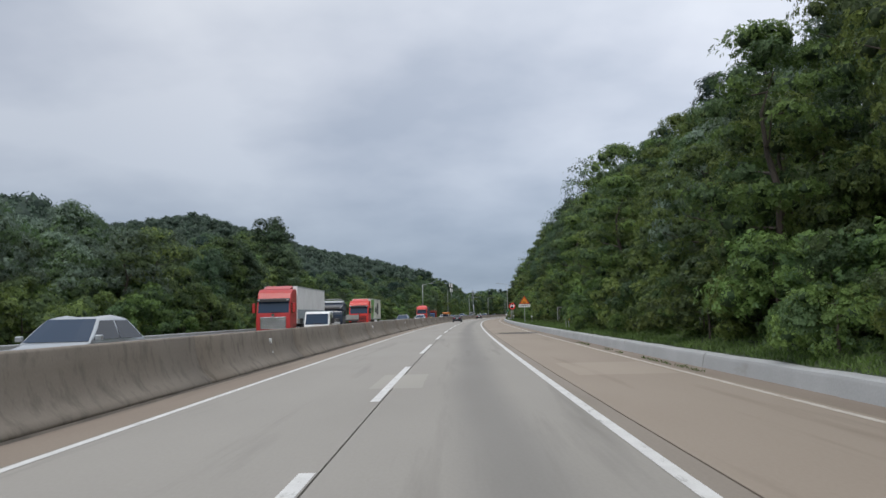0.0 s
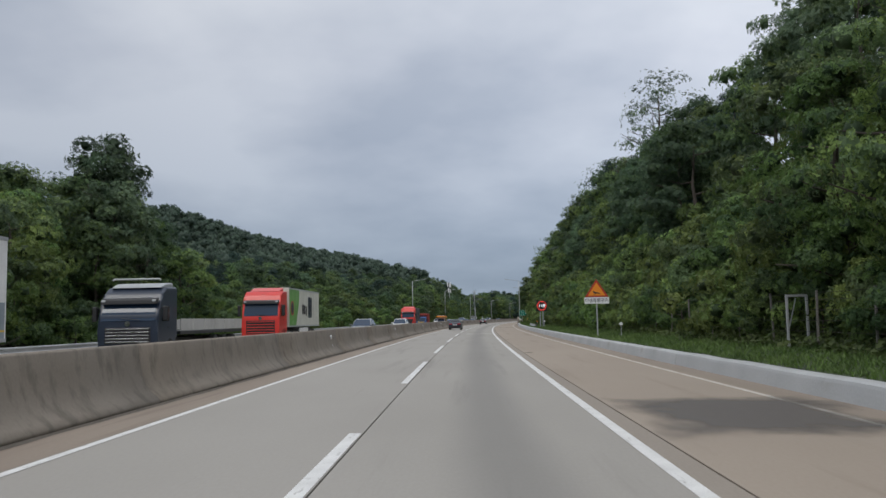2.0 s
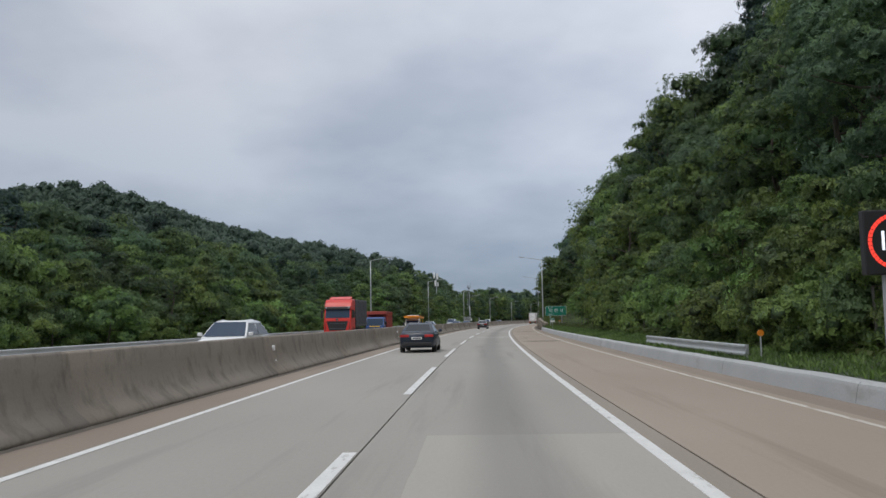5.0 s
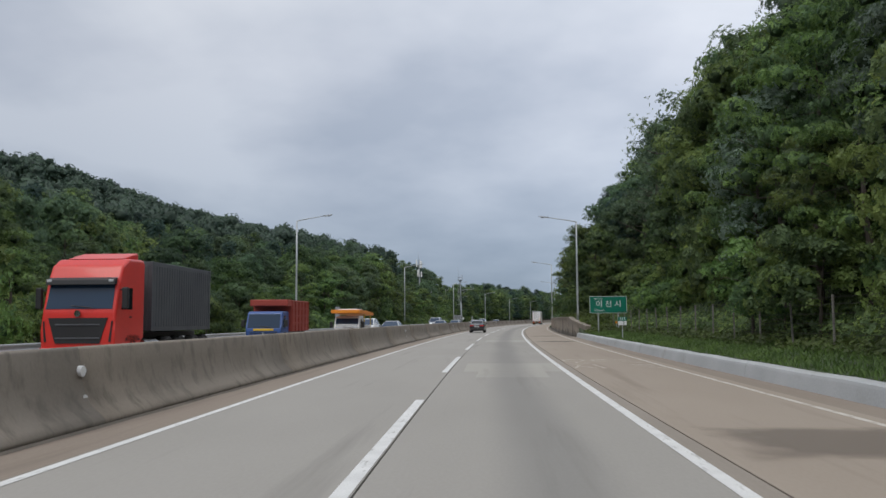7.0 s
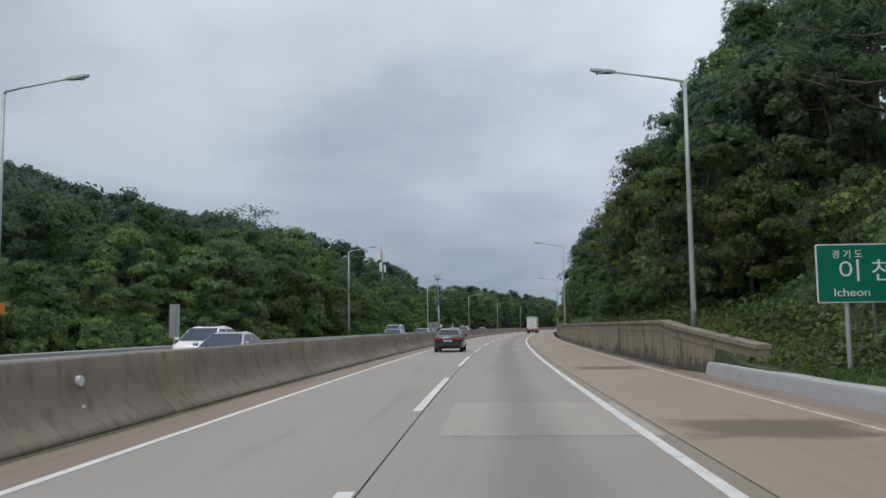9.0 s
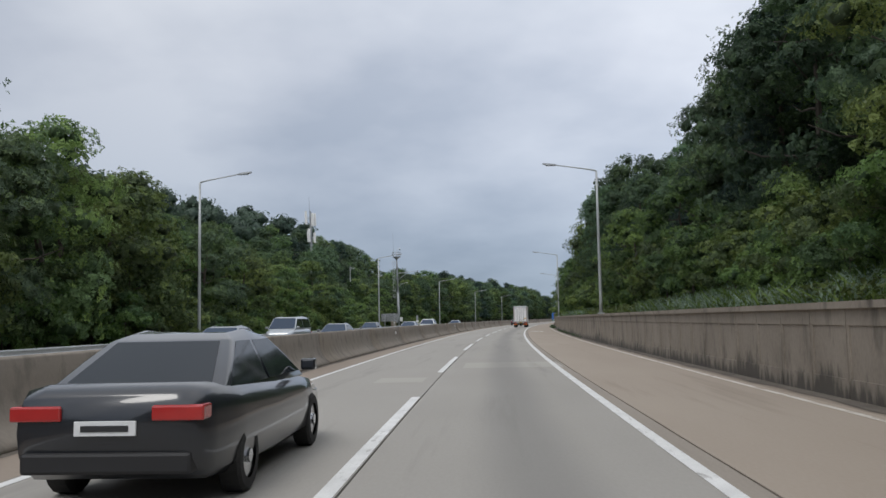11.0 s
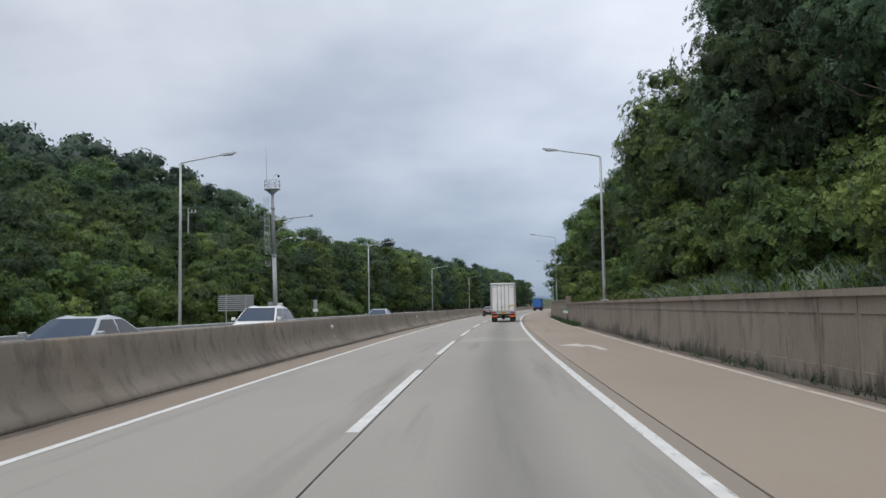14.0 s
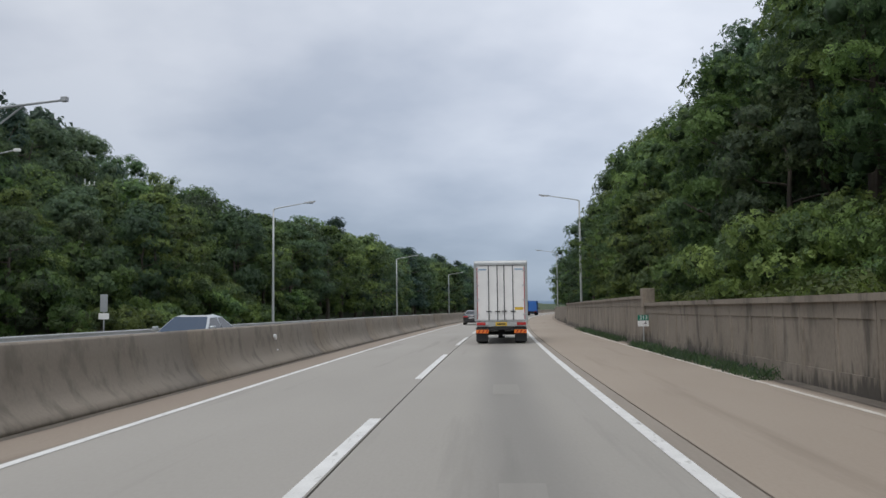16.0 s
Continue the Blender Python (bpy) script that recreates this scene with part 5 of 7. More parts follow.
grass("wall_weeds", "green weeds at the foot of the wall", np.concatenate([spots(2200, 404, 421, 3.55, 4.2, lambda s, l: 0.0, 10), spots(500, 364, 386, 3.95, 4.27, lambda s, l: 0.0, 12, 0.5), spots(300, 340, 364, 4.05, 4.27, lambda s, l: 0.0, 13, 0.5), spots(1500, 425, 448, 3.6, 4.25, lambda s, l: 0.0, 14)]), 0.27, 11, (LEAF_MID, LEAF_DARK, LEAF_MID))
# low broad-leaved weeds
for name, label, n, s0, s1, l0, l1, hf, top, sd in (("verge_weeds", "low leafy weeds along the verge", 34000, -5, 262, 6.2, 8.4, right_height, 0.3, 31), ("bank_weeds", "leafy weeds above the retaining wall", 34000, 250, 440, 4.85, 8.6, right_height, 0.4, 33), ("left_weeds", "leafy weeds behind the far guard rail", 14000, 20, 470, -20.2, -24.5, left_height, 0.3, 35)):
    sp = spots(n, s0, s1, l0, l1, hf, sd)
    r = np.random.default_rng(sd + 1)
    hump = np.array([0.45 + 1.1 * max(0.0, 0.4 + noise.noise((q[0] * 0.5, q[1] * 0.5, 9.0))) for q in sp])
    sp[:, 2] += r.uniform(0.0, top, len(sp)) * hump
    tagged(new(name, leaf_mesh(name, sp, np.tile(np.array((-0.3, 0, 0.9)), (len(sp), 1)), 0.15, sd + 2, (LEAF_VERGE, LEAF_LIGHT, LEAF_MID), None, 0.45, 0.3, (r.uniform(0, 1, len(sp)) < 0.4).astype(int))), label, "weeds", kind="stuff")
# broad leaves of the creeper that covers the bank
sp = spots(60000, 60, 262, 7.4, 15, right_height, 21)
r = np.random.default_rng(22)
sp[:, 2] += r.uniform(0.0, 0.55, len(sp))
tagged(new("creeper", leaf_mesh("creeper", sp, np.tile(np.array((-0.5, 0, 0.8)), (len(sp), 1)), 0.22, 23, (LEAF_MID, LEAF_LIGHT, LEAF_MID), None, 0.5, 0.3, (r.uniform(0, 1, len(sp)) < 0.4).astype(int))), "broad-leaved creeper over the bank", "creeper", kind="stuff")
sp = spots(30000, 262, 470, 6.5, 13, right_height, 24)
sp[:, 2] += r.uniform(0.0, 0.5, len(sp))
tagged(new("creeper", leaf_mesh("creeper", sp, np.tile(np.array((-0.5, 0, 0.8)), (len(sp), 1)), 0.24, 25, (LEAF_LIGHT, LEAF_MID, LEAF_MID), None, 0.5, 0.3, (r.uniform(0, 1, len(sp)) < 0.4).astype(int))), "broad-leaved creeper above the wall", "creeper", kind="stuff")

# ---------------------------------------------------------------- lamps, rails, signs, masts
def street_lamp(s, lat, h, toward, label):
    t = thing("street_lamp", label, "street lamp", "street lamps")
    t.matrix_world = place(s, lat, 1.745 if 4.3 < lat < 4.64 else min(right_height(s, lat) if lat > 0 else 0.0, 1.5) - 0.05)
    h = h - t.matrix_world.translation.z
    part("base_plate", box(-0.2, 0.2, -0.2, 0.2, 0, 0.08, 0.015), M_STEEL, t)
    part("pole", tube([(0, 0, 0), (0, 0, 1.2), (0, 0, h * 0.6), (0, 0, h)], [0.11, 0.10, 0.085, 0.065], 12), M_STEEL, t, smooth=True)
    part("service_door", box(-0.06, 0.06, -0.115, -0.09, 0.7, 1.1, 0.008), M_STEEL, t)
    x = toward
    part("arm", tube([(0, 0, h - 0.08), (x * 0.08, 0, h + 0.02), (x * 0.6, 0, h + 0.13), (x * 2.6, 0, h + 0.45)], [0.06, 0.055, 0.045, 0.035], 8), M_STEEL, t, smooth=True)
    head = part("lamp_head", loft([[(x * a, -w, h + zz - d), (x * a, w, h + zz - d), (x * a, w * 0.8, h + zz + 0.05), (x * a, -w * 0.8, h + zz + 0.05)] for a, w, zz, d in ((2.45, 0.05, 0.43, 0.03), (2.65, 0.13, 0.46, 0.06), (3.1, 0.15, 0.51, 0.06), (3.35, 0.08, 0.55, 0.03))]), M_GREYPAINT, t)
    part("lens", box(min(x * 2.65, x * 3.15), max(x * 2.65, x * 3.15), -0.1, 0.1, h + 0.40, h + 0.425), M_LAMP_CLEAR, head)
    return t


for s, lat, h in ((262.6, -20.85, 10.78), (327.9, -20.6, 10.55), (391.4, -20.35, 10.35), (449.5, -19.6, 9.6), (508, -19.2, 9.2), (570, -19.4, 9.4)):
    street_lamp(s, lat, h, 1, "tall grey steel street lamp behind the far rail")
for s, lat, h in ((262.2, 4.85, 10.25), (329.4, 4.47, 10.75), (392.4, 4.53, 10.2), (456, 4.7, 10.6), (519, 4.7, 10.4)):
    street_lamp(s, lat, h, -1, "tall grey steel street lamp above the wall")


def guard_rail(name, s0, s1, lat, face, label, z=0.72):
    t = tagged(new(name), label, "guard rail", kind="structure")
    pr = [(0.0, 0.155), (0.035, 0.13), (0.04, 0.09), (0.0, 0.03), (0.0, -0.03), (0.04, -0.09), (0.035, -0.13), (0.0, -0.155)]
    pr = [(lat + face * a, z - 0.15 + b) for a, b in pr]
    back = [(l - face * 0.006, b) for l, b in reversed(pr)]
    s = s0
    while s < s1 - 0.5:
        e = min(s + 4.0 if s < 460 else s + 40.0, s1)
        part("rail_beam", sweep("rail_beam", s, e + 0.05, pr + back, M_STEEL, 4.0, closed=True), None, t)
        po = part("post", tube([(0, 0, -0.3), (0, 0, z)], 0.06, 8), M_STEEL, t)
        po.matrix_basis = place(s + 0.2, lat - face * 0.08, 0)
        s = e
    return t


guard_rail("guard_rail_far", -10, 700, -19.15, 1, "long galvanised guard rail beside the oncoming carriageway", 0.78)
guard_rail("guard_rail_near", 161.6, 175.0, 5.0, -1, "short galvanised guard rail before the sign posts", 0.78)

# wire fence at the foot of the slope
fence = thing("wire_fence", "weathered wire fence half swallowed by shrubs", "fence")
fence_pts = [24.0 + 3.05 * i for i in range(76)]
for s in fence_pts:
    z = right_height(s, 6.85)
    po = part("post", box(-0.026, 0.026, -0.026, 0.026, -0.3, 1.45, 0.006), M_BARKGREY, fence)
    po.matrix_basis = place(s, 6.85, z, rng.uniform(-3, 3), 1.0, rng.uniform(-2, 2))
wire = bmesh.new()
for a, b in zip(fence_pts, fence_pts[1:]):
    for h in (0.12, 0.4, 0.68, 0.95, 1.2, 1.38):
        tube([at(a, 6.8, right_height(a, 6.85) + h), at(b, 6.8, right_height(b, 6.85) + h)], 0.005, 3, wire, caps=False)
part("wire_mesh", wire, M_JOINT, fence)


t = thing("gate_frame", "pale steel frame of a narrow gate in the fence", "gate")
t.matrix_world = place(86.0, 6.75, right_height(86.0, 6.75) - 0.02, 4)
for x in (-0.27, 0.27):
    part("upright", box(x - 0.03, x + 0.03, -0.03, 0.03, 0.0, 1.4, 0.008), M_STEEL, t)
for z in (0.08, 1.37):
    part("rail", box(-0.24, 0.24, -0.025, 0.025, z - 0.03, z + 0.03, 0.006), M_STEEL, t)
part("brace", tube([(0.0, 0.05, 1.3), (0.0, 0.8, 0.0)], 0.02, 6), M_STEEL, t)


def rounded(w, h, r, n=5):
    pts = []
    for cx, cz, a0 in ((w / 2 - r, h / 2 - r, 0), (-w / 2 + r, h / 2 - r, 90), (-w / 2 + r, -h / 2 + r, 180), (w / 2 - r, -h / 2 + r, 270)):
        for k in range(n + 1):
            a = radians(a0 + 90 * k / n)
            pts.append((cx + r * math.cos(a), cz + r * math.sin(a)))
    return pts


def plate(pts, y0, y1):
    """A flat plate in x and z, from y0 (face) to y1."""
    bm = bmesh.new()
    a = [bm.verts.new((x, y0, z)) for x, z in pts]
    b = [bm.verts.new((x, y1, z)) for x, z in pts]
    bm.faces.new(a)
    bm.faces.new(b[::-1])
    for i in range(len(pts)):
        j = (i + 1) % len(pts)
        bm.faces.new((a[i], b[i], b[j], a[j]))
    return bm


def words_on(parent, name, words, size, x, y, z, material, align="CENTER", stretch=1.0):
    me = text_mesh(words, size, 0.003, align)
    me.materials.clear()
    me.materials.append(material)
    ob = part(name, me, None, parent)
    ob.matrix_basis = Matrix.Translation((x, y, z)) @ Euler((radians(90), 0, 0)).to_matrix().to_4x4() @ Matrix.Diagonal((stretch, 1, 1, 1))
    return ob


# animal warning triangle with its plate
t = thing("warning_sign", "orange triangular animal warning sign with a white plate", "road sign")
t.matrix_world = place(109.9, 5.07, right_height(109.9, 5.07))
g = right_height(109.9, 5.07)


def tri(k, drop=0.0):
    c = 2.92 + drop
    return [(-0.66 * k, c - 0.30 * k), (0.66 * k, c - 0.30 * k), (0.0, c + 0.70 * k)]


part("post", tube([(0, 0.05, -0.4), (0, 0.05, 3.2 - g)], 0.04, 10), M_STEEL, t)
part("border", plate([(x, z - g) for x, z in tri(0.97)], 0.0, 0.02), M_SIGNRED, t, "dark red border")
part("face", plate([(x, z - g) for x, z in tri(0.74)], -0.006, -0.001), M_SIGNORANGE, t, "orange face")
deer = [(-0.2, 2.92), (-0.17, 2.98), (-0.12, 2.96), (-0.1, 2.9), (0.06, 2.9), (0.15, 2.86), (0.26, 2.80), (0.12, 2.82), (0.08, 2.84), (-0.02, 2.83), (-0.12, 2.78), (-0.17, 2.80), (-0.1, 2.84), (-0.13, 2.88), (-0.2, 2.89)]
part("animal_symbol", plate([(x, z - g - 0.02) for x, z in deer], -0.012, -0.007), M_BAR, t)
pl = part("text_plate", plate([(x, z + 2.43 - g) for x, z in rounded(1.36, 0.36, 0.03)], 0.0, 0.02), M_SIGNWHITE, t, "white plate")
words_on(pl, "lettering", "야생동물주의", 0.235, 0, -0.006, 2.425 - g, M_BAR)

# lit speed sign
t = thing("led_sign", "black variable speed sign with a lit red ring", "road sign")
g = right_height(154, 5.35)
t.matrix_world = place(154.0, 5.32, g)
case = part("case", box(-0.56, 0.56, -0.02, 0.16, 2.22 - g, 3.36 - g, 0.02), M_DARK, t)
ringb = bmesh.new()
for k in range(40):
    a0, a1 = k * 0.15708, k * 0.15708 + 0.13
    vs = [ringb.verts.new((rr * math.cos(a), -0.028, 2.8 - g + rr * math.sin(a))) for rr, a in ((0.43, a0), (0.50, a0), (0.50, a1), (0.43, a1))]
    ringb.faces.new(vs)
part("lit_ring", ringb, M_LEDRED, case)
words_on(case, "lit_number", "110", 0.5, 0.0, -0.03, 2.8 - g, M_LEDWHITE, stretch=0.95)
for x in (-0.18, 0.12):
    part("post", tube([(x, 0.1, -0.4), (x, 0.1, 2.3 - g)], 0.06, 8), M_GREYPAINT, t)
# small reflector posts
for s, lat, mt in ((105.6, 5.6, M_SIGNWHITE), (152.9, 5.5, M_SIGNWHITE), (161, 5.2, M_SIGNORANGE), (249.4, 6.6, M_SIGNORANGE), (69, 5.2, M_SIGNWHITE), (67.5, 5.2, M_SIGNORANGE)):
    t = thing("reflector_post", "small round reflector on a thin post", "reflector", "verge reflectors")
    t.matrix_world = place(s, lat, right_height(s, lat))
    part("post", tube([(0, 0, -0.2), (0, 0, 0.62)], 0.022, 8), M_STEEL, t)
    part("disc", tube([(0, -0.02, 0.66), (0, 0.01, 0.66)], 0.085, 16), mt, t)


# green place sign
t = thing("place_sign", "green city boundary sign with white lettering on posts", "road sign")
g = right_height(251, 6.2)
t.matrix_world = place(250.9, 6.22, g)
W, Z = 2.76, 2.61 - g
part("border", plate([(x, z + Z) for x, z in rounded(W, 1.27, 0.05)], 0.0, 0.03), M_SIGNWHITE, t, "thin white border")
pn = part("panel", plate([(x, z + Z) for x, z in rounded(W - 0.05, 1.22, 0.04)], -0.006, -0.001), M_SIGNGREEN, t, "green sheet")
words_on(pn, "lettering", "경 기 도", 0.2, -0.72, -0.012, Z + 0.4, M_SIGNWHITE)
words_on(pn, "lettering", "이 천 시", 0.52, 0.02, -0.012, Z + 0.02, M_SIGNWHITE, stretch=1.12)
words_on(pn, "lettering", "Icheon", 0.24, -0.66, -0.012, Z - 0.42, M_SIGNWHITE, stretch=1.2)
for x in (-0.75, 0.75):
    part("post", tube([(x, 0.07, -0.4), (x, 0.07, Z + 0.6)], 0.055, 8), M_STEEL, t)

# kilometre plates
for s, lat, z, num in ((234.4, 4.95, 1.42, ".2"), (420.3, 4.1, 1.03, ".4")):
    t = thing("kilometre_sign", "small kilometre plate, green over white", "road sign", "kilometre signs")
    t.matrix_world = place(s, lat, 0)
    part("post", tube([(0, 0.03, 0.0), (0, 0.03, z + 0.15)], 0.025, 8), M_STEEL, t)
    p1 = part("upper_plate", plate([(x, q + z + 0.115) for x, q in rounded(0.46, 0.23, 0.02)], 0.0, 0.012), M_SIGNGREEN, t, "green upper half")
    p2 = part("lower_plate", plate([(x, q + z - 0.118) for x, q in rounded(0.46, 0.23, 0.02)], 0.0, 0.012), M_SIGNWHITE, t, "white lower half")
    words_on(p1, "lettering", "313", 0.22, 0, -0.005, z + 0.115, M_SIGNWHITE)
    words_on(p2, "lettering", num, 0.24, 0.04, -0.005, z - 0.118, M_BAR)

# camera mast
t = thing("camera_mast", "grey steel camera mast with ladder cage and platform", "mast")
t.matrix_world = place(417.4, -22.1, -0.05, 0, 1.0, -1.4)
part("shaft", tube([(0, 0, 0), (0, 0, 6.6)], [0.22, 0.18], 14), M_GREYPAINT, t, smooth=True)
part("shaft", tube([(0, 0, 6.55), (0, 0, 10.9), (0, 0, 12.6)], [0.16, 0.14, 0.11], 14), M_GREYPAINT, t, smooth=True)
part("flange", tube([(0, 0, 6.5), (0, 0, 6.62)], 0.27, 16), M_GREYPAINT, t)
part("flange", tube([(0, 0, 10.8), (0, 0, 10.9)], 0.22, 16), M_GREYPAINT, t)
part("platform", tube([(0, 0, 12.55), (0, 0, 12.62)], 0.72, 20), M_GREYPAINT, t)
part("platform_bracket", tube([(0, 0, 12.1), (0, 0, 12.56)], [0.12, 0.6], 10), M_GREYPAINT, t)
for h in (13.0, 13.4):
    part("handrail", tube([(0.72 * math.cos(a * 0.31416), 0.72 * math.sin(a * 0.31416), h) for a in range(21)], 0.025, 5), M_GREYPAINT, t)
for k in range(8):
    a = k * 0.7854
    part("baluster", tube([(0.72 * math.cos(a), 0.72 * math.sin(a), 12.6), (0.72 * math.cos(a), 0.72 * math.sin(a), 13.42)], 0.02, 5), M_GREYPAINT, t)
part("lightning_rod", tube([(-0.5, 0, 12.6), (-0.5, 0, 16.6)], [0.03, 0.012], 6), M_GREYPAINT, t)
part("camera_arm", tube([(0, 0, 12.6), (0, 0, 13.5), (0.15, 0, 13.85), (0.4, 0, 13.98), (0.62, 0, 13.93)], 0.035, 7), M_WHITE, t)
part("dome_camera", tube([(0.62, 0, 13.9), (0.62, 0, 13.8), (0.62, 0, 13.7)], [0.09, 0.11, 0.05], 10), M_DARK, t)
part("cross_arm", tube([(0, 0, 9.75), (3.6, 0, 10.0)], [0.06, 0.045], 8), M_GREYPAINT, t)
part("arm_strut", tube([(0.1, 0, 8.6), (1.9, 0, 9.86)], 0.035, 6), M_GREYPAINT, t)
part("sensor", box(3.45, 3.7, -0.1, 0.1, 9.92, 10.12, 0.02), M_GREYPAINT, t)
part("light_arm", tube([(0.1, 0, 6.9), (0.3, 0, 7.5), (0.8, 0, 7.95), (1.6, 0, 8.1)], 0.03, 6), M_STEEL, t)
part("light_head", box(1.5, 1.75, -0.06, 0.06, 8.02, 8.14, 0.02), M_WHITE, t)
for z0, z1 in ((6.7, 10.6), (10.9, 11.9), (5.6, 6.1)):
    for x in (-0.75, -0.42):
        for y in (-0.22, 0.22):
            part("ladder_rail", tube([(x, y, z0), (x, y, z1)], 0.018, 4), M_STEEL, t)
    z = z0
    while z <= z1:
        part("cage_hoop", tube([(-0.42, -0.22, z), (-0.75, -0.22, z), (-0.75, 0.22, z), (-0.42, 0.22, z)], 0.014, 4), M_STEEL, t)
        z += 0.65
for x, y, z0, z1, mt in ((-0.42, 0, 1.3, 2.3, M_GREYPAINT), (0.42, 0, 1.5, 2.2, M_WHITE)):
    part("control_box", box(x - 0.2, x + 0.2, -0.22, 0.22, z0, z1, 0.02), mt, t)
t = thing("roadside_cabinet", "grey-brown control cabinet on the verge", "cabinet")
t.matrix_world = place(414.9, -22.6, -0.1)
part("body", box(-0.4, 0.4, -0.3, 0.3, 0, 1.75, 0.02), M_WALL, t)
part("roof", box(-0.45, 0.45, -0.36, 0.36, 1.75, 1.85, 0.02), M_GREYPAINT, t)
part("door", box(-0.34, 0.34, -0.325, -0.305, 0.12, 1.65, 0.006), M_WALL, t)
part("notice", box(0.05, 0.25, -0.335, -0.328, 1.25, 1.45), M_SIGNWHITE, t)

# antenna mast on the hill
t = thing("antenna_mast", "telephone antenna mast with pale panel antennas", "antenna")
t.matrix_world = place(379.4, -26.4, 0.4, 0, 1.0, -1.5)
part("pole", tube([(0, 0, 0), (0, 0, 11.5), (0, 0, 15.3)], [0.2, 0.16, 0.11], 10), M_GREYPAINT, t)
part("lightning_rod", tube([(-0.1, 0, 15.2), (-0.1, 0, 17.2)], [0.03, 0.012], 5), M_GREYPAINT, t)
for x, y, z0, z1 in ((-0.5, -0.3, 13.6, 15.3), (0.35, -0.35, 13.3, 15.0), (0.5, 0.3, 13.4, 15.0), (-0.42, 0.3, 11.4, 12.9), (-0.1, -0.45, 11.3, 13.0), (0.5, -0.1, 11.2, 12.5), (-0.6, 0.1, 13.8, 14.9)):
    a = part("antenna_panel", box(x - 0.15, x + 0.15, y - 0.07, y + 0.07, z0, z1, 0.03), M_TRAILER, t)
    part("bracket", tube([(x, y, (z0 + z1) / 2), (0, 0, (z0 + z1) / 2)], 0.03, 5), M_GREYPAINT, a)
for z in (10.9, 13.2):
    part("cable", tube([(-0.15, -0.1, z), (-0.3, -0.2, z + 0.4), (-0.35, -0.25, z + 0.9)], 0.025, 5), M_DARK, t)
# thin utility poles on the slope behind
for s, lat, top in ((419, -31, 11.4), (442, -31, 11.2)):
    t = thing("utility_pole", "thin grey utility pole among the trees", "pole", "utility poles")
    t.matrix_world = place(s, lat, left_height(s, lat) - 0.1)
    h = top - left_height(s, lat)
    part("shaft", tube([(0, 0, 0), (0, 0, h)], [0.12, 0.06], 8), M_STEEL, t)
    part("cross_arm", box(-0.05, 0.75, -0.04, 0.04, h - 0.5, h - 0.42, 0.01), M_STEEL, t)
    for x in (0.35, 0.7):
        part("insulator", tube([(x, 0, h - 0.4), (x, 0, h - 0.2)], 0.04, 6), M_WHITE, t)

# backs of signs for the oncoming traffic
t = thing("sign_back", "back of a ribbed aluminium sign on two posts", "road sign")
t.matrix_world = place(404.0, -21.2, 0, 8)
part("sheet", box(-1.3, 1.3, 0.0, 0.02, 1.5, 2.72, 0.004), M_CONTAINER, t)
for k in range(8):
    part("rib", box(-1.3, 1.3, -0.06, -0.002, 1.515 + k * 0.152, 1.6 + k * 0.152, 0.006), M_STEEL, t)
for x in (-0.7, 0.7):
    part("post", tube([(x, -0.1, -0.3), (x, -0.1, 2.75)], 0.045, 8), M_STEEL, t)
t = thing("sign_back", "grey back of a narrow sign on a post", "road sign")
t.matrix_world = place(278.7, -20.5, 0, 20)
part("sheet", box(-0.28, 0.28, 0, 0.03, 1.1, 3.05, 0.01), M_GREYPAINT, t)
part("rib", box(-0.06, 0.06, -0.05, -0.002, 1.1, 3.0, 0.006), M_STEEL, t)
part("post", tube([(0, -0.08, -0.3), (0, -0.08, 3.0)], 0.05, 8), M_STEEL, t)
t = thing("sign_back", "small sign on a thin post behind the far rail", "road sign")
t.matrix_world = place(423.2, -19.9, 0, 5)
part("post", tube([(0, 0.03, -0.3), (0, 0.03, 2.4)], 0.03, 8), M_STEEL, t)
part("sheet", box(-0.17, 0.17, 0, 0.02, 1.65, 2.45, 0.006), M_GREYPAINT, t)
part("lower_sheet", box(-0.24, 0.24, 0, 0.02, 1.3, 1.58, 0.006), M_SIGNWHITE, t, "white lower sheet")

# ---------------------------------------------------------------- vehicles (front at y = 0, body behind it)
def wheel(parent, x, y, r, w, cover=M_CHROME):
    """A tyre with its rim, axle along x."""
    sgn = 1 if x > 0 else -1
    bm = bmesh.new()
    rings = []
    for dx, rr in ((0, r * 0.62), (0, r * 0.9), (w * 0.12, r), (w * 0.88, r), (w, r * 0.9), (w, r * 0.62)):
        rings.append([bm.verts.new((x - sgn * dx, y + rr * math.cos(k * 0.34907), r + rr * math.sin(k * 0.34907))) for k in range(18)])
    for a, b in zip(rings, rings[1:]):
        for k in range(18):
            bm.faces.new((a[k], a[(k + 1) % 18], b[(k + 1) % 18], b[k]))
    t = part("wheel", bm, M_RUBBER, parent, smooth=False)
    rim = tube([(x - sgn * 0.02, y, r), (x - sgn * w * 0.9, y, r)], r * 0.62, 14)
    tube([(x + sgn * 0.01, y, r), (x - sgn * 0.05, y, r)], r * 0.2, 8, rim)
    part("rim", rim, cover, t)


def pair(fn):
    for sgn in (-1, 1):
        fn(sgn)


def ring_at(y, w, zb, zt, soft=0.12):
    """A rounded cross-section of a car's lower body."""
    h = zt - zb
    half = [(w * 0.86, zb), (w * 0.97, zb + h * 0.12), (w, zb + h * 0.45), (w * 0.985, zb + h * 0.72), (w * 0.93, zt - h * 0.06), (w * 0.72, zt)]
    return [(x, y, z) for x, z in half] + [(-x, y, z) for x, z in reversed(half)]


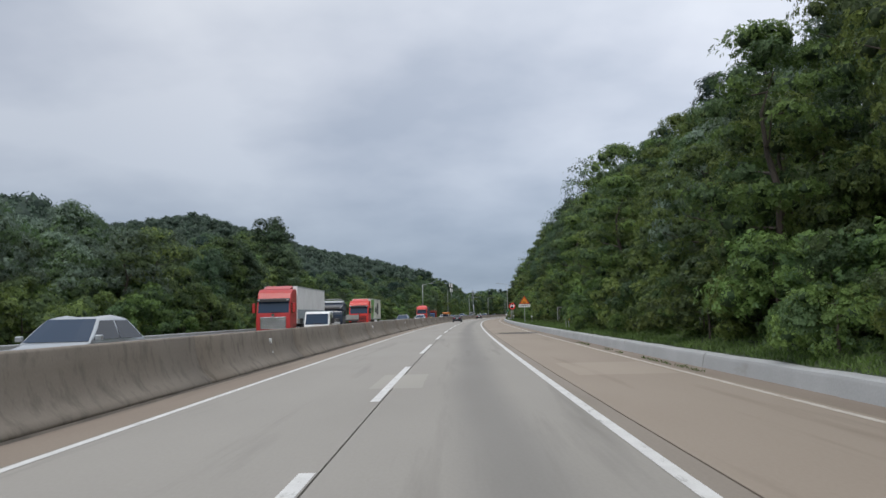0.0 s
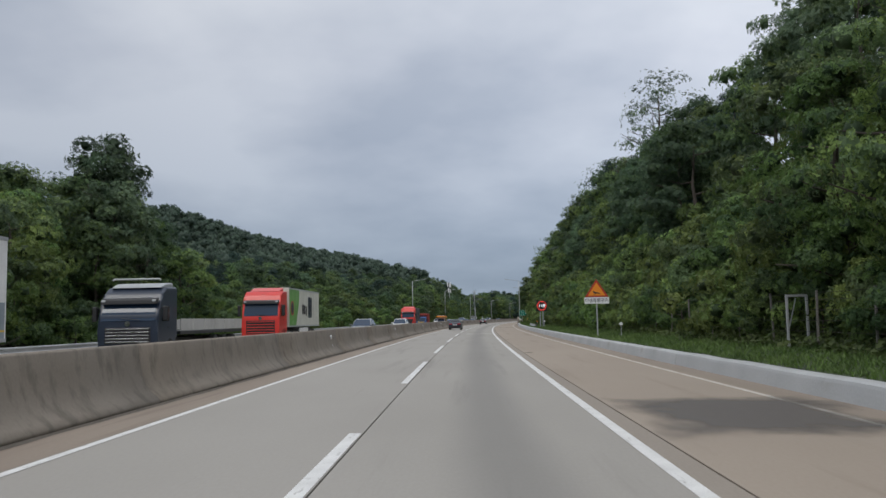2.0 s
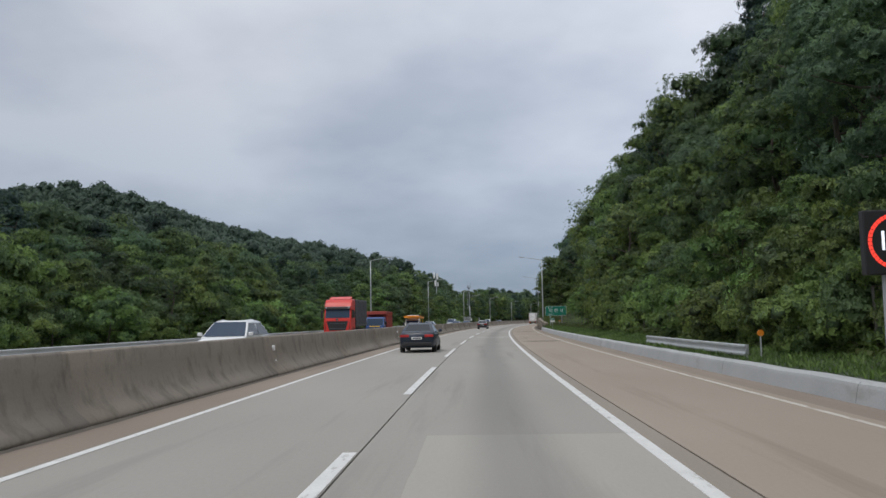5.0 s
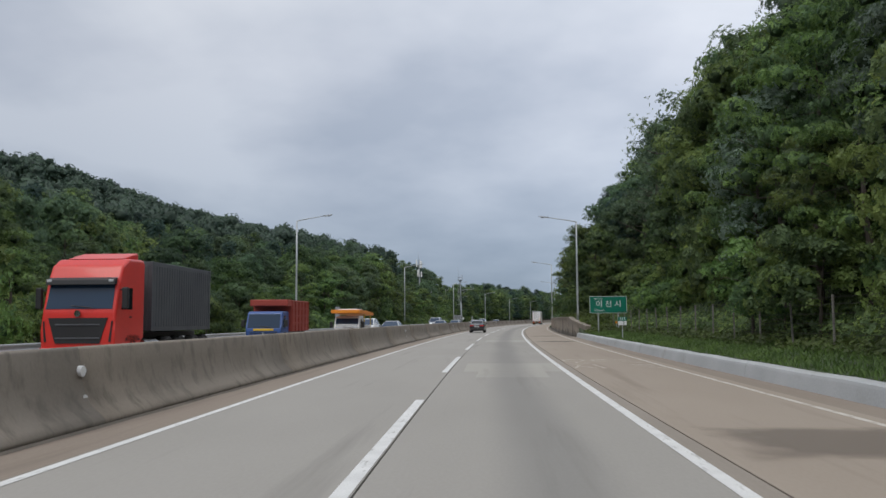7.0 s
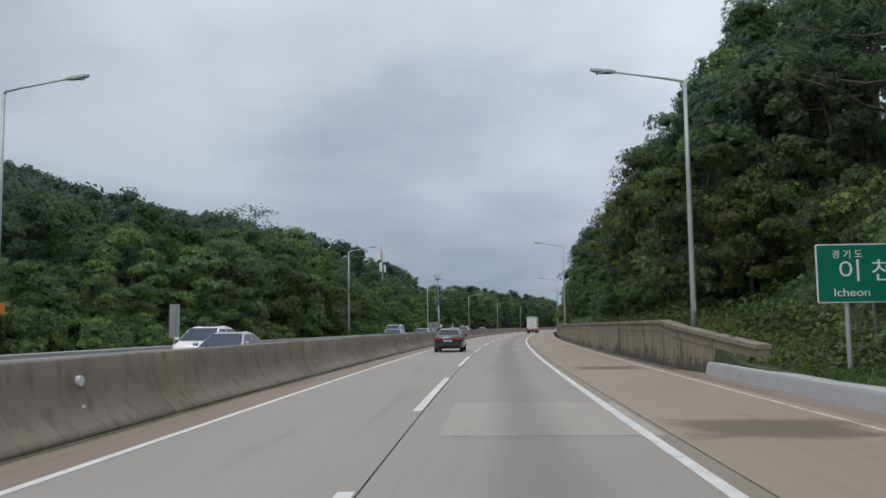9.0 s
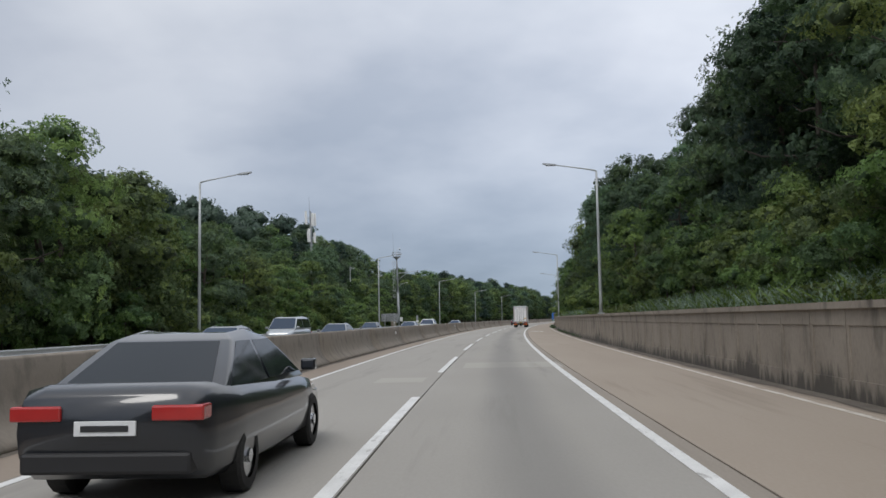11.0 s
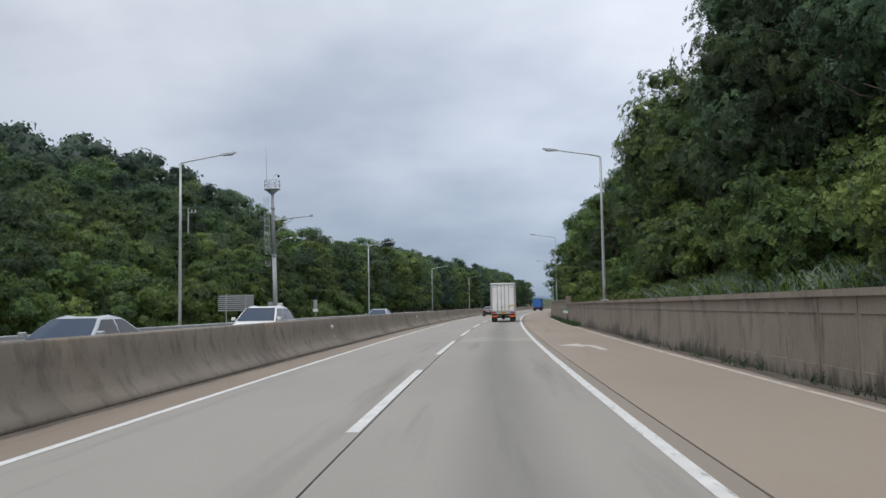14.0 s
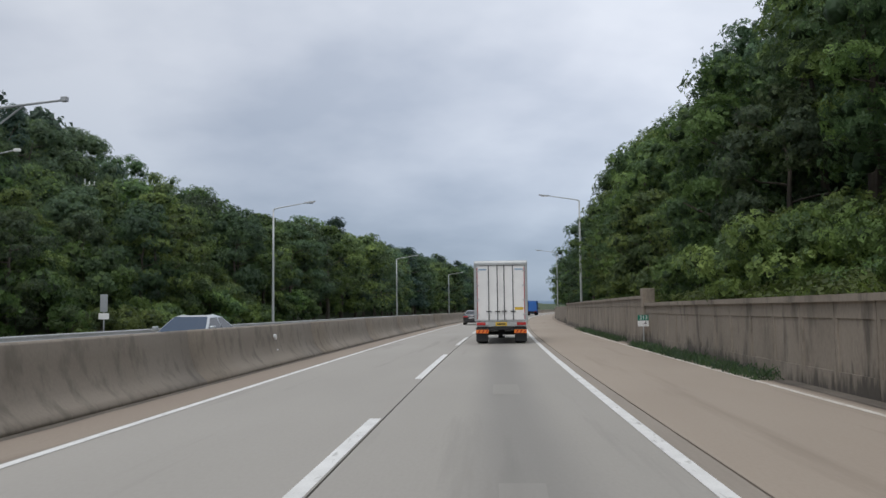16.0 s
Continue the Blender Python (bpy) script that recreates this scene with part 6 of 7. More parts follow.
def curved_pane(rows, thick=0.012):
    """A bent sheet through rows of points, with a back face behind it."""
    bm = bmesh.new()
    a = [[bm.verts.new(p) for p in r] for r in rows]
    b = [[bm.verts.new((p[0], p[1] - thick, p[2] - thick)) for p in r] for r in rows]
    for g in (a, b):
        for i in range(len(rows) - 1):
            for j in range(len(rows[0]) - 1):
                bm.faces.new((g[i][j], g[i][j + 1], g[i + 1][j + 1], g[i + 1][j]))
    edge = [(0, j) for j in range(len(rows[0]))] + [(i, len(rows[0]) - 1) for i in range(1, len(rows))] + [(len(rows) - 1, j) for j in range(len(rows[0]) - 2, -1, -1)] + [(i, 0) for i in range(len(rows) - 2, 0, -1)]
    for p, q in zip(edge, edge[1:] + edge[:1]):
        bm.faces.new((a[p[0]][p[1]], a[q[0]][q[1]], b[q[0]][q[1]], b[p[0]][p[1]]))
    return bm


def car(name, label, category, paint, dims, stations, roof, wheels, glass=M_GLASS, lit=False, group=""):
    """A passenger car. stations: (y, half width, bottom, top). roof: (front base y, front top y, rear top y, rear base y, belt z, roof z, half width below, half width above)."""
    t = thing(name, label, category, group)
    body = part("body", loft([ring_at(*q) for q in stations]), paint, t, smooth=True)
    yf0, yf1, yr1, yr0, zb, zr, wb, wt = roof
    # cabin as a lofted shell with a softly domed roof
    cab = bmesh.new()
    rows = []
    for f in (0.0, 0.55, 0.9, 1.0):
        z = zb - 0.06 + (zr - zb + 0.06) * f
        k = f ** 1.25
        w = wb + (wt - wb) * k
        a, b = yf0 + (yf1 - yf0) * f, yr0 + (yr1 - yr0) * f
        sh = 0.0 if f < 1 else 0.09
        rows.append([(-w + sh, a - sh, z), (-w * 0.5, a + 0.05 - sh, z + (0.0 if f < 0.9 else 0.012)), (w * 0.5, a + 0.05 - sh, z), (w - sh, a - sh, z), (w - sh * 0.6, (a + b) / 2, z + (0.055 if f == 1 else 0.02 if f == 0.9 else 0)), (w - sh, b + sh, z), (-w + sh, b + sh, z), (-w + sh * 0.6, (a + b) / 2, z + (0.055 if f == 1 else 0.02 if f == 0.9 else 0))])
    loft(rows, cab)
    bmesh.ops.bevel(cab, geom=cab.edges[:], offset=0.03, segments=2, affect="EDGES", profile=0.5, clamp_overlap=True)
    part("cabin", cab, paint, t, smooth=True)

    def side(f, y, sgn):
        k = f ** 1.25
        return (sgn * (wb + (wt - wb) * k + 0.004), y, zb - 0.06 + (zr - zb + 0.06) * f)
    fa, fb = 0.14, 0.86

    def front(f, u):
        k = f ** 1.25
        w = (wb + (wt - wb) * k) * u
        return (w, yf0 + (yf1 - yf0) * f + min(0.05, 0.1 * (1 - abs(u))) + 0.022, zb - 0.06 + (zr - zb + 0.06) * f)

    def rear(f, u):
        k = f ** 1.25
        w = (wb + (wt - wb) * k) * u
        return (w, yr0 + (yr1 - yr0) * f - 0.012, zb - 0.06 + (zr - zb + 0.06) * f)
    part("windshield", curved_pane([[front(f, u) for u in (-0.93, -0.5, 0.5, 0.93)] for f in (0.1, 0.55, 0.93)]), M_GLASS_B, t)
    part("rear_window", pane([rear(fa, -0.84), rear(fa, 0.84), rear(fb, 0.82), rear(fb, -0.82)], 0.01), glass, t)
    for sgn in (-1, 1):
        ya, yb = yf0 - 0.25, yr0 + 0.2
        m1 = ya + (yb - ya) * 0.5
        for y0, y1 in ((ya, m1 + 0.04), (m1 - 0.04, yb)):
            def ed(y, f):
                lo, hi = (yf0 + (yf1 - yf0) * f - 0.1), (yr0 + (yr1 - yr0) * f + 0.12)
                return max(hi, min(lo, y))
            c = [side(fa, ed(y0, fa), sgn), side(fa, ed(y1, fa), sgn), side(fb, ed(y1, fb), sgn), side(fb, ed(y0, fb), sgn)]
            part("side_window", pane(c if sgn < 0 else c[::-1], 0.006), glass, t)
        part("mirror", box(sgn * wb + (0.02 if sgn > 0 else -0.2), sgn * wb + (0.2 if sgn > 0 else -0.02), ya - 0.08, ya + 0.06, zb + 0.02, zb + 0.16, 0.03), paint, t)
        y0, w0 = stations[1][0], stations[1][1]
        z0 = stations[1][2] + (stations[1][3] - stations[1][2]) * 0.72
        part("headlight", box(min(sgn * w0 * 0.55, sgn * w0 * 0.97), max(sgn * w0 * 0.55, sgn * w0 * 0.97), y0 - 0.2, y0 + 0.07, z0 - 0.07, z0 + 0.06, 0.02), M_LAMP_CLEAR, t)
        yn, wn_, zn, zt = stations[-1]
        zq = zn + (zt - zn) * 0.75
        part("tail_light", box(min(sgn * wn_ * 0.5, sgn * wn_ * 1.08), max(sgn * wn_ * 0.5, sgn * wn_ * 1.08), yn - 0.02, yn + 0.2, zq - 0.07, zq + 0.06, 0.02), M_LAMP_RED, t)
    y0, w0, zb0, zt0 = stations[0]
    part("grille", box(-w0 * 0.6, w0 * 0.6, y0 - 0.05, y0 + 0.025, zb0 + 0.06, zt0 - 0.12, 0.015), M_DARK, t)
    yn, wn_, zn, zt = stations[-1]
    part("bumper", box(-wn_ * 0.95, wn_ * 0.95, yn - 0.03, yn + 0.15, zn - 0.08, zn + 0.1, 0.03), M_DARK, t)
    np_ = part("number_plate", box(-0.26, 0.26, yn - 0.035, yn - 0.01, zn + (zt - zn) * 0.42, zn + (zt - zn) * 0.42 + 0.12, 0.004), M_SIGNWHITE, t)
    part("plate_bar", box(-0.2, 0.2, yn - 0.042, yn - 0.036, zn + (zt - zn) * 0.42 + 0.035, zn + (zt - zn) * 0.42 + 0.085), M_BAR, np_)
    for sgn in (-1, 1):
        for y, r in wheels:
            wheel(t, sgn * (dims[1] / 2 - 0.01), y, r, 0.22)
    return t


def sedan(paint, label):
    return car("sedan", label, "car", paint, (4.8, 1.84), [(0, .66, .34, .62), (-.14, .8, .22, .74), (-.9, .89, .2, .88), (-1.5, .91, .2, .95), (-2.6, .92, .2, .97), (-3.9, .92, .22, 1.03), (-4.55, .86, .26, 1.06), (-4.8, .76, .42, .98)], (-1.2, -2.2, -3.3, -4.42, .96, 1.46, .85, .58), ((-.95, .33), (-3.8, .33)))


def suv(paint, label):
    return car("suv", label, "car", paint, (4.7, 1.9), [(0, .7, .42, .82), (-.14, .84, .3, .96), (-.9, .92, .26, 1.08), (-1.4, .94, .26, 1.12), (-2.6, .95, .26, 1.13), (-4.0, .94, .28, 1.15), (-4.55, .89, .34, 1.14), (-4.7, .8, .5, 1.05)], (-0.9, -1.95, -3.65, -4.6, 1.09, 1.70, .9, .66), ((-.95, .37), (-3.7, .37)))


def minivan(paint, label):
    return car("minivan", label, "van", paint, (5.1, 1.92), [(0, .7, .4, .84), (-.12, .86, .28, 1.0), (-.6, .93, .25, 1.12), (-1.0, .95, .25, 1.18), (-2.6, .96, .25, 1.2), (-4.4, .96, .26, 1.2), (-5.0, .92, .3, 1.18), (-5.1, .86, .45, 1.1)], (-.75, -1.75, -4.75, -5.02, 1.18, 1.92, .9, .74), ((-.95, .35), (-4.0, .35)))


def cab_parts(t, paint, w, h, depth, roof=True, bars=5, grille=M_DARK, visor=True, tint=M_GLASS_B, slat=None):
    """A lorry's cab with its front, windows, mirrors and bumper."""
    k = h / 3.7
    outline = [(0.0, 0.42), (0.03, 1.25), (-0.02, 1.9), (-0.3, 2.9 * k + (0.25 if k < 0.8 else 0)), (-0.55, h - 0.28), (-1.0, h - 0.03), (-depth + 0.1, h), (-depth, h - 0.15), (-depth, 0.95), (-depth + 0.35, 0.95), (-depth + 0.5, 0.42)]
    if not roof:
        outline = [(0.0, 0.42), (0.03, 1.0), (-0.02, h * 0.55), (-0.32, h - 0.16), (-0.5, h - 0.02), (-depth + 0.06, h), (-depth, h - 0.1), (-depth, 0.85), (-depth + 0.3, 0.85), (-depth + 0.4, 0.42)]
    part("cab", prism(outline, -w / 2, w / 2, 0.09, seg=3), paint, t, smooth=False)
    kz = min(1.0, k * 1.02)
    z0, z1 = (1.98 * kz, 2.78 * kz) if roof else (h * 0.545, h - 0.18)
    y0, y1 = ((-0.05, -0.27) if roof else (-0.07, -0.3))
    face = sorted((z, y) for y, z in outline[1:6])
    zs, ys = [q[0] for q in face], [q[1] for q in face]
    zm = (z0 + z1) / 2
    y0, ym, y1 = [float(np.interp(z, zs, ys)) for z in (z0, zm, z1)]
    part("windshield", curved_pane([[(-w * q, y + 0.02, z), (w * q, y + 0.02, z)] for y, z, q in ((y0, z0, 0.45), (ym, zm, 0.447), (y1, z1, 0.44))]), tint, t)
    part("wiper", tube([(-0.5, y0 + 0.06, z0 + 0.03), (0.25, y0 + 0.04, z0 + 0.1)], 0.014, 4), M_DARK, t)
    if visor:
        part("sun_visor", prism([(y1 + 0.02, z1 + 0.02), (y1 + 0.24, z1 - 0.02), (y1 + 0.2, z1 + 0.16), (y1 - 0.02, z1 + 0.24)], -w * 0.47, w * 0.47, 0.02), M_DARK, t)
        for sgn in (-1, 1):
            part("marker_light", box(sgn * w * 0.42 - 0.08, sgn * w * 0.42 + 0.08, y1 + 0.16, y1 + 0.24, z1 + 0.08, z1 + 0.16, 0.01), M_LAMP_CLEAR, t)
    gz0, gz1 = (0.8, 1.68 * kz) if roof else (0.62, 0.95)
    if bars == 2 and roof:
        gq = [(-w * 0.3, gz0 + 0.05), (w * 0.3, gz0 + 0.05), (w * 0.4, gz1), (-w * 0.4, gz1)]
        part("grille", loft([[(x, y, z) for x, z in gq] for y in (-0.02, 0.05)]), grille, t)
        for sgn in (-1, 1):
            sl = [(sgn * w * 0.42, gz0 + 0.1), (sgn * w * 0.45, gz0 + 0.1), (sgn * w * 0.47, gz1 - 0.1), (sgn * w * 0.455, gz1 - 0.1)]
            part("air_slot", loft([[(x, y, z) for x, z in sl] for y in (-0.02, 0.045)]), grille, t)
    else:
        part("grille", box(-w * 0.38, w * 0.38, -0.02, 0.045, gz0, gz1, 0.02), grille, t)
    for i in range(bars):
        z = gz0 + (gz1 - gz0) * (i + 0.5) / bars
        part("grille_slat", box(-w * (0.3 if bars == 2 else 0.36), w * (0.3 if bars == 2 else 0.36), 0.03, 0.075, z - 0.025, z + 0.025, 0.01), slat or (M_CONTAINER if bars == 2 else paint if grille is M_DARK else M_CHROME), t)
    bz = gz1 + 0.14 if roof else gz1 - 0.12
    part("badge", tube([(0, 0.04, bz), (0, 0.085, bz)], 0.11 if roof else 0.07, 14), M_CHROME, t)
    part("bumper", box(-w / 2 - 0.01, w / 2 + 0.01, -0.35, 0.07, 0.32, gz0 - 0.08, 0.04), paint, t)
    for sgn in (-1, 1):
        part("headlight", box(sgn * w * 0.41 - 0.17, sgn * w * 0.41 + 0.17, -0.05, 0.085, gz0 - 0.3, gz0 - 0.1, 0.03), M_LAMP_CLEAR, t)
        x = sgn * (w / 2 + 0.004)
        ya, yb = -0.42, -depth * 0.55
        c = [(x, ya, z0 - 0.02), (x, yb, z0 - 0.02), (x, yb, z1 - 0.1), (x, ya - 0.14, z1 - 0.1)]
        part("side_window", pane(c if sgn < 0 else c[::-1], 0.008), M_GLASS, t)
        part("door_handle", box(x - 0.015, x + 0.03 * sgn + 0.015, yb + 0.05, yb + 0.25, z0 - 0.3, z0 - 0.25, 0.008), M_DARK, t)
        mz0, mz1 = (z0, z1 - 0.1) if roof else (z0 + 0.05, z0 + 0.45)
        mr = part("mirror", box(sgn * (w / 2 + 0.22) - 0.1, sgn * (w / 2 + 0.22) + 0.1, -0.32, -0.14, mz0, mz1, 0.04), M_DARK if paint is not M_CRIMSON else paint, t)
        part("mirror_arm", tube([(sgn * w / 2, -0.3, mz1 - 0.08), (sgn * (w / 2 + 0.2), -0.22, mz1 - 0.08)], 0.022, 5), M_DARK, mr)
    return t


def box_trailer(t, y0, y1, z0, z1, w, skin, frame_mat=M_STEEL):
    part("trailer_box", box(-w / 2, w / 2, y1, y0, z0, z1, 0.03), skin, t)
    for sgn in (-1, 1):
        x = sgn * (w / 2 + 0.008)
        for z in (z0 + 0.05, z1 - 0.05):
            part("edge_rail", box(x - 0.012, x + 0.012, y1 + 0.02, y0 - 0.02, z - 0.05, z + 0.05, 0.004), frame_mat, t)
        n = int((y0 - y1) / 1.2)
        for i in range(1, n):
            y = y1 + (y0 - y1) * i / n
            part("panel_seam", box(x - 0.006, x + 0.006, y - 0.012, y + 0.012, z0 + 0.1, z1 - 0.1), skin, t)


def tractor_lorry(label, paint, name="truck", h=3.72, **kw):
    t = thing(name, label, "truck")
    cab_parts(t, paint, 2.48, h, 2.25, **kw)
    part("chassis", box(-0.5, 0.5, -7.0, -0.6, 0.62, 0.95, 0.03), M_DARK, t)
    part("deflector", prism([(-1.0, h - 0.02), (-1.6, h + 0.12), (-2.2, h + 0.26), (-2.25, h - 0.05)], -1.0, 1.0, 0.06), paint, t)
    for sgn in (-1, 1):
        wheel(t, sgn * 1.24, -1.35, 0.5, 0.32)
        wheel(t, sgn * 1.24, -4.6, 0.5, 0.5)
        wheel(t, sgn * 1.24, -5.9, 0.5, 0.5)
        part("fuel_tank", tube([(sgn * 0.95, -2.5, 0.65), (sgn * 0.95, -3.7, 0.65)], 0.3, 12), M_CHROME, t)
        part("mudguard", prism([(-0.75, 0.95), (-0.95, 1.12), (-1.75, 1.12), (-1.95, 0.95), (-1.95, 0.9), (-0.75, 0.9)], min(sgn * 0.9, sgn * 1.24), max(sgn * 0.9, sgn * 1.24), 0.01), M_DARK, t)
    return t


def under_trailer(t, y0, y1, axles):
    part("trailer_frame", box(-0.55, 0.55, y1 + 0.1, y0 - 0.6, 0.95, 1.15, 0.02), M_DARK, t)
    for y in axles:
        for sgn in (-1, 1):
            wheel(t, sgn * 1.24, y, 0.5, 0.45)
    part("underrun_bar", box(-1.15, 1.15, y1 + 0.02, y1 + 0.12, 0.5, 0.62, 0.01), M_DARK, t)


def oncoming(t, s, lat):
    t.matrix_world = place(s, lat, 0.0, 180)


IN, OUT = -12.05, -15.65
# oncoming traffic, from the start of the road
oncoming(suv(M_SILVER, "silver grey suv on the oncoming carriageway"), 31.1, IN)
t = tractor_lorry("red lorry with a chrome grille and white box trailer", M_CRIMSON, grille=M_CHROME, bars=6)
box_trailer(t, -2.55, -14.5, 1.15, 3.95, 2.5, M_TRAILER)
under_trailer(t, -2.55, -14.5, (-10.8, -12.1, -13.4))
part("lower_panel", box(-1.262, 1.262, -14.4, -2.62, 1.2, 2.2, 0.004), M_TRAILERLOW, t, "blue-grey lower side panel")
part("yellow_stripe", box(-1.266, 1.266, -14.4, -2.62, 1.42, 1.47), M_YELLOW, t)
part("side_skirt", box(-1.25, -1.22, -10.2, -6.6, 0.45, 1.1, 0.01), M_STEEL, t)
part("side_skirt", box(1.22, 1.25, -10.2, -6.6, 0.45, 1.1, 0.01), M_STEEL, t)
oncoming(t, 71.0, OUT + 0.1)


def small_truck(label, paint, w=1.75, h=2.0, bed=True):
    t = thing("small_truck", label, "truck")
    cab_parts(t, paint, w, h, 1.75, roof=False, bars=2, visor=False)
    part("chassis", box(-0.4, 0.4, -5.0, -0.4, 0.45, 0.68, 0.02), M_DARK, t)
    for sgn in (-1, 1):
        wheel(t, sgn * w * 0.49, -0.75, 0.34, 0.22)
        wheel(t, sgn * w * 0.49, -3.7, 0.34, 0.3)
    if bed:
        part("load_bed", box(-w / 2, w / 2, -5.0, -1.85, 0.72, 0.84, 0.02), M_WOODSIDE, t)
        for x0, x1, y0, y1 in ((-w / 2, -w / 2 + 0.04, -5.0, -1.85), (w / 2 - 0.04, w / 2, -5.0, -1.85), (-w / 2, w / 2, -5.0, -4.96)):
            part("drop_side", box(x0, x1, y0, y1, 0.85, 1.2, 0.01), M_WHITE, t)
    return t


oncoming(small_truck("small white flatbed truck overtaking the lorry", M_WHITECAR), 69.0, IN)
# dark blue flatbed lorry
t = thing("truck", "dark blue lorry with a long empty flatbed", "truck")
cab_parts(t, M_NAVY, 2.45, 3.12, 2.2, grille=M_DARK, bars=5, slat=M_CHROME)
part("roof_lightbar", tube([(-1.0, -0.85, 3.36), (-0.95, -0.85, 3.42), (0.95, -0.85, 3.42), (1.0, -0.85, 3.36)], 0.035, 8), M_STEEL, t)
part("air_deflector", prism([(-0.75, 3.06), (-1.3, 3.24), (-2.1, 3.3), (-2.2, 3.06)], -1.05, 1.05, 0.05), M_STEEL, t)
part("chassis", box(-0.5, 0.5, -12.0, -0.6, 0.62, 0.95, 0.03), M_DARK, t)
part("load_bed", box(-1.22, 1.22, -12.2, -2.6, 1.1, 1.25, 0.02), M_DARK, t)
for sgn in (-1, 1):
    for i in range(6):
        part("drop_side", box(sgn * 1.2 - 0.025, sgn * 1.2 + 0.025, -4.15 - i * 1.6, -2.65 - i * 1.6, 1.27, 1.78, 0.012), M_WOODSIDE, t)
    for y in (-1.35, -7.6, -8.9, -10.6):
        wheel(t, sgn * 1.24, y, 0.5, 0.4)
part("tail_board", box(-1.2, 1.2, -12.25, -12.2, 1.27, 1.78, 0.012), M_WOODSIDE, t)
oncoming(t, 96.5, OUT)
# red lorry, green and cream trailer
t = tractor_lorry("red lorry pulling a green and cream refrigerated trailer", M_RED, grille=M_DARK, bars=5, h=3.62)
box_trailer(t, -2.75, -13.6, 1.2, 3.9, 2.5, M_CREAM)
part("cooling_unit", box(-0.9, 0.9, -2.72, -2.4, 2.2, 3.6, 0.05), M_GREYPAINT, t)
for sgn in (-1, 1):
    x = sgn * 1.262
    bm = bmesh.new()
    pts = [(-2.85, 1.3), (-4.9, 1.3)] + [(-4.9 - 1.15 * math.sin(a * 0.157), 1.3 + 2.5 * a / 10) for a in range(1, 11)] + [(-2.85, 3.8)]
    bm.faces.new([bm.verts.new((x, y, z)) for y, z in (pts if sgn > 0 else pts[::-1])])
    part("green_print", bm, M_GREENBOX, t, "curved green print")
    part("emblem", tube([(x, -3.75, 2.5), (x + sgn * 0.004, -3.75, 2.5)], 0.52, 20), M_SIGNRED, t)
    part("emblem_core", tube([(x, -3.75, 2.5), (x + sgn * 0.008, -3.75, 2.5)], 0.38, 20), M_NAVY, t)
    for y, z0, z1, dy in ((-7.2, 2.1, 2.8, 0.12), (-7.55, 2.1, 2.8, 0.12), (-7.95, 2.1, 2.75, 0.2), (-8.5, 2.0, 2.7, 0.15), (-9.4, 1.85, 3.4, 0.2), (-9.9, 1.85, 3.4, 0.2), (-10.4, 1.85, 3.4, 0.2)):
        part("print_bar", box(x - 0.004, x + 0.004, y - dy, y + dy, z0, z1), M_BAR if y > -9.2 else M_NAVY, t)
under_trailer(t, -2.75, -13.6, (-10.2, -11.5))
for x0, x1 in ((-1.25, -1.22), (1.22, 1.25)):
    part("side_skirt", box(x0, x1, -9.2, -6.2, 0.5, 1.12, 0.01), M_TRAILER, t)
oncoming(t, 117.2, OUT)
oncoming(suv(M_GREYCAR, "dark grey suv on the oncoming carriageway"), 137.4, IN)
oncoming(suv(M_WHITECAR, "white suv on the oncoming carriageway"), 170.2, IN)
# red lorry with a dark container
t = tractor_lorry("red lorry carrying a dark grey corrugated container", M_RED, grille=M_DARK, bars=2, h=3.7)
cn = part("container", box(-1.2, 1.2, -9.0, -2.95, 1.2, 3.72, 0.02), M_CONTAINER, t, "dark grey corrugated container")
for sgn in (-1, 1):
    for i in range(24):
        y = -3.15 - i * 0.245
        part("corrugation", box(sgn * 1.2 - 0.02, sgn * 1.2 + 0.02, y - 0.07, y + 0.07, 1.36, 3.58, 0.015, seg=1), M_CONTAINER, cn)
    for y in (-2.97, -8.98):
        part("corner_post", box(sgn * 1.2 - 0.03, sgn * 1.2 + 0.03, y - 0.08, y + 0.08, 1.2, 3.72, 0.01), M_CONTAINER, cn)
for i in range(9):
    part("corrugation", box(-1.05 + i * 0.25, -0.92 + i * 0.25, -2.97, -2.93, 1.36, 3.58, 0.012, seg=1), M_CONTAINER, cn)
part("print_bar", box(0.72, 0.76, -2.928, -2.92, 2.4, 3.4), M_SIGNWHITE, cn)
part("print_bar", box(1.222, 1.23, -8.5, -8.46, 2.3, 3.1), M_SIGNWHITE, cn)
part("print_bar", box(-0.55, 0.5, -0.52, -0.5, 3.18, 3.26), M_SIGNWHITE, t)
under_trailer(t, -2.95, -9.2, (-7.4, -8.5))
oncoming(t, 213.8, OUT)
# blue tipper with a high red body
t = thing("dump_truck", "blue cab tipper truck with a high rusty red body", "truck")
cab_parts(t, M_BLUE, 2.1, 2.12, 1.75, roof=False, bars=3, visor=False)
part("chassis", box(-0.45, 0.45, -6.3, -0.4, 0.6, 0.9, 0.02), M_DARK, t)
tb = part("tipper_body", box(-1.15, 1.15, -6.3, -1.95, 0.9, 2.78, 0.03), M_REDDARK, t, "rusty red steel body")
part("cab_guard", box(-1.15, 1.15, -2.0, -1.1, 2.42, 2.8, 0.04), M_REDDARK, tb)
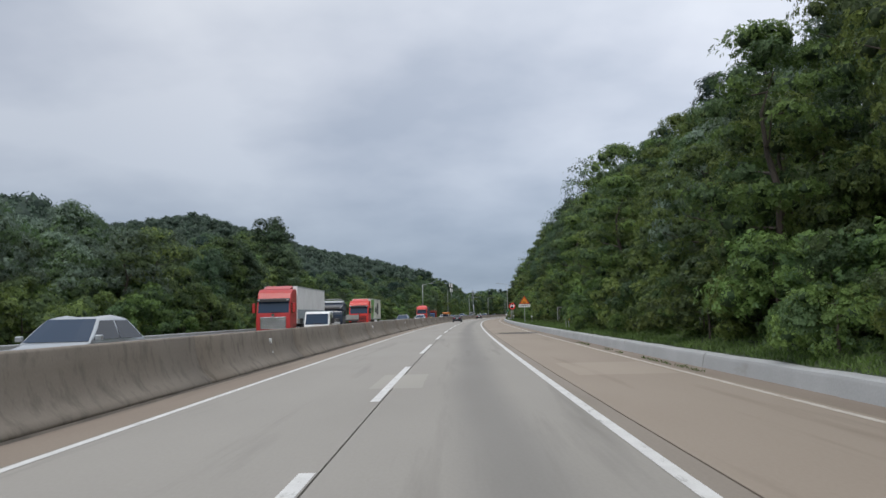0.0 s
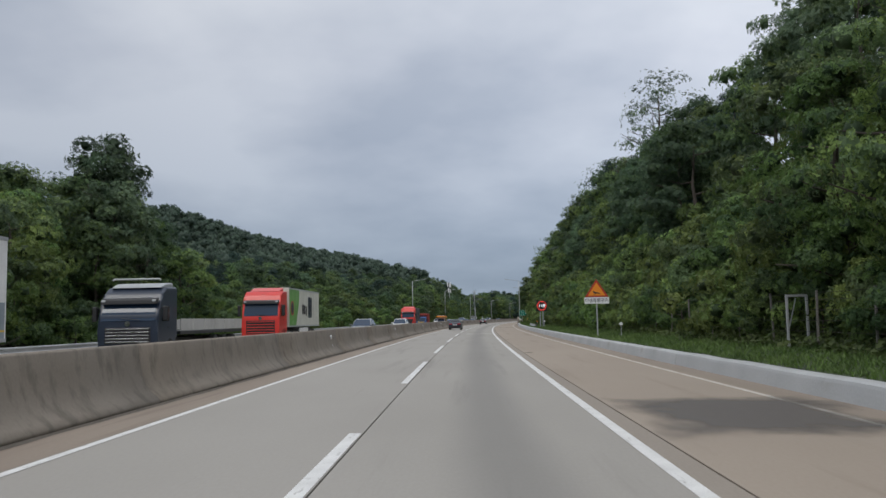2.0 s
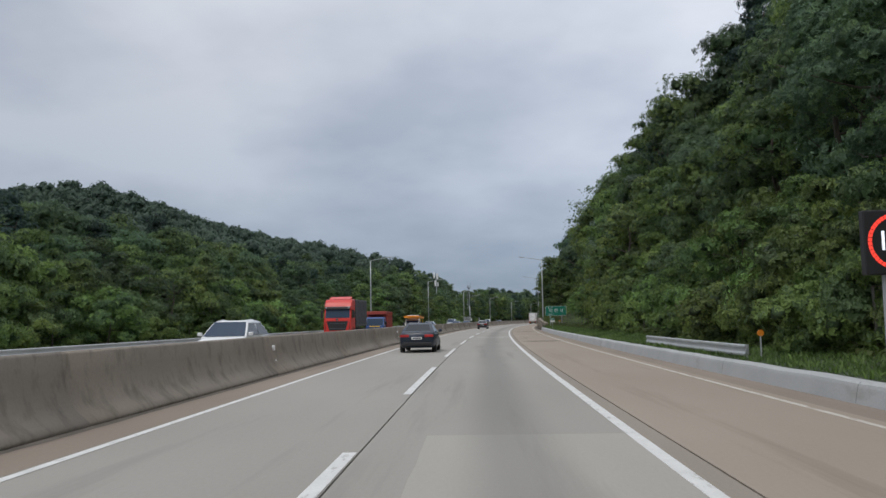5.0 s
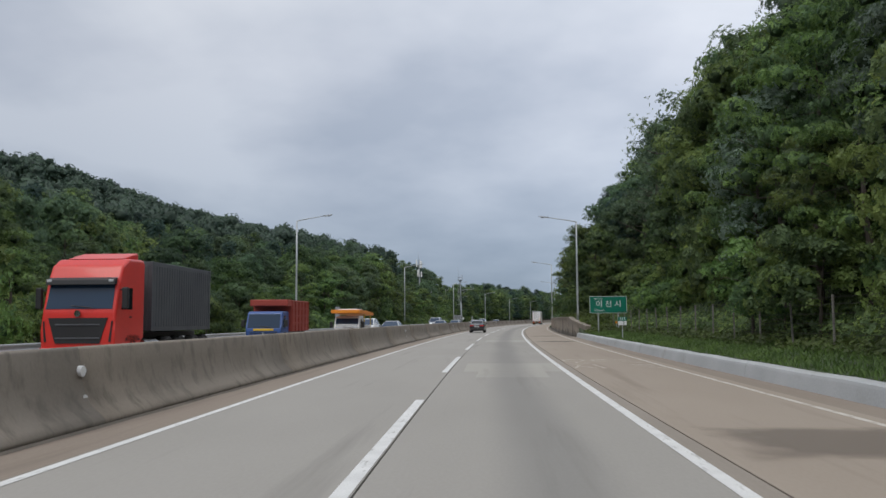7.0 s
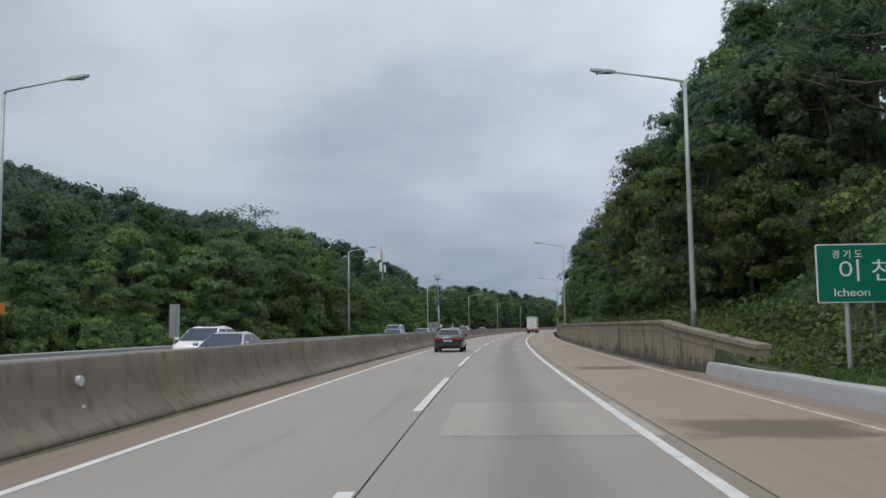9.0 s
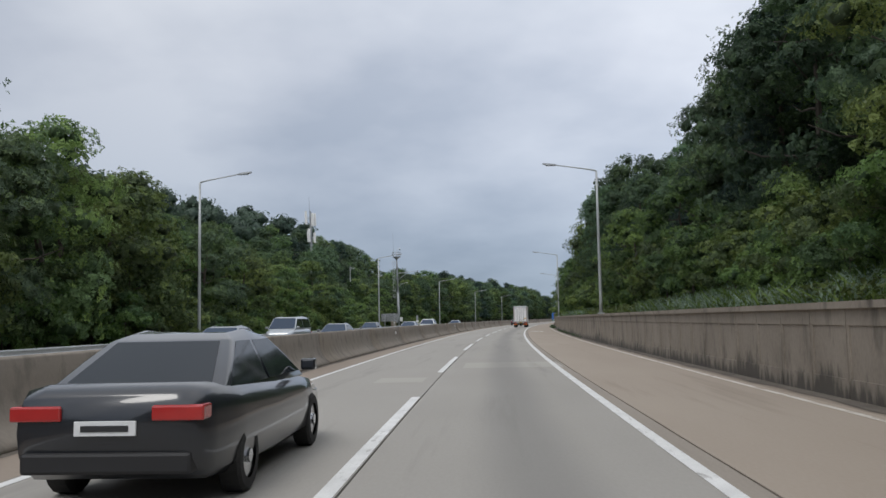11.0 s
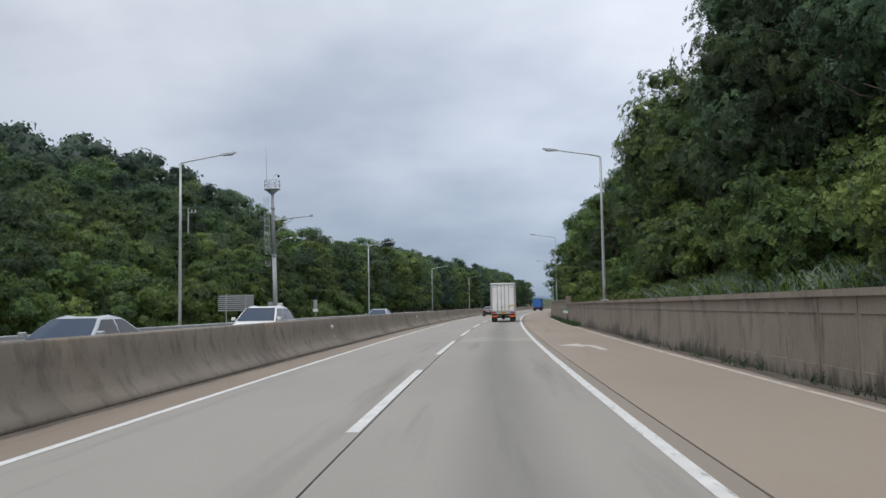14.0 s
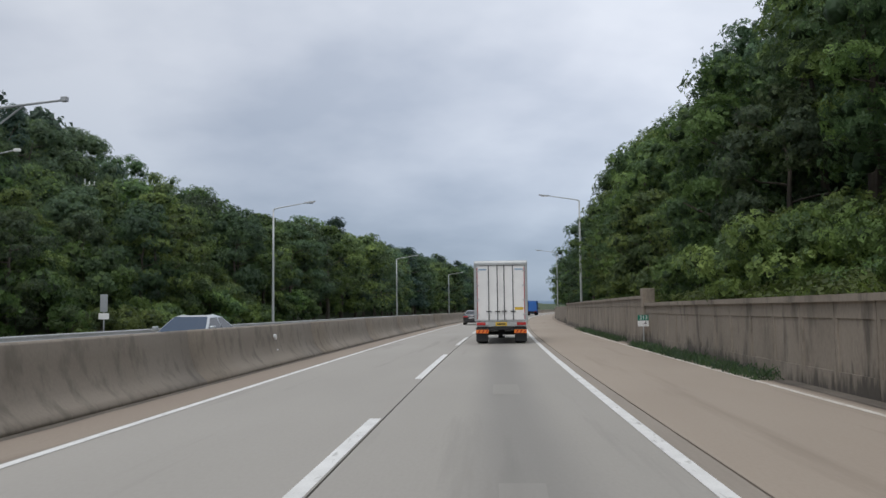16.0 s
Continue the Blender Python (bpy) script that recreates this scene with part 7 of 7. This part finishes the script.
for sgn in (-1, 1):
    for i in range(6):
        y = -2.05 - i * 0.83
        part("stiffener", box(sgn * 1.15 - 0.05, sgn * 1.15 + 0.05, y - 0.05, y + 0.05, 0.93, 2.74, 0.012), M_REDDARK, tb)
    for z in (1.4, 1.85, 2.3, 2.72):
        part("stiffener", box(sgn * 1.15 - 0.04, sgn * 1.15 + 0.04, -6.28, -1.98, z - 0.04, z + 0.04, 0.01), M_REDDARK, tb)
    for y in (-0.9, -4.6, -5.6):
        wheel(t, sgn * 1.08, y, 0.45, 0.3)
part("notice_bar", box(-0.6, 0.6, 0.02, 0.06, 0.98, 1.1, 0.01), M_YELLOW, t)
oncoming(t, 234.8, OUT + 0.1)
# white truck carrying orange boards over the cab
t = small_truck("white small truck with an orange roof rack load", M_WHITECAR, 1.7, 1.86)
ld = part("rack_load", prism([(0.45, 2.02), (0.45, 2.25), (-2.5, 2.2), (-5.4, 2.08), (-5.4, 1.88), (-2.5, 1.96)], -0.95, 0.95, 0.02), M_SIGNORANGE, t, "orange boards")
part("tarp", box(-0.7, 0.7, -2.2, -0.6, 2.2, 2.31, 0.05), M_WHITE, ld)
for sgn in (-1, 1):
    for y in (-2.1, -4.8):
        part("rack_post", tube([(sgn * 0.82, y, 0.8), (sgn * 0.82, y, 1.97 if y > -3 else 1.9)], 0.035, 6), M_YELLOW, t)
oncoming(t, 242.0, IN)
oncoming(sedan(M_SILVER, "silver sedan on the oncoming carriageway"), 260.8, IN)
oncoming(suv(M_WHITECAR, "white suv on the oncoming carriageway"), 268.5, OUT)
oncoming(minivan(M_SILVER, "silver minivan on the oncoming carriageway"), 328.2, OUT)
oncoming(sedan(M_GREYCAR, "grey sedan on the oncoming carriageway"), 305.4, IN)
oncoming(sedan(M_GREYCAR, "dark grey sedan on the oncoming carriageway"), 326.4, IN)
oncoming(sedan(M_BLACKCAR, "black sedan on the oncoming carriageway"), 359.0, OUT)
oncoming(sedan(M_SILVER, "silver grey sedan on the oncoming carriageway"), 361.6, IN)
oncoming(suv(M_WHITECAR, "white suv on the oncoming carriageway"), 378.0, IN)
oncoming(sedan(M_SILVER, "silver sedan on the oncoming carriageway"), 411.4, IN)

# box lorry ahead in the slow lane, seen from behind (rear at y = 0 here after the shift)
L = 8.6
t = thing("box_truck", "white box lorry with double rear doors and orange reflectors", "truck")
W = 2.36
Z0, Z1 = 1.02, 3.74
cab_parts(t, M_WHITECAR, 2.25, 2.75, 1.8, roof=False, bars=3)
part("chassis", box(-0.45, 0.45, -L, -0.4, 0.62, 0.9, 0.02), M_DARK, t)
bx = part("cargo_box", box(-W / 2, W / 2, -L, -2.0, Z0, Z1 - 0.03, 0.05), M_TRAILER, t)
y = -L
for x0, x1, z0, z1 in ((-W / 2 - 0.02, -W / 2 + 0.11, Z0, Z1 - 0.05), (W / 2 - 0.11, W / 2 + 0.02, Z0, Z1 - 0.05), (-W / 2 + 0.11, W / 2 - 0.11, Z0, Z0 + 0.06)):
    part("door_frame", box(x0, x1, y - 0.05, y + 0.1, z0, z1, 0.02), M_STEEL, bx)
part("roof_header", prism([(y - 0.07, Z1 - 0.22), (y - 0.07, Z1 - 0.1), (y - 0.02, Z1), (y + 0.25, Z1), (y + 0.25, Z1 - 0.22)], -W / 2 - 0.02, W / 2 + 0.02, 0.025), M_STEEL, bx)
for sgn in (-1, 1):
    dx0, dx1 = (0.015, W / 2 - 0.13) if sgn > 0 else (-W / 2 + 0.13, -0.015)
    dr = part("rear_door", box(dx0, dx1, y - 0.035, y + 0.01, Z0 + 0.07, Z1 - 0.24, 0.012), M_TRAILER, bx)
    for f in (0.12, 0.5):
        x = sgn * (0.03 + (W / 2 - 0.15) * f)
        part("lock_rod", tube([(x, y - 0.06, Z0 + 0.05), (x, y - 0.06, Z1 - 0.2)], 0.02, 8), M_CONTAINER, dr)
        part("rod_handle", box(x - 0.12, x + 0.12, y - 0.085, y - 0.055, Z0 + 0.42, Z0 + 0.46, 0.008), M_DARK, dr)
    for k in range(4):
        z = Z0 + 0.3 + k * 0.65
        part("hinge", box(min(sgn * (W / 2 - 0.2), sgn * W / 2), max(sgn * (W / 2 - 0.2), sgn * W / 2), y - 0.065, y - 0.03, z - 0.03, z + 0.03, 0.008), M_STEEL, dr)
    part("blue_label", box(sgn * 0.82 - 0.18, sgn * 0.82 + 0.18, y - 0.042, y - 0.036, Z1 - 0.43, Z1 - 0.36), M_PALEBLUE, dr)
    part("red_tape", box(sgn * (W / 2 - 0.125) - 0.014, sgn * (W / 2 - 0.125) + 0.014, y - 0.056, y - 0.05, Z0 + 0.1, Z1 - 0.3), M_LAMP_RED, bx)
    lc = part("tail_light", box(sgn * 0.9 - 0.2, sgn * 0.9 + 0.2, y - 0.06, y + 0.05, 0.84, 0.97, 0.015), M_LAMP_RED, t)
    part("reverse_light", box(sgn * 0.62 - 0.06, sgn * 0.62 + 0.06, y - 0.062, y - 0.03, 0.86, 0.95, 0.01), M_LAMP_CLEAR, t)
    part("hatched_reflector", box(sgn * 0.85 - 0.28, sgn * 0.85 + 0.28, y - 0.05, y - 0.02, 0.48, 0.64, 0.01), M_ORANGE, t, "orange reflector plate")
    for k in range(3):
        part("reflector_stripe", pane([(sgn * 0.85 - 0.2 + k * 0.17, y - 0.052, 0.49), (sgn * 0.85 - 0.15 + k * 0.17, y - 0.052, 0.49), (sgn * 0.85 - 0.08 + k * 0.17, y - 0.052, 0.63), (sgn * 0.85 - 0.13 + k * 0.17, y - 0.052, 0.63)], 0.004), M_LAMP_RED, t)
    part("mud_flap", box(sgn * 0.88 - 0.26, sgn * 0.88 + 0.26, y + 0.1, y + 0.13, 0.12, 0.72, 0.008), M_DARK, t)
    for yy in (-1.0, -L + 1.1):
        wheel(t, sgn * 1.12, yy, 0.46, 0.28 if yy > -2 else 0.5)
    part("side_guard", box(min(sgn * 1.1, sgn * 1.14), max(sgn * 1.1, sgn * 1.14), -6.6, -2.3, 0.5, 0.62, 0.01), M_STEEL, t)
    mr = part("mirror_rear", box(sgn * 1.32 - 0.07, sgn * 1.32 + 0.07, -0.3, -0.15, 1.4, 1.8, 0.03), M_DARK, t)
part("yellow_notice", box(0.62, 1.0, y - 0.042, y - 0.036, Z0 + 0.5, Z0 + 0.62), M_YELLOW, bx)
part("bumper_beam", box(-1.14, 1.14, y - 0.03, y + 0.06, 0.78, 1.0, 0.015), M_STEEL, t)
part("underrun_bar", box(-1.12, 1.12, y + 0.02, y + 0.1, 0.64, 0.76, 0.01), M_DARK, t)
pl = part("number_plate", box(-0.26, 0.26, y - 0.05, y - 0.035, 0.81, 0.97, 0.006), M_YELLOW, t)
part("plate_bar", box(-0.19, 0.19, y - 0.056, y - 0.051, 0.86, 0.92), M_BAR, pl)
part("axle", tube([(-0.9, y + 1.1, 0.46), (0.9, y + 1.1, 0.46)], 0.08, 8), M_DARK, t)
part("differential", tube([(-0.15, y + 1.1, 0.46), (0.15, y + 1.1, 0.46)], 0.22, 12), M_DARK, t)
part("exhaust", tube([(0.1, y + 0.4, 0.4), (0.1, y - 0.02, 0.38)], 0.05, 8), M_CHROME, t)
t.matrix_world = place(423.6 + L, -1.63)

for s, paint, label in ((184.8, M_NAVY, "dark blue sedan in the fast lane ahead"), (288.8, M_BLACKCAR, "black sedan in the fast lane")):
    t = sedan(paint, label)
    t.matrix_world = place(s, -5.25)
t = sedan(M_BLACKCAR, "black sedan driving ahead in the fast lane")
t.matrix_world = place(470 + 4.8, -5.3)
# blue box lorry far ahead
t = thing("truck", "blue box lorry far ahead on the road", "truck")
cab_parts(t, M_BLUE, 2.3, 2.7, 1.8, roof=False, bars=2)
box_trailer(t, -2.0, -8.5, 1.0, 3.4, 2.4, M_BLUEBOX, M_BLUE)
part("chassis", box(-0.45, 0.45, -8.5, -0.4, 0.6, 0.95, 0.02), M_DARK, t)
for sgn in (-1, 1):
    wheel(t, sgn * 1.12, -1.0, 0.46, 0.28)
    wheel(t, sgn * 1.12, -7.0, 0.46, 0.5)
    part("tail_light", box(sgn * 0.9 - 0.18, sgn * 0.9 + 0.18, -8.56, -8.48, 0.8, 0.95, 0.01), M_LAMP_RED, t)
part("underrun_bar", box(-1.1, 1.1, -8.5, -8.42, 0.5, 0.65, 0.01), M_DARK, t)
t.matrix_world = place(590, -1.6)
